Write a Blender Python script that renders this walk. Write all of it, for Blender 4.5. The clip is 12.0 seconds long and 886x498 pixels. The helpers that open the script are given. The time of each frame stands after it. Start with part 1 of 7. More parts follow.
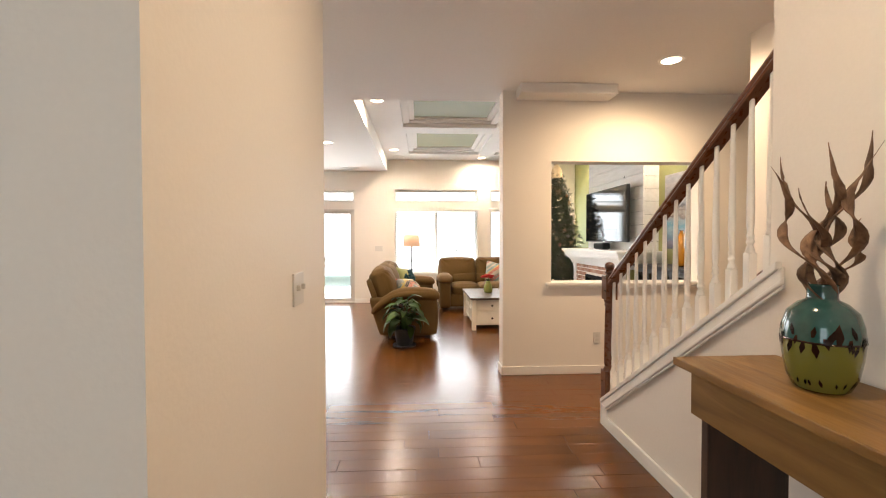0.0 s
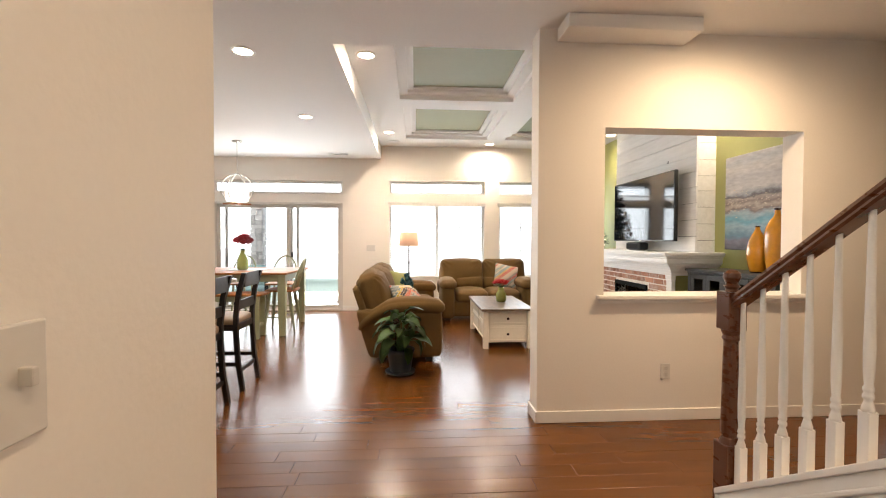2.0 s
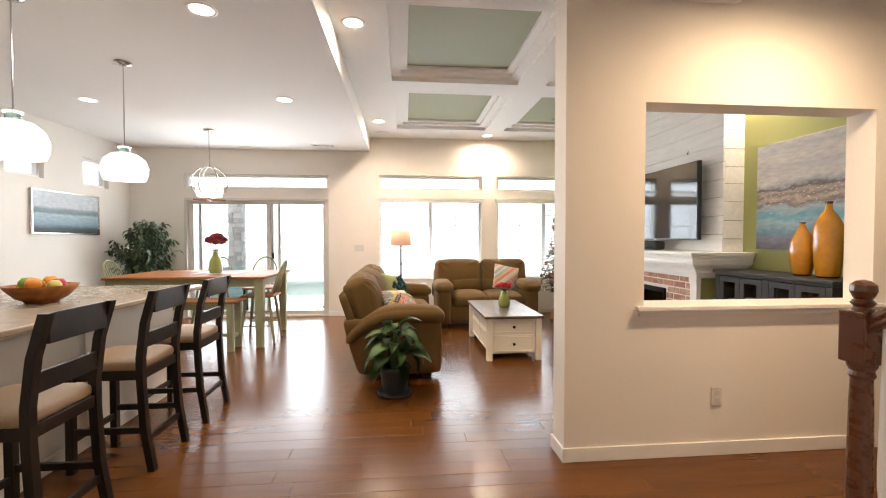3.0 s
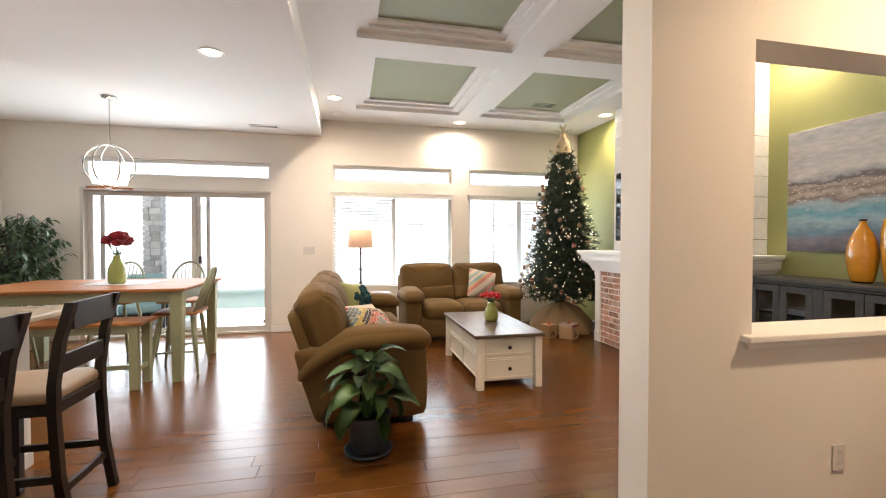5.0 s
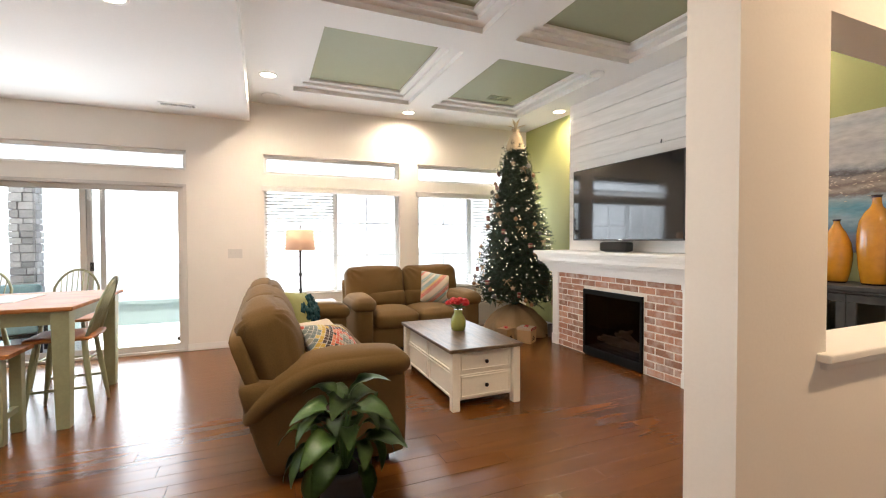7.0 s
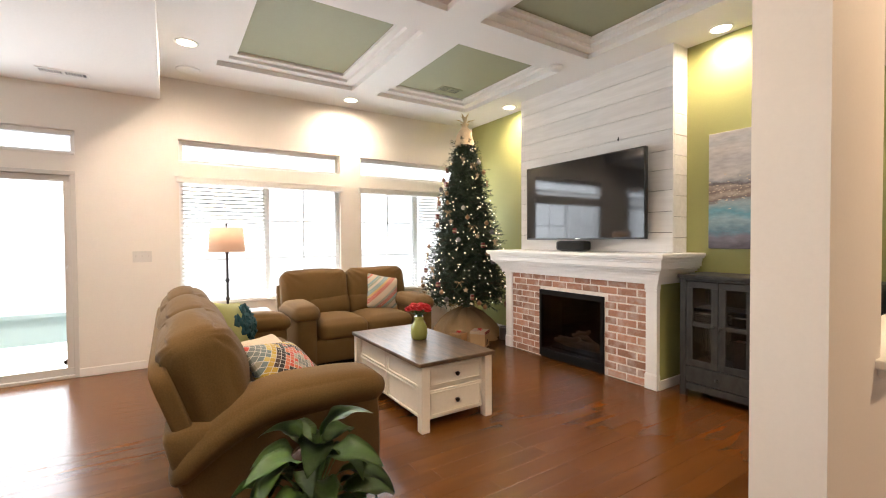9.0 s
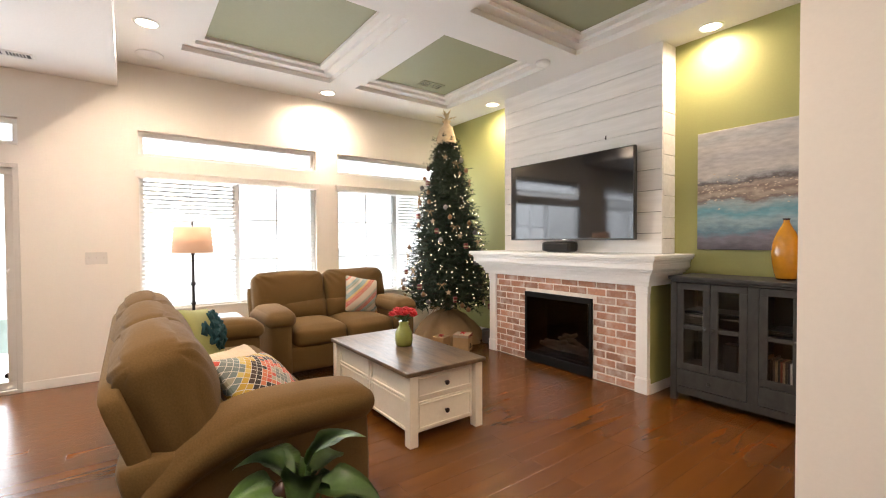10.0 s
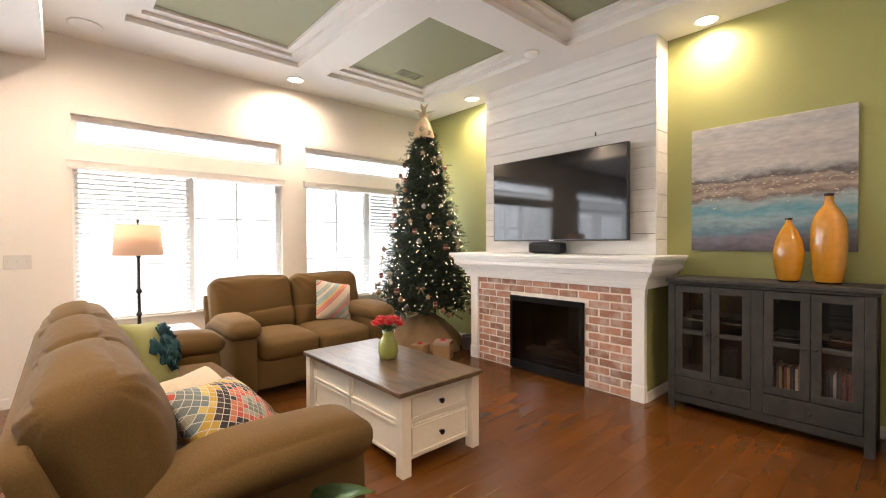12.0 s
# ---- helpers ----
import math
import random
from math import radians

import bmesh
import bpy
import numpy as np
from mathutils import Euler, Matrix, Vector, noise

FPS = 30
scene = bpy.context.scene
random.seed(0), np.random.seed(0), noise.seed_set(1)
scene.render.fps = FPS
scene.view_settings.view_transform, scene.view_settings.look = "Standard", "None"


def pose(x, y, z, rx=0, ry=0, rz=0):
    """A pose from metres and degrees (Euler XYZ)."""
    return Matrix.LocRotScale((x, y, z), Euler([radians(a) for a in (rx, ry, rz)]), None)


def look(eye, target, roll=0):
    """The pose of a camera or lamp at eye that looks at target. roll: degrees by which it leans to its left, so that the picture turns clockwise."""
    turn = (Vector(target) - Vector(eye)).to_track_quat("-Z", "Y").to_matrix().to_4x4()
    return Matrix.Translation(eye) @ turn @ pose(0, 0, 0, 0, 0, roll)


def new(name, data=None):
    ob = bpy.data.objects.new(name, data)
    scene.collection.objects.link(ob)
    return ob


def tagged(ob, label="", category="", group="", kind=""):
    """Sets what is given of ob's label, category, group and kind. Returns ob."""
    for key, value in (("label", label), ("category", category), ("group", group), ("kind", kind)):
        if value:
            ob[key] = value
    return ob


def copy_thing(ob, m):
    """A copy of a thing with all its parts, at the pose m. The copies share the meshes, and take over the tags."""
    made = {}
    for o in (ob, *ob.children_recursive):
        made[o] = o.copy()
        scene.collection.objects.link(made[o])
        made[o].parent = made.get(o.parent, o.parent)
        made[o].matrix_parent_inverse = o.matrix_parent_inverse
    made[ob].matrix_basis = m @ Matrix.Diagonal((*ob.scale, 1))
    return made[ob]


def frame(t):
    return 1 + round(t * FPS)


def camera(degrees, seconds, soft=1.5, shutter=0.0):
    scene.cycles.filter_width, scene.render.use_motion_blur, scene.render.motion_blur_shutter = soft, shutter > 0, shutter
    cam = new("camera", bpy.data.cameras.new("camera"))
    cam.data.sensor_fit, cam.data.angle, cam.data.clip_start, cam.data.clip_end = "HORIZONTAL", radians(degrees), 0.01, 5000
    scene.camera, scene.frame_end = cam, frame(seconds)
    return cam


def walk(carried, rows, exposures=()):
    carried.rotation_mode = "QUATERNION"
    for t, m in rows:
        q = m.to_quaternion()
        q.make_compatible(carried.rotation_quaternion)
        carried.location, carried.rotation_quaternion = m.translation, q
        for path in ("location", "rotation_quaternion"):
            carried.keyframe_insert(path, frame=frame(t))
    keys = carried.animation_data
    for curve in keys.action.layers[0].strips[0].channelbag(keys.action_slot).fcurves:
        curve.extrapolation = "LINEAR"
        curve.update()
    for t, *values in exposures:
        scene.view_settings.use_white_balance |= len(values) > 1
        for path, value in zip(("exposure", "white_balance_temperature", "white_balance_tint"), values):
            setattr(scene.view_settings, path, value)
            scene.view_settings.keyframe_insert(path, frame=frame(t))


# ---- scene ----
cam = camera(92.2, 12.0, soft=1.1)
PATH = [
    (0, (0.247, 0.088, 1.369), (0.356, 2.085, 1.325), -0.1),
    (0.5, (0.23, 0.368, 1.365), (0.34, 2.364, 1.322), 0.1),
    (1, (0.213, 0.673, 1.359), (0.328, 2.669, 1.316), 0.1),
    (1.5, (0.209, 0.973, 1.335), (0.326, 2.969, 1.296), 0.1),
    (2, (0.192, 1.293, 1.331), (0.323, 3.288, 1.29), 0.2),
    (2.5, (0.185, 1.587, 1.323), (0.329, 3.582, 1.283), 0.3),
    (3, (0.123, 1.881, 1.337), (0.309, 3.872, 1.29), 0.0),
    (5, (-0.072, 2.876, 1.32), (0.361, 4.829, 1.283), 0.1),
    (5.5, (-0.135, 3.044, 1.336), (0.378, 4.976, 1.297), -0.0),
    (6, (-0.191, 3.194, 1.347), (0.407, 5.102, 1.308), -0.1),
    (6.5, (-0.247, 3.326, 1.349), (0.439, 5.204, 1.307), -0.2),
    (7, (-0.303, 3.449, 1.345), (0.471, 5.292, 1.301), -0.2),
    (9, (-0.407, 3.933, 1.332), (0.677, 5.614, 1.29), -0.4),
    (9.5, (-0.396, 4.047, 1.325), (0.745, 5.689, 1.288), -0.3),
    (10, (-0.391, 4.154, 1.331), (0.797, 5.763, 1.291), -0.3),
    (10.5, (-0.396, 4.254, 1.331), (0.83, 5.833, 1.295), -0.3),
    (11, (-0.394, 4.356, 1.336), (0.868, 5.908, 1.299), -0.3),
    (11.5, (-0.378, 4.449, 1.327), (0.918, 5.971, 1.293), -0.3),
    (12, (-0.353, 4.537, 1.32), (0.975, 6.032, 1.289), -0.3),
]
walk(cam, [(t, look(eye, target, roll)) for t, eye, target, roll in PATH], [(0, 0.12, 6450, 10), (1, 0.03, 6450, 10), (2.5, 0.04, 6350, 10), (5, -0.07, 6200, 10), (7, -0.07, 6200, 10), (9, -0.03, 6350, 12), (12, -0.03, 6450, 13)])

# ---- world and lights ----
world = bpy.data.worlds.new("sky")
scene.world = world
world.use_nodes = True
wn = world.node_tree
sky = wn.nodes.new("ShaderNodeTexSky")
sky.sky_type = "NISHITA"
sky.sun_disc = False
sky.sun_elevation = radians(75)
sky.sun_rotation = radians(160)
wn.nodes["Background"].inputs[1].default_value = 0.15
wn.links.new(sky.outputs[0], wn.nodes["Background"].inputs[0])

CEIL, HIGH = 2.855, 3.10          # low ceiling of hall and kitchen, coffered ceiling of the living room
FAR, RIGHT, LEFT = 9.41, 3.69, -4.38   # inner faces of the outer walls
OPEN_Y0, OPEN_Y1 = 4.33, 4.515    # wall with the pass-through


def lamp(name, kind, m, power, colour, **more):
    data = bpy.data.lights.new(name, kind)
    data.energy, data.color = power, colour
    if kind == "AREA":
        data.shape, data.size, data.size_y = "RECTANGLE", more["size"], more["size_y"]
    elif kind == "SPOT":
        data.spot_size, data.spot_blend, data.shadow_soft_size = radians(more["cone"]), more["blend"], 0.06
    elif kind == "SUN":
        data.angle = radians(more["angle"])
    else:
        data.shadow_soft_size = more["soft"]
    ob = new(name, data)
    ob.matrix_world = m
    return ob


CAN_LIVING, CAN_KITCHEN, CAN_HALL = 195, 70, 235   # watts
WARM = (1.0, 0.775, 0.57)
SOFTWHITE = (1.0, 0.94, 0.87)
DAY = (0.91, 0.97, 1.0)
lamp("sun", "SUN", look((1.5, -4.5, 18), (0, 0, 0)), 4.0, (1, 0.96, 0.9), angle=8)
# daylight in the openings of the far wall
lamp("daylight_slider", "AREA", look((-2.35, FAR + 0.02, 1.2), (-2.35, 0, 0.9)), 80, DAY, size=2.2, size_y=2.2)
lamp("daylight_window", "AREA", look((0.62, FAR + 0.02, 1.5), (0.62, 0, 1.2)), 58, DAY, size=1.75, size_y=1.7)
lamp("daylight_window", "AREA", look((2.68, FAR + 0.02, 1.5), (2.68, 0, 1.2)), 52, DAY, size=1.7, size_y=1.7)
# daylight from the entrance behind the walker
lamp("daylight_entry", "AREA", look((-1.6, -2.35, 1.6), (-0.6, 0.8, 1.3)), 30, (0.80, 0.93, 1.0), size=1.6, size_y=1.8)

# ---- materials ----


def material(name, colour, rough=0.6, metal=0.0, vary=0.06, scale=6.0, grain=60.0, bump=0.05, stretch=(1, 1, 1), spec=0.5, random_hue=0.0, coat=0.0):
    """A painted or plain surface: two scales of tone, fine relief, roughness that varies."""
    m = bpy.data.materials.new(name)
    m.use_nodes = True
    nt = m.node_tree
    p = nt.nodes["Principled BSDF"]
    tc = nt.nodes.new("ShaderNodeTexCoord")
    mp = nt.nodes.new("ShaderNodeMapping")
    mp.inputs["Scale"].default_value = stretch
    nt.links.new(tc.outputs["Object"], mp.inputs[0])
    a = nt.nodes.new("ShaderNodeTexNoise")
    a.inputs["Scale"].default_value, a.inputs["Detail"].default_value = scale, 5
    b = nt.nodes.new("ShaderNodeTexNoise")
    b.inputs["Scale"].default_value, b.inputs["Detail"].default_value = grain, 3
    for n in (a, b):
        nt.links.new(mp.outputs[0], n.inputs["Vector"])
    mix = nt.nodes.new("ShaderNodeMath")
    mix.operation = "ADD"
    nt.links.new(a.outputs[0], mix.inputs[0])
    nt.links.new(b.outputs[0], mix.inputs[1])
    ramp = nt.nodes.new("ShaderNodeMapRange")
    ramp.inputs[1].default_value, ramp.inputs[2].default_value = 0.6, 1.4
    ramp.inputs[3].default_value, ramp.inputs[4].default_value = 1 - vary, 1 + vary
    nt.links.new(mix.outputs[0], ramp.inputs[0])
    hsv = nt.nodes.new("ShaderNodeHueSaturation")
    hsv.inputs["Color"].default_value = (*colour, 1)
    nt.links.new(ramp.outputs[0], hsv.inputs["Value"])
    if random_hue:
        info = nt.nodes.new("ShaderNodeObjectInfo")
        r = nt.nodes.new("ShaderNodeMapRange")
        r.inputs[3].default_value, r.inputs[4].default_value = 1 - random_hue, 1 + random_hue
        nt.links.new(info.outputs["Random"], r.inputs[0])
        mul = nt.nodes.new("ShaderNodeMath")
        mul.operation = "MULTIPLY"
        nt.links.new(ramp.outputs[0], mul.inputs[0])
        nt.links.new(r.outputs[0], mul.inputs[1])
        nt.links.new(mul.outputs[0], hsv.inputs["Value"])
    nt.links.new(hsv.outputs[0], p.inputs["Base Color"])
    rr = nt.nodes.new("ShaderNodeMapRange")
    rr.inputs[3].default_value, rr.inputs[4].default_value = max(0.02, rough - 0.06), min(1, rough + 0.06)
    nt.links.new(a.outputs[0], rr.inputs[0])
    nt.links.new(rr.outputs[0], p.inputs["Roughness"])
    p.inputs["Metallic"].default_value = metal
    p.inputs["Specular IOR Level"].default_value = spec
    p.inputs["Coat Weight"].default_value = coat
    if bump:
        bu = nt.nodes.new("ShaderNodeBump")
        bu.inputs["Strength"].default_value, bu.inputs["Distance"].default_value = min(1, bump * 4), 0.004
        nt.links.new(b.outputs[0], bu.inputs["Height"])
        nt.links.new(bu.outputs[0], p.inputs["Normal"])
    return m


def wood(name, dark, light, rough=0.4, stretch=(1.5, 14, 14), scale=2.0, bump=0.08, random_hue=0.0, coat=0.0, island=0.0, spec=0.42, streak=0.1):
    """Timber: long grain along the short axis of stretch, pores and a wider figure."""
    m = bpy.data.materials.new(name)
    m.use_nodes = True
    nt = m.node_tree
    p = nt.nodes["Principled BSDF"]
    tc = nt.nodes.new("ShaderNodeTexCoord")
    mp = nt.nodes.new("ShaderNodeMapping")
    mp.inputs["Scale"].default_value = stretch
    info = nt.nodes.new("ShaderNodeObjectInfo")
    add = nt.nodes.new("ShaderNodeVectorMath")
    add.operation = "MULTIPLY_ADD"
    comb = nt.nodes.new("ShaderNodeCombineXYZ")
    for i in range(3):
        nt.links.new(info.outputs["Random"], comb.inputs[i])
    add.inputs[1].default_value = (37, 53, 71)
    nt.links.new(comb.outputs[0], add.inputs[0])
    nt.links.new(tc.outputs["Object"], mp.inputs[0])
    nt.links.new(mp.outputs[0], add.inputs[2])
    a = nt.nodes.new("ShaderNodeTexNoise")
    a.inputs["Scale"].default_value, a.inputs["Detail"].default_value, a.inputs["Distortion"].default_value = scale, 8, 0.6
    b = nt.nodes.new("ShaderNodeTexNoise")
    b.inputs["Scale"].default_value, b.inputs["Detail"].default_value = scale * 7, 4
    for n in (a, b):
        nt.links.new(add.outputs[0], n.inputs["Vector"])
    ramp = nt.nodes.new("ShaderNodeValToRGB")
    ramp.color_ramp.elements[0].position, ramp.color_ramp.elements[0].color = 0.3, (*dark, 1)
    ramp.color_ramp.elements[1].position, ramp.color_ramp.elements[1].color = 0.72, (*light, 1)
    nt.links.new(a.outputs[0], ramp.inputs[0])
    hsv = nt.nodes.new("ShaderNodeHueSaturation")
    nt.links.new(ramp.outputs[0], hsv.inputs["Color"])
    r = nt.nodes.new("ShaderNodeMapRange")
    spread = max(random_hue, island)
    r.inputs[3].default_value, r.inputs[4].default_value = 1 - spread, 1 + spread
    source = info.outputs["Random"]
    if island:
        source = nt.nodes.new("ShaderNodeNewGeometry").outputs["Random Per Island"]
        for i in range(3):
            nt.links.new(source, comb.inputs[i])
    nt.links.new(source, r.inputs[0])
    nt.links.new(r.outputs[0], hsv.inputs["Value"])
    nt.links.new(hsv.outputs[0], p.inputs["Base Color"])
    rr = nt.nodes.new("ShaderNodeMapRange")
    rr.inputs[3].default_value, rr.inputs[4].default_value = max(0.03, rough - streak), rough + streak * 1.2
    nt.links.new(b.outputs[0], rr.inputs[0])
    nt.links.new(rr.outputs[0], p.inputs["Roughness"])
    p.inputs["Specular IOR Level"].default_value = spec
    p.inputs["Coat Weight"].default_value = coat
    p.inputs["Coat Roughness"].default_value = 0.12
    bu = nt.nodes.new("ShaderNodeBump")
    bu.inputs["Strength"].default_value, bu.inputs["Distance"].default_value = min(1, bump * 4), 0.004
    nt.links.new(b.outputs[0], bu.inputs["Height"])
    nt.links.new(bu.outputs[0], p.inputs["Normal"])
    return m


def glow(name, colour, strength):
    m = bpy.data.materials.new(name)
    m.use_nodes = True
    p = m.node_tree.nodes["Principled BSDF"]
    p.inputs["Base Color"].default_value = (*colour, 1)
    p.inputs["Emission Color"].default_value = (*colour, 1)
    p.inputs["Emission Strength"].default_value = strength
    return m


def clear(name, tint=(1, 1, 1), rough=0.0):
    m = bpy.data.materials.new(name)
    m.use_nodes = True
    p = m.node_tree.nodes["Principled BSDF"]
    p.inputs["Base Color"].default_value = (*tint, 1)
    p.inputs["Transmission Weight"].default_value = 1
    p.inputs["Roughness"].default_value = rough
    p.inputs["IOR"].default_value = 1.45
    return m


M_WALL = material("wall_paint", (0.80, 0.75, 0.68), 0.62, vary=0.02, scale=1.2, grain=70, bump=0.035)
M_CEIL = material("ceiling_paint", (0.85, 0.83, 0.80), 0.75, vary=0.02, scale=1.0, grain=60, bump=0.06)
M_TRIM = material("trim_paint", (0.82, 0.79, 0.74), 0.35, vary=0.02, scale=3, grain=30, bump=0.01)
M_GREEN = material("green_paint", (0.36, 0.37, 0.135), 0.6, vary=0.03, scale=1.2, grain=70, bump=0.035)
# the wall green again, greyed so its colour carries the ceiling's weaker light
M_GREEN_DIM = material("green_paint_dim", (0.315, 0.326, 0.21), 0.6, vary=0.03, scale=1.2, grain=45, bump=0.05)
M_WHITE = material("white_paint", (0.88, 0.87, 0.84), 0.4, vary=0.02, scale=4, grain=40, bump=0.01)
M_FRAME = material("vinyl_frame", (0.62, 0.58, 0.53), 0.4, vary=0.02, bump=0)
M_BLACK = material("black_plastic", (0.012, 0.012, 0.013), 0.35, vary=0.1, bump=0)
M_CHROME = material("brushed_nickel", (0.55, 0.53, 0.50), 0.25, metal=1.0, vary=0.03, bump=0)
M_FLOOR = wood("floor_board", (0.102, 0.0330, 0.0048), (0.138, 0.0480, 0.0072), 0.24, stretch=(0.8, 5, 5), scale=1.3, bump=0.012, random_hue=0.075, coat=0.06, streak=0.04, spec=0.42)
M_FLOORREST = wood("floor_board_joined", (0.102, 0.0330, 0.0048), (0.138, 0.0480, 0.0072), 0.24, stretch=(0.8, 5, 5), scale=1.3, bump=0.012, random_hue=0.0, coat=0.06, streak=0.04, island=0.075, spec=0.42)
M_FLOORGAP = material("floor_gap", (0.045, 0.017, 0.006), 0.7, bump=0)
M_RAIL = wood("rail_wood", (0.098, 0.032, 0.013), (0.135, 0.047, 0.019), 0.28, stretch=(3, 1.0, 3), scale=1.8, bump=0.015, coat=0.3)
M_PINE = wood("console_wood", (0.155, 0.078, 0.020), (0.33, 0.18, 0.052), 0.45, stretch=(10, 1.2, 10), scale=1.6, bump=0.06)
M_DARKPINE = wood("console_side_wood", (0.035, 0.02, 0.014), (0.09, 0.05, 0.03), 0.5, stretch=(8, 8, 1), scale=2)
M_ESPRESSO = wood("espresso_wood", (0.009, 0.006, 0.0045), (0.022, 0.0145, 0.010), 0.38, stretch=(8, 8, 2), scale=2, bump=0.02)
M_SEATPAD = material("beige_leather", (0.33, 0.23, 0.145), 0.5, vary=0.08, scale=5, grain=80, bump=0.06)
M_TABLETOP = wood("honey_wood", (0.22, 0.075, 0.02), (0.42, 0.17, 0.055), 0.52, stretch=(1.2, 10, 10), scale=2, bump=0.02, spec=0.16)
M_SAGEWOOD = material("sage_painted_wood", (0.30, 0.30, 0.165), 0.45, vary=0.10, scale=9, grain=50, bump=0.03)
M_GREYWOOD = wood("grey_painted_wood", (0.021, 0.021, 0.020), (0.043, 0.042, 0.038), 0.5, stretch=(6, 6, 3), scale=3, bump=0.04)
M_SOFA = material("brown_microfibre", (0.128, 0.074, 0.0245), 0.9, vary=0.18, scale=3.5, grain=140, bump=0.06, spec=0.2)
M_SOFA.node_tree.nodes["Principled BSDF"].inputs["Sheen Weight"].default_value = 0.06
M_SOFA.node_tree.nodes["Principled BSDF"].inputs["Sheen Roughness"].default_value = 0.45
M_SOFA.node_tree.nodes["Principled BSDF"].inputs["Sheen Tint"].default_value = (0.75, 0.66, 0.60, 1)
M_CREAM = material("cream_painted_wood", (0.78, 0.72, 0.60), 0.45, vary=0.04, scale=7, grain=40, bump=0.03)
M_CTTOP = wood("weathered_wood_top", (0.065, 0.042, 0.026), (0.17, 0.105, 0.055), 0.35, stretch=(8, 1.1, 8), scale=2, bump=0.05)
M_STONE = material("countertop_stone", (0.36, 0.29, 0.215), 0.2, vary=0.14, scale=14, grain=90, bump=0.0)

# ---- building helpers ----


def part(name, bm, mat, parent=None, label="", smooth=False):
    """Links a bmesh as one mesh object, under a thing or a part."""
    me = bpy.data.meshes.new(name)
    bmesh.ops.recalc_face_normals(bm, faces=bm.faces)
    if smooth:
        for f in bm.faces:
            f.smooth = True
    bm.to_mesh(me)
    bm.free()
    for m in (mat if isinstance(mat, (list, tuple)) else [mat]):
        me.materials.append(m)
    ob = new(name, me)
    if parent is not None:
        ob.parent = parent
    if label:
        ob["label"] = label
    return ob


def thing(name, at, label, category, group="", turn=0.0):
    e = new(name)
    e.empty_display_size = 0.1
    e.matrix_world = pose(*at, 0, 0, turn)
    return tagged(e, label, category, group)


def box(bm, x0, x1, y0, y1, z0, z1, bevel=0.0, m=None, segments=2):
    got = bmesh.ops.create_cube(bm, size=1, matrix=Matrix.LocRotScale(((x0 + x1) / 2, (y0 + y1) / 2, (z0 + z1) / 2), None, (x1 - x0, y1 - y0, z1 - z0)))
    vs = got["verts"]
    if bevel:
        es = list({e for v in vs for e in v.link_edges})
        vs = list({v for f in bmesh.ops.bevel(bm, geom=es, offset=bevel, segments=segments, affect="EDGES", profile=0.5)["faces"] for v in f.verts} | {v for v in vs if v.is_valid})
    if m is not None:
        bmesh.ops.transform(bm, matrix=m, verts=vs)
    return vs


def boxes(*args, bevel=0.0):
    bm = bmesh.new()
    for a in args:
        box(bm, *a, bevel=bevel)
    return bm


def lathe(bm, profile, n=24, at=(0, 0, 0), m=None):
    """Turns (radius, height) pairs round the z axis."""
    rings, made = [], []
    for r, z in profile:
        ring = [bm.verts.new((at[0] + r * math.cos(2 * math.pi * i / n), at[1] + r * math.sin(2 * math.pi * i / n), at[2] + z)) for i in range(n)]
        rings.append(ring)
        made += ring
    for a, b in zip(rings, rings[1:]):
        for i in range(n):
            bm.faces.new((a[i], a[(i + 1) % n], b[(i + 1) % n], b[i]))
    bm.faces.new(rings[0][::-1])
    bm.faces.new(rings[-1])
    if m is not None:
        bmesh.ops.transform(bm, matrix=m, verts=made)
    return made


def tube(bm, pts, radius, n=8, flat=1.0, taper=None):
    """A round or flattened rod along points; radius may taper."""
    pts = [Vector(p) for p in pts]
    rings = []
    up = Vector((0, 0, 1))
    for i, p in enumerate(pts):
        d = (pts[min(i + 1, len(pts) - 1)] - pts[max(i - 1, 0)]).normalized()
        side = d.cross(up if abs(d.z) < 0.95 else Vector((1, 0, 0))).normalized()
        top = side.cross(d).normalized()
        r = radius if taper is None else radius * taper[i]
        rings.append([bm.verts.new(p + side * r * math.cos(2 * math.pi * k / n) + top * r * flat * math.sin(2 * math.pi * k / n)) for k in range(n)])
    for a, b in zip(rings, rings[1:]):
        for k in range(n):
            bm.faces.new((a[k], a[(k + 1) % n], b[(k + 1) % n], b[k]))
    bm.faces.new(rings[0][::-1])
    bm.faces.new(rings[-1])


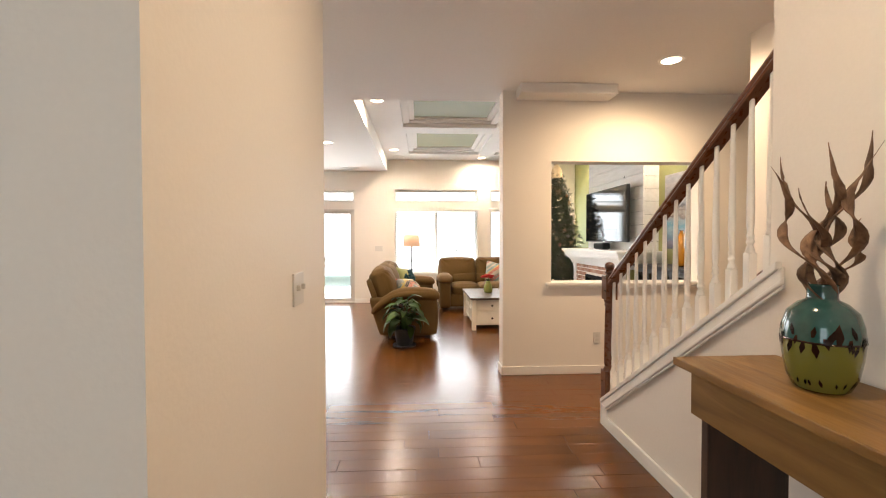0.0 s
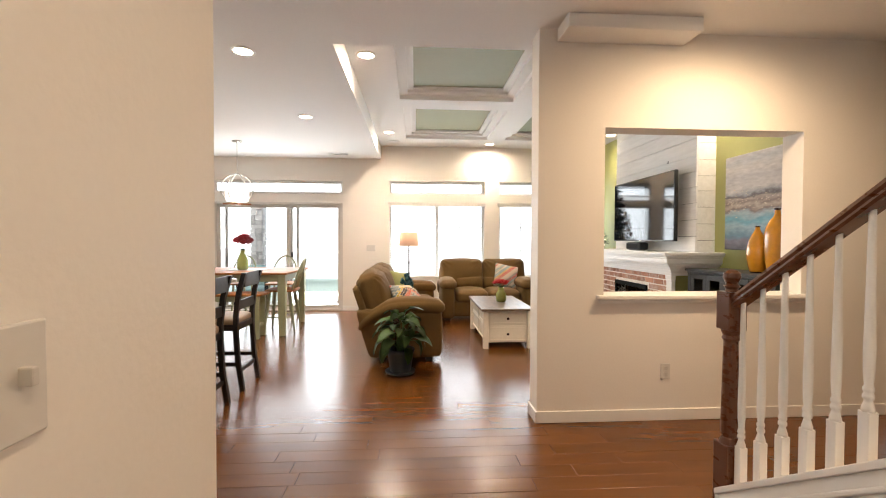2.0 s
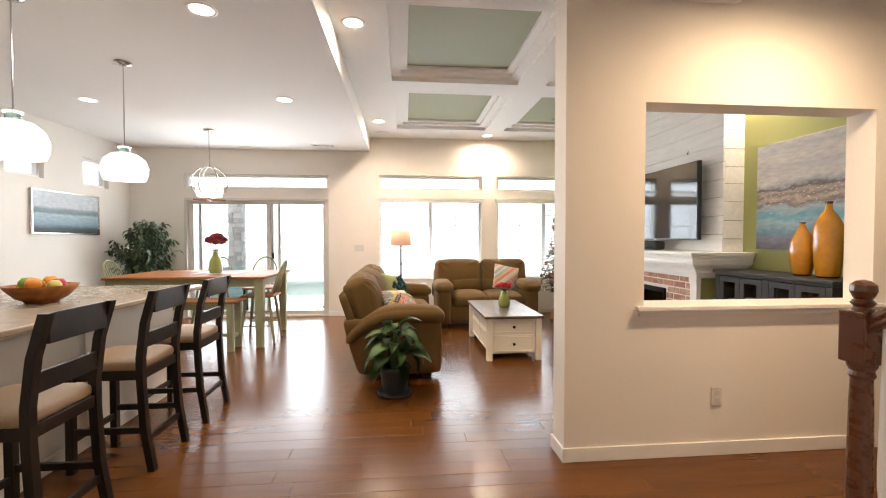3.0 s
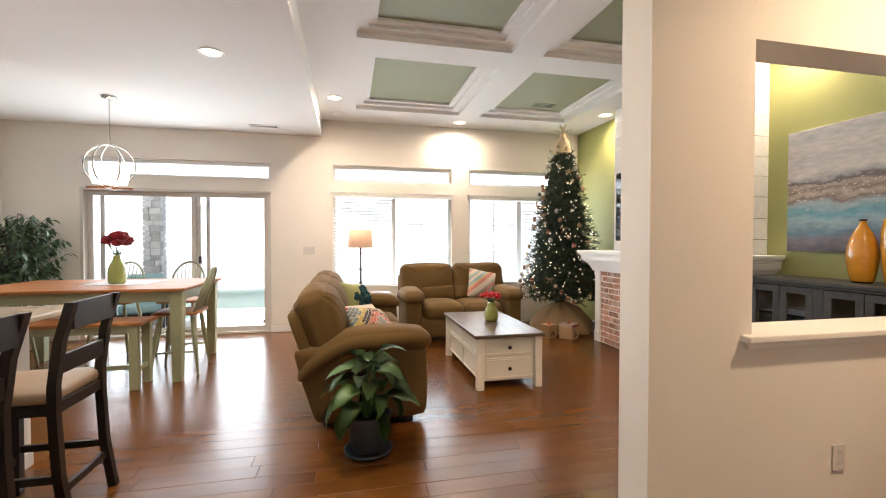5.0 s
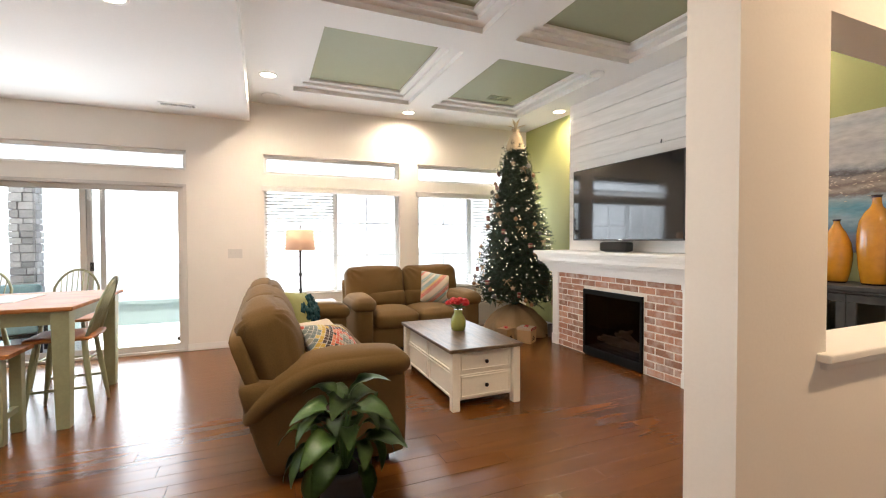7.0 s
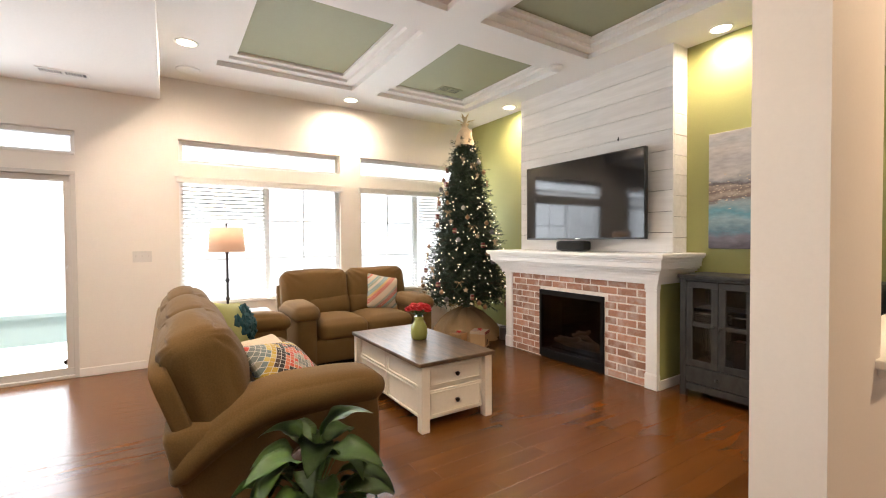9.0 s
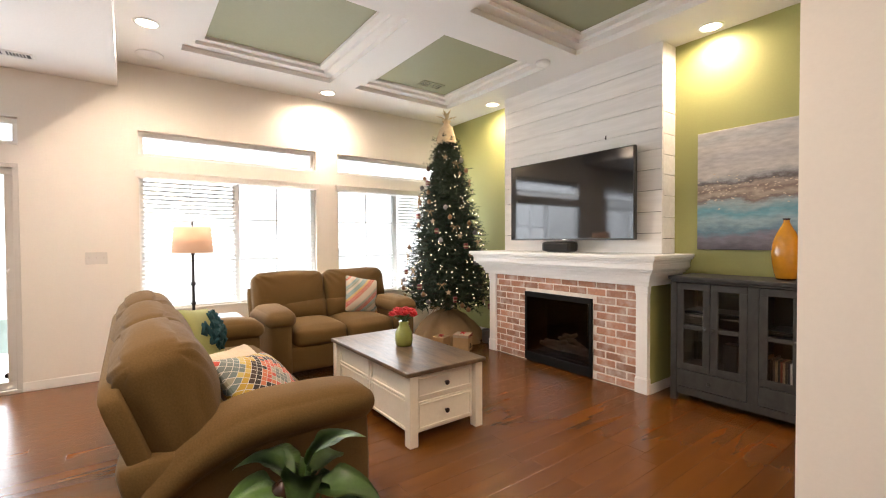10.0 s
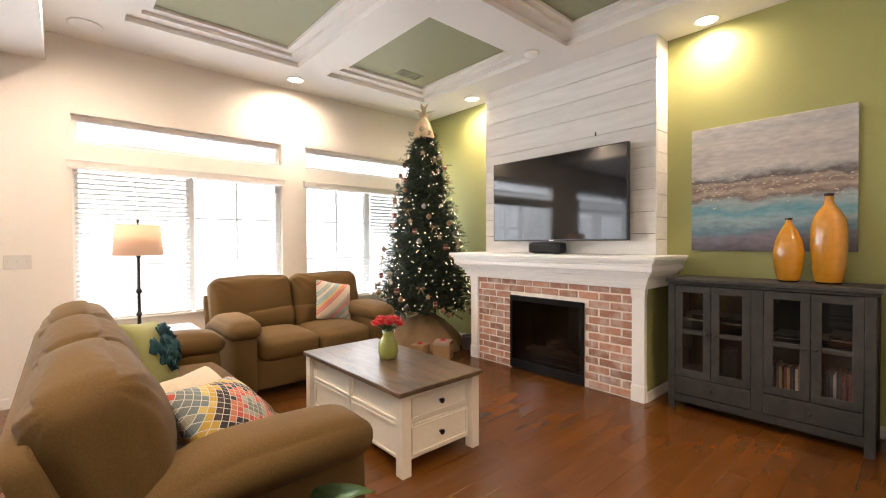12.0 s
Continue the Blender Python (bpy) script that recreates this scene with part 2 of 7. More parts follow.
def soft(bm, size, radius, at=(0, 0, 0), rot=(0, 0, 0), puff=(0, 0, 0), n=8, shape=None):
    """A stuffed box: rounded edges, faces that swell; shape may bend each point."""
    hx, hy, hz = (s / 2 for s in size)
    half = Vector((hx, hy, hz))
    grid, made = {}, []
    m = pose(*at, *rot)

    def vert(p):
        key = tuple(round(c, 5) for c in p)
        if key not in grid:
            q = Vector((p[0] * hx, p[1] * hy, p[2] * hz))
            inner = Vector([max(-(h - radius), min(h - radius, c)) for c, h in zip(q, half)])
            d = q - inner
            if d.length > 1e-6:
                q = inner + d.normalized() * radius * min(1.0, max(abs(c) for c in d) / radius)
            sx, sy, sz = 1 - p[0] ** 2, 1 - p[1] ** 2, 1 - p[2] ** 2
            q += Vector((p[0] * puff[0] * sy * sz, p[1] * puff[1] * sx * sz, p[2] * puff[2] * sx * sy))
            if shape:
                q = Vector(shape(q))
            grid[key] = bm.verts.new(m @ q)
            made.append(grid[key])
        return grid[key]

    ticks = [math.copysign(abs(t) ** 0.7, t) for t in [-1 + 2 * i / n for i in range(n + 1)]]
    for axis in range(3):
        for s in (-1, 1):
            for i in range(n):
                for j in range(n):
                    quad = []
                    for a, b in ((ticks[i], ticks[j]), (ticks[i + 1], ticks[j]), (ticks[i + 1], ticks[j + 1]), (ticks[i], ticks[j + 1])):
                        p = [0, 0, 0]
                        p[axis], p[(axis + 1) % 3], p[(axis + 2) % 3] = s, a, b
                        quad.append(vert(p))
                    bm.faces.new(quad if s > 0 else quad[::-1])
    return made


def structure(name, bm, mat, label="", category=""):
    return tagged(part(name, bm, mat), label, category, kind="structure")


def wall_with_holes(bm, along, a0, a1, t0, t1, z1, holes):
    """A wall of real thickness along x or y with through openings (a0, a1, z0, z1)."""
    cuts = sorted({a0, a1, *[h[0] for h in holes], *[h[1] for h in holes]})
    for c0, c1 in zip(cuts, cuts[1:]):
        mid, z = (c0 + c1) / 2, 0.0
        spans = sorted((h[2], h[3]) for h in holes if h[0] < mid < h[1])
        for h0, h1 in spans + [(z1, z1)]:
            if h0 > z + 1e-4:
                if along == "x":
                    box(bm, c0, c1, t0, t1, z, h0)
                else:
                    box(bm, t0, t1, c0, c1, z, h0)
            z = max(z, h1)
    bmesh.ops.remove_doubles(bm, verts=bm.verts, dist=1e-5)


# ---- the setting ----
SLIDER = (-3.53, -1.16, 0.0, 2.03)
SLIDER_TOP = (-3.53, -1.16, 2.19, 2.435)
WIN_A, WIN_A_TOP = (-0.298, 1.517, 0.62, 2.03), (-0.298, 1.517, 2.197, 2.45)
WIN_B, WIN_B_TOP = (1.797, 3.57, 0.62, 2.03), (1.797, 3.57, 2.197, 2.455)
bm = bmesh.new()
wall_with_holes(bm, "x", LEFT - 0.2, RIGHT + 0.2, FAR, FAR + 0.16, 3.4, [SLIDER, SLIDER_TOP, WIN_A, WIN_A_TOP, WIN_B, WIN_B_TOP])
structure("wall_north", bm, M_WALL, "warm white painted wall with windows and sliding door", "wall")
bm = bmesh.new()
KWIN_A, KWIN_B = (7.18, 7.72, 2.10, 2.50), (8.38, 8.90, 2.10, 2.50)
wall_with_holes(bm, "y", 0.86, FAR, LEFT - 0.16, LEFT, 3.4, [KWIN_A, KWIN_B])
structure("wall_west", bm, M_WALL, "pale painted kitchen wall with small high windows", "wall")
structure("wall_east", boxes((RIGHT, RIGHT + 0.16, OPEN_Y1 - 0.1, FAR, 0, 3.4)), M_GREEN, "olive green painted accent wall", "wall")
HOLE = (1.573, 3.108, 0.905, 2.157)
bm = bmesh.new()
wall_with_holes(bm, "x", 1.08, RIGHT + 0.16, OPEN_Y0, OPEN_Y1, HIGH + 0.25, [HOLE])
structure("wall_pass_through", bm, M_WALL, "warm white painted wall with a pass-through opening", "wall")
structure("wall_corner", boxes((LEFT - 0.16, -0.215, 0.828, 2.19, 0, CEIL)), M_WALL, "off-white textured wall block beside the hall", "wall")
structure("wall_console", boxes((1.6035, 1.726, -2.6, 1.667, 0, CEIL)), M_WALL, "off-white painted wall behind the console table", "wall")
structure("wall_entry", boxes((LEFT - 0.16, 1.606, -2.76, -2.6, 0, CEIL)), M_WALL, "plain painted entrance wall", "wall")
structure("wall_entry_side", boxes((LEFT - 0.16, LEFT, -2.6, 0.86, 0, CEIL)), M_WALL, "plain painted side wall of the entrance", "wall")

# low ceiling, then the coffered ceiling
bm = boxes((LEFT, -0.45, 2.196, FAR, CEIL, 3.4), (-0.45, 8.2, 2.196, OPEN_Y0 + 0.36, CEIL, 3.4), (LEFT, 8.2, -2.6, 2.196, CEIL, 3.4))
structure("ceiling_low", bm, M_CEIL, "white textured ceiling of hall and kitchen", "ceiling")
COFFERS = [(0.03, 1.45, 7.09, 8.77), (1.76, 3.10, 7.09, 8.77), (0.0, 1.44, 5.09, 6.71), (1.76, 3.10, 5.09, 6.71)]
X0, X1, Y0, Y1 = -0.45, RIGHT, OPEN_Y0 + 0.36, FAR
bm = bmesh.new()
xs = sorted({X0, X1, *[c[0] for c in COFFERS], *[c[1] for c in COFFERS]})
ys = sorted({Y0, Y1, *[c[2] for c in COFFERS], *[c[3] for c in COFFERS]})
for a, b in zip(xs, xs[1:]):
    for c, d in zip(ys, ys[1:]):
        if not any(q[0] < (a + b) / 2 < q[1] and q[2] < (c + d) / 2 < q[3] for q in COFFERS):
            box(bm, a, b, c, d, HIGH, 3.4)
for x0, x1, y0, y1 in COFFERS:
    # stepped moulding inside each coffer
    for inset, wide, z0, z1 in ((0.0, 0.10, HIGH + 0.05, 3.4), (0.10, 0.07, HIGH + 0.082, 3.4)):
        a0, a1, b0, b1 = x0 + inset, x1 - inset, y0 + inset, y1 - inset
        for q in ((a0, a1, b0, b0 + wide), (a0, a1, b1 - wide, b1), (a0, a0 + wide, b0 + wide, b1 - wide), (a1 - wide, a1, b0 + wide, b1 - wide)):
            box(bm, *q, z0, z1)
structure("ceiling_coffered", bm, M_CEIL, "white coffered ceiling with stepped mouldings", "ceiling")
bm = bmesh.new()
for x0, x1, y0, y1 in COFFERS:
    box(bm, x0 + 0.165, x1 - 0.165, y0 + 0.165, y1 - 0.165, HIGH + 0.11, 3.39)
structure("ceiling_panels", bm, M_GREEN_DIM, "green ceiling panels between white beams, greyed for weaker light", "ceiling")
structure("roof_slab", boxes((LEFT - 0.2, 8.4, -2.8, FAR + 0.2, 3.4, 3.5)), M_CEIL, "plain slab above the ceilings", "roof")
# stair side wall, bedroom behind its doorway
STAIRWALL = 2.64
structure("wall_stair", boxes((STAIRWALL, STAIRWALL + 0.12, -2.6, 3.075, 0, CEIL)), M_WALL, "warm white wall on the far side of the stairs", "wall")
bm = bmesh.new()
wall_with_holes(bm, "x", RIGHT + 0.16, 8.2, OPEN_Y0, OPEN_Y1, CEIL + 0.3, [(3.90, 4.70, 0, 2.04)])
structure("wall_bedroom_door", bm, M_WALL, "warm white wall with a doorway to a bedroom", "wall")
structure("wall_hall_east", boxes((8.2, 8.36, 2.0, 8.7, 0, 3.4)), M_WALL, "plain white side wall", "wall")
structure("wall_bedroom_back", boxes((RIGHT + 0.16, 8.36, 8.7, 8.86, 0, 3.4)), M_WALL, "plain white bedroom wall", "wall")
structure("wall_hall_south", boxes((STAIRWALL + 0.12, 8.36, 1.9, 2.0, 0, CEIL)), M_WALL, "plain white wall behind the stairs", "wall")
structure("ceiling_bedroom", boxes((RIGHT + 0.16, 8.2, OPEN_Y1, 8.7, CEIL - 0.1, CEIL)), M_CEIL, "white bedroom ceiling", "ceiling")
lamp("daylight_bedroom", "AREA", look((8.1, 6.6, 1.6), (4, 6.2, 1.0)), 120, DAY, size=1.4, size_y=1.4)

# boxed duct under the hall ceiling
structure("ceiling_box", boxes((1.21, 2.15, 4.10, OPEN_Y0, 2.76, CEIL), bevel=0.006), M_CEIL, "white boxed duct below the hall ceiling", "ceiling box")

# base boards and casings
bm = bmesh.new()
BASE_H = 0.085
for q in ((1.068, 6.2, OPEN_Y0 - 0.014, OPEN_Y0), (1.066, 1.08, OPEN_Y0 - 0.014, OPEN_Y1 + 0.014), (1.08, 3.69, OPEN_Y1, OPEN_Y1 + 0.014),
          (-1.165, 0.0, FAR - 0.014, FAR), (0.0, RIGHT, FAR - 0.014, FAR), (LEFT, -3.55, FAR - 0.014, FAR), (LEFT, LEFT + 0.014, 2.2, FAR),
          (RIGHT - 0.014, RIGHT, OPEN_Y1, 6.03), (RIGHT - 0.014, RIGHT, 8.0, FAR), (-0.215, -0.201, 0.814, 2.204), (LEFT, -0.201, 0.814, 0.828), (-1.3, -0.201, 2.19, 2.204),
          (1.592, 1.606, -2.6, 1.60), (3.18, RIGHT, 6.016, 6.03)):
    if q[0] == 1.068:
        for a, b in ((1.068, 3.90 - 0.07), (4.77, 8.2)):
            box(bm, a, b, q[2], q[3], 0, BASE_H, bevel=0.004)
        continue
    box(bm, *q, 0, BASE_H, bevel=0.004)
structure("baseboard", bm, M_TRIM, "white painted baseboards along the walls", "baseboard")
structure("trim_bedroom_door", boxes((3.83, 3.90, OPEN_Y0 - 0.018, OPEN_Y0 + 0.1, 0, 2.11), (4.70, 4.77, OPEN_Y0 - 0.018, OPEN_Y0 + 0.1, 0, 2.11), (3.90, 4.70, OPEN_Y0 - 0.018, OPEN_Y0 + 0.1, 2.04, 2.11), bevel=0.004), M_TRIM, "white door casing", "trim")
# ledge of the pass-through
structure("window_sill", boxes((1.515, 3.165, OPEN_Y0 - 0.045, OPEN_Y1 + 0.03, 0.903, 0.933), (1.535, 3.145, OPEN_Y0 - 0.022, OPEN_Y0, 0.873, 0.903), bevel=0.006), M_TRIM, "white ledge in the pass-through opening", "ledge")

# ---- stairs ----
SX0, SX1 = 1.591, 1.701      # closed stringer
SLOPE, S_Y0, S_Z0 = 0.71, 3.153, 0.194


def stair_z(y):
    return S_Z0 + (S_Y0 - y) * SLOPE


stairs = thing("staircase", (0, 0, 0), "white staircase with turned balusters and brown handrail", "staircase")
bm = bmesh.new()
ye = 1.667
prof = [(S_Y0, 0), (S_Y0, S_Z0), (ye, stair_z(ye)), (ye, 0)]
f = bm.faces.new([bm.verts.new((SX0 + 0.012, y, z - (0.03 if z > 0 else 0))) for y, z in prof])
r = bmesh.ops.extrude_face_region(bm, geom=[f])
bmesh.ops.translate(bm, vec=(SX1 - SX0 - 0.024, 0, 0), verts=[v for v in r["geom"] if isinstance(v, bmesh.types.BMVert)])
part("stringer_wall", bm, M_WALL, stairs)


def sloped(x0, x1, ya, yb, above, thick, bevel=0.004):
    """A board that follows the stair's slope."""
    b = bmesh.new()
    pts = [(ya, stair_z(ya) + above), (yb, stair_z(yb) + above), (yb, stair_z(yb) + above - thick), (ya, stair_z(ya) + above - thick)]
    face = b.faces.new([b.verts.new((x0, y, z)) for y, z in pts])
    got = bmesh.ops.extrude_face_region(b, geom=[face])
    bmesh.ops.translate(b, vec=(x1 - x0, 0, 0), verts=[v for v in got["geom"] if isinstance(v, bmesh.types.BMVert)])
    if bevel:
        bmesh.ops.bevel(b, geom=b.edges[:], offset=bevel, segments=2, affect="EDGES", profile=0.5)
    return b


part("cap_rail", sloped(SX0 - 0.012, SX1 + 0.012, S_Y0 + 0.012, 1.615, 0.0, 0.03), M_TRIM, stairs, "white cap board of the stringer")
part("skirt_board", sloped(SX0 - 0.002, SX0 + 0.013, S_Y0, 1.60, -0.03, 0.055), M_TRIM, stairs)
part("moulding", sloped(SX0 - 0.016, SX0, S_Y0 - 0.08, 1.585, -0.082, 0.024, 0.006), M_TRIM, stairs)
part("moulding", sloped(SX0 - 0.009, SX0, S_Y0 - 0.08, 1.585, -0.106, 0.016, 0.004), M_TRIM, stairs)
part("end_post", boxes((SX0 - 0.008, SX1 + 0.008, S_Y0 - 0.004, S_Y0 + 0.012, 0, S_Z0 - 0.028), (SX0 - 0.006, SX0 + 0.01, S_Y0 - 0.085, S_Y0 - 0.004, 0, S_Z0 - 0.04), bevel=0.004), M_TRIM, stairs)
part("skirting", boxes((SX0 - 0.006, SX0 + 0.012, 1.667, S_Y0 - 0.085, 0, BASE_H), bevel=0.004), M_TRIM, stairs)
for i in range(11):
    y = 3.083 - i * 0.255
    if y < 0.6:
        break
    part("tread", boxes((SX1 - 0.012, STAIRWALL, y - 0.28, y, (i + 1) * 0.178 - 0.03, (i + 1) * 0.178), bevel=0.006), M_FLOOR, stairs)
    part("riser", boxes((SX1 - 0.012, STAIRWALL, y - 0.04, y - 0.02, i * 0.178, (i + 1) * 0.178 - 0.031)), M_TRIM, stairs)
BX = 1.646
BAL = [(0.021, 0), (0.0185, 0.17), (0.0175, 0.182), (0.0125, 0.200), (0.0105, 0.208), (0.0155, 0.214), (0.0155, 0.224), (0.0115, 0.230), (0.0150, 0.238), (0.0150, 0.246), (0.0115, 0.254), (0.0150, 0.30), (0.0158, 0.36), (0.0135, 0.5), (0.0105, 0.76), (0.0100, 0.83)]
bal_mesh = None
for k in range(14):
    y = 3.086 - 0.1053 * k
    if bal_mesh is None:
        b = bmesh.new()
        box(b, -0.0178, 0.0178, -0.0178, 0.0178, -0.02, 0.172, bevel=0.003)
        lathe(b, [(r, z) for r, z in BAL if z >= 0.165], 12)
        ob = part("baluster", b, M_TRIM, stairs, smooth=False)
        for poly in ob.data.polygons:
            poly.use_smooth = poly.center.z > 0.168
        bal_mesh = ob.data
    else:
        ob = new("baluster", bal_mesh)
        ob.parent = stairs
    ob.location = (BX, y, stair_z(y) - 0.0)
# newel post
b = bmesh.new()
box(b, -0.045, 0.045, -0.045, 0.045, 0, 0.40, bevel=0.005)
lathe(b, [(0.043, 0.40), (0.034, 0.425), (0.030, 0.43), (0.036, 0.45), (0.036, 0.50), (0.0315, 0.80), (0.029, 0.87), (0.037, 0.885), (0.032, 0.90), (0.040, 0.915), (0.040, 0.925)], 20)
box(b, -0.043, 0.043, -0.043, 0.043, 0.925, 1.10, bevel=0.005)
lathe(b, [(0.030, 1.10), (0.024, 1.112), (0.034, 1.125), (0.024, 1.138), (0.028, 1.145), (0.036, 1.165), (0.034, 1.185), (0.020, 1.198), (0.004, 1.202)], 20)
part("newel_post", b, M_RAIL, stairs, "turned brown newel post").location = (1.646, 3.158, 0)
# handrail: a moulded section swept up the slope
RAILS = [(-0.032, 0.0), (-0.036, 0.012), (-0.030, 0.026), (-0.034, 0.040), (-0.028, 0.058), (-0.014, 0.066), (0.014, 0.066), (0.028, 0.058), (0.034, 0.040), (0.030, 0.026), (0.036, 0.012), (0.032, 0.0)]


def sweep_rail(x, ya, yb, above, parent):
    b = bmesh.new()
    ends = []
    for y in (ya, yb):
        ends.append([b.verts.new((x + dx, y, stair_z(y) + above + dz)) for dx, dz in RAILS])
    n = len(RAILS)
    for i in range(n):
        b.faces.new((ends[0][i], ends[0][(i + 1) % n], ends[1][(i + 1) % n], ends[1][i]))
    b.faces.new(ends[0])
    b.faces.new(ends[1][::-1])
    return part("handrail", b, M_RAIL, parent, "moulded brown handrail")


sweep_rail(BX, 3.118, 1.615, 0.812, stairs)
wall_rail = thing("wall_handrail", (0, 0, 0), "brown wooden handrail on the stair wall", "handrail")
sweep_rail(STAIRWALL - 0.065, 2.90, 0.4, 0.68, wall_rail)
for y in (2.78, 1.8):
    b = bmesh.new()
    tube(b, [(STAIRWALL - 0.001, y, stair_z(y) + 0.58), (STAIRWALL - 0.055, y, stair_z(y) + 0.59), (STAIRWALL - 0.065, y, stair_z(y) + 0.685)], 0.008)
    part("bracket", b, M_CHROME, wall_rail)

# ---- windows and the sliding door ----
M_GLASS = clear("window_glass")
M_BLIND = material("blind_slat", (0.80, 0.80, 0.78), 0.5, vary=0.02, bump=0)


def window(name, hole, label, mullion=True, depth=0.09):
    x0, x1, z0, z1 = hole
    w = tagged(thing(name, (0, 0, 0), label, "window"), kind="structure")
    y0, y1 = FAR + 0.07, FAR + 0.13
    t = 0.045
    part("window_frame", boxes((x0, x1, y0, y1, z0, z0 + t), (x0, x1, y0, y1, z1 - t, z1), (x0, x0 + t, y0, y1, z0 + t, z1 - t), (x1 - t, x1, y0, y1, z0 + t, z1 - t), bevel=0.003), M_WHITE, w)
    xs = [x0 + t, x1 - t]
    if mullion:
        xm = (x0 + x1) / 2
        part("mullion", boxes((xm - 0.035, xm + 0.035, y0, y1, z0 + t, z1 - t), bevel=0.003), M_WHITE, w)
        xs = [x0 + t, xm - 0.035, xm + 0.035, x1 - t]
        for a, b in ((xs[0], xs[1]), (xs[2], xs[3])):
            for zz in (z0 + (z1 - z0) * 0.36, z0 + (z1 - z0) * 0.68):
                part("glazing_bar", boxes((a, b, y0 + 0.02, y0 + 0.038, zz - 0.008, zz + 0.008)), M_WHITE, w)
            part("glazing_bar", boxes(((a + b) / 2 - 0.008, (a + b) / 2 + 0.008, y0 + 0.0195, y0 + 0.0385, z0 + t, z1 - t)), M_WHITE, w)
    for a, b in zip(xs[::2], xs[1::2]):
        ob = part("pane", boxes((a, b, y0 + 0.044, y0 + 0.05, z0 + t, z1 - t)), M_GLASS, w)
        ob.visible_shadow = False
    part("window_sill", boxes((x0, x1, FAR - 0.012, y0, z0, z0 + 0.018), bevel=0.004), M_TRIM, w)
    return w


window("window_1", WIN_A, "white twin window with grilles behind blinds")
window("window_2", WIN_B, "white twin window with grilles behind blinds beside the tree")
window("window_3", WIN_A_TOP, "white transom window above the blinds", False)
window("window_4", WIN_B_TOP, "white transom window above the blinds", False)
window("window_5", SLIDER_TOP, "white transom window above the sliding door", False)


def blind(x0, x1, z0, z1, tilt, label):
    bl = thing("window_blind", (0, 0, 0), label, "blind", "blinds of the living room windows")
    part("headrail", boxes((x0, x1, FAR - 0.015, FAR + 0.045, z1 - 0.055, z1), bevel=0.004), M_TRIM, bl)
    mesh = None
    n = int((z1 - 0.07 - z0) / 0.044)
    for i in range(n):
        z = z1 - 0.085 - i * 0.044
        if mesh is None:
            ob = part("slat", boxes((x0 + 0.012, x1 - 0.012, -0.024, 0.024, -0.0014, 0.0014)), M_BLIND, bl)
            mesh = ob.data
        else:
            ob = new("slat", mesh)
            ob.parent = bl
        ob.location = (0, FAR + 0.03, z)
        ob.rotation_euler = (radians(tilt), 0, 0)
    part("bottom_rail", boxes((x0 + 0.01, x1 - 0.01, FAR + 0.008, FAR + 0.052, z0, z0 + 0.02), bevel=0.003), M_TRIM, bl)
    for x in (x0 + 0.15, (x0 + x1) / 2, x1 - 0.15):
        b = bmesh.new()
        tube(b, [(x, FAR + 0.004, z0 + 0.01), (x, FAR + 0.004, z1 - 0.05)], 0.0012, 5)
        part("cord", b, M_TRIM, bl)
    return bl


xm = (WIN_A[0] + WIN_A[1]) / 2
blind(WIN_A[0] + 0.005, xm - 0.01, WIN_A[2] + 0.02, 2.025, 28, "white horizontal slat blind, lowered and open")
blind(xm + 0.01, WIN_A[1] - 0.005, WIN_A[2] + 0.02, 2.025, 4, "white horizontal slat blind, lowered and open")
xm = (WIN_B[0] + WIN_B[1]) / 2
blind(WIN_B[0] + 0.005, xm - 0.01, WIN_B[2] + 0.02, 2.025, 4, "white horizontal slat blind, lowered and open")
blind(xm + 0.01, WIN_B[1] - 0.005, WIN_B[2] + 0.02, 2.025, 38, "white slat blind, lowered and half closed")

for x0, x1 in ((WIN_A[0] - 0.028, WIN_A[1] + 0.028), (WIN_B[0] - 0.028, WIN_B[1] + 0.028)):
    val = thing("blind_valance", (0, 0, 0), "cream painted valance above the blinds", "valance", "valances of the living room windows")
    part("board", boxes((x0, x1, FAR - 0.05, FAR - 0.034, 1.978, 2.036), bevel=0.003), M_TRIM, val)
    part("crown", boxes((x0 - 0.008, x1 + 0.008, FAR - 0.058, FAR, 2.036, 2.048), bevel=0.003), M_TRIM, val)
    for x in (x0, x1 - 0.014):
        part("return", boxes((x, x + 0.014, FAR - 0.034, FAR, 1.978, 2.036)), M_TRIM, val)

# sliding glass door
door = tagged(thing("door_1", (0, 0, 0), "taupe framed sliding glass patio door", "sliding door"), kind="structure")
x0, x1, z0, z1 = SLIDER
part("door_frame", boxes((x0, x1, FAR - 0.006, FAR + 0.13, z1 - 0.04, z1), (x0, x0 + 0.04, FAR - 0.006, FAR + 0.13, 0.03, z1 - 0.04), (x1 - 0.04, x1, FAR - 0.006, FAR + 0.13, 0.03, z1 - 0.04), (x0, x1, FAR - 0.006, FAR + 0.13, 0, 0.03), bevel=0.004), M_FRAME, door)
xm = -2.16
for a, b, y in ((x0 + 0.04, xm + 0.05, FAR + 0.085), (xm - 0.05, x1 - 0.04, FAR + 0.03)):
    panel = part("door_panel", boxes((a, b, y, y + 0.04, 0.03, 0.10), (a, b, y, y + 0.04, z1 - 0.10, z1 - 0.04), (a, a + 0.06, y, y + 0.04, 0.10, z1 - 0.10), (b - 0.06, b, y, y + 0.04, 0.10, z1 - 0.10), bevel=0.004), M_FRAME, door)
    ob = part("pane", boxes((a + 0.06, b - 0.06, y + 0.017, y + 0.023, 0.10, z1 - 0.10)), M_GLASS, panel)
    ob.visible_shadow = False
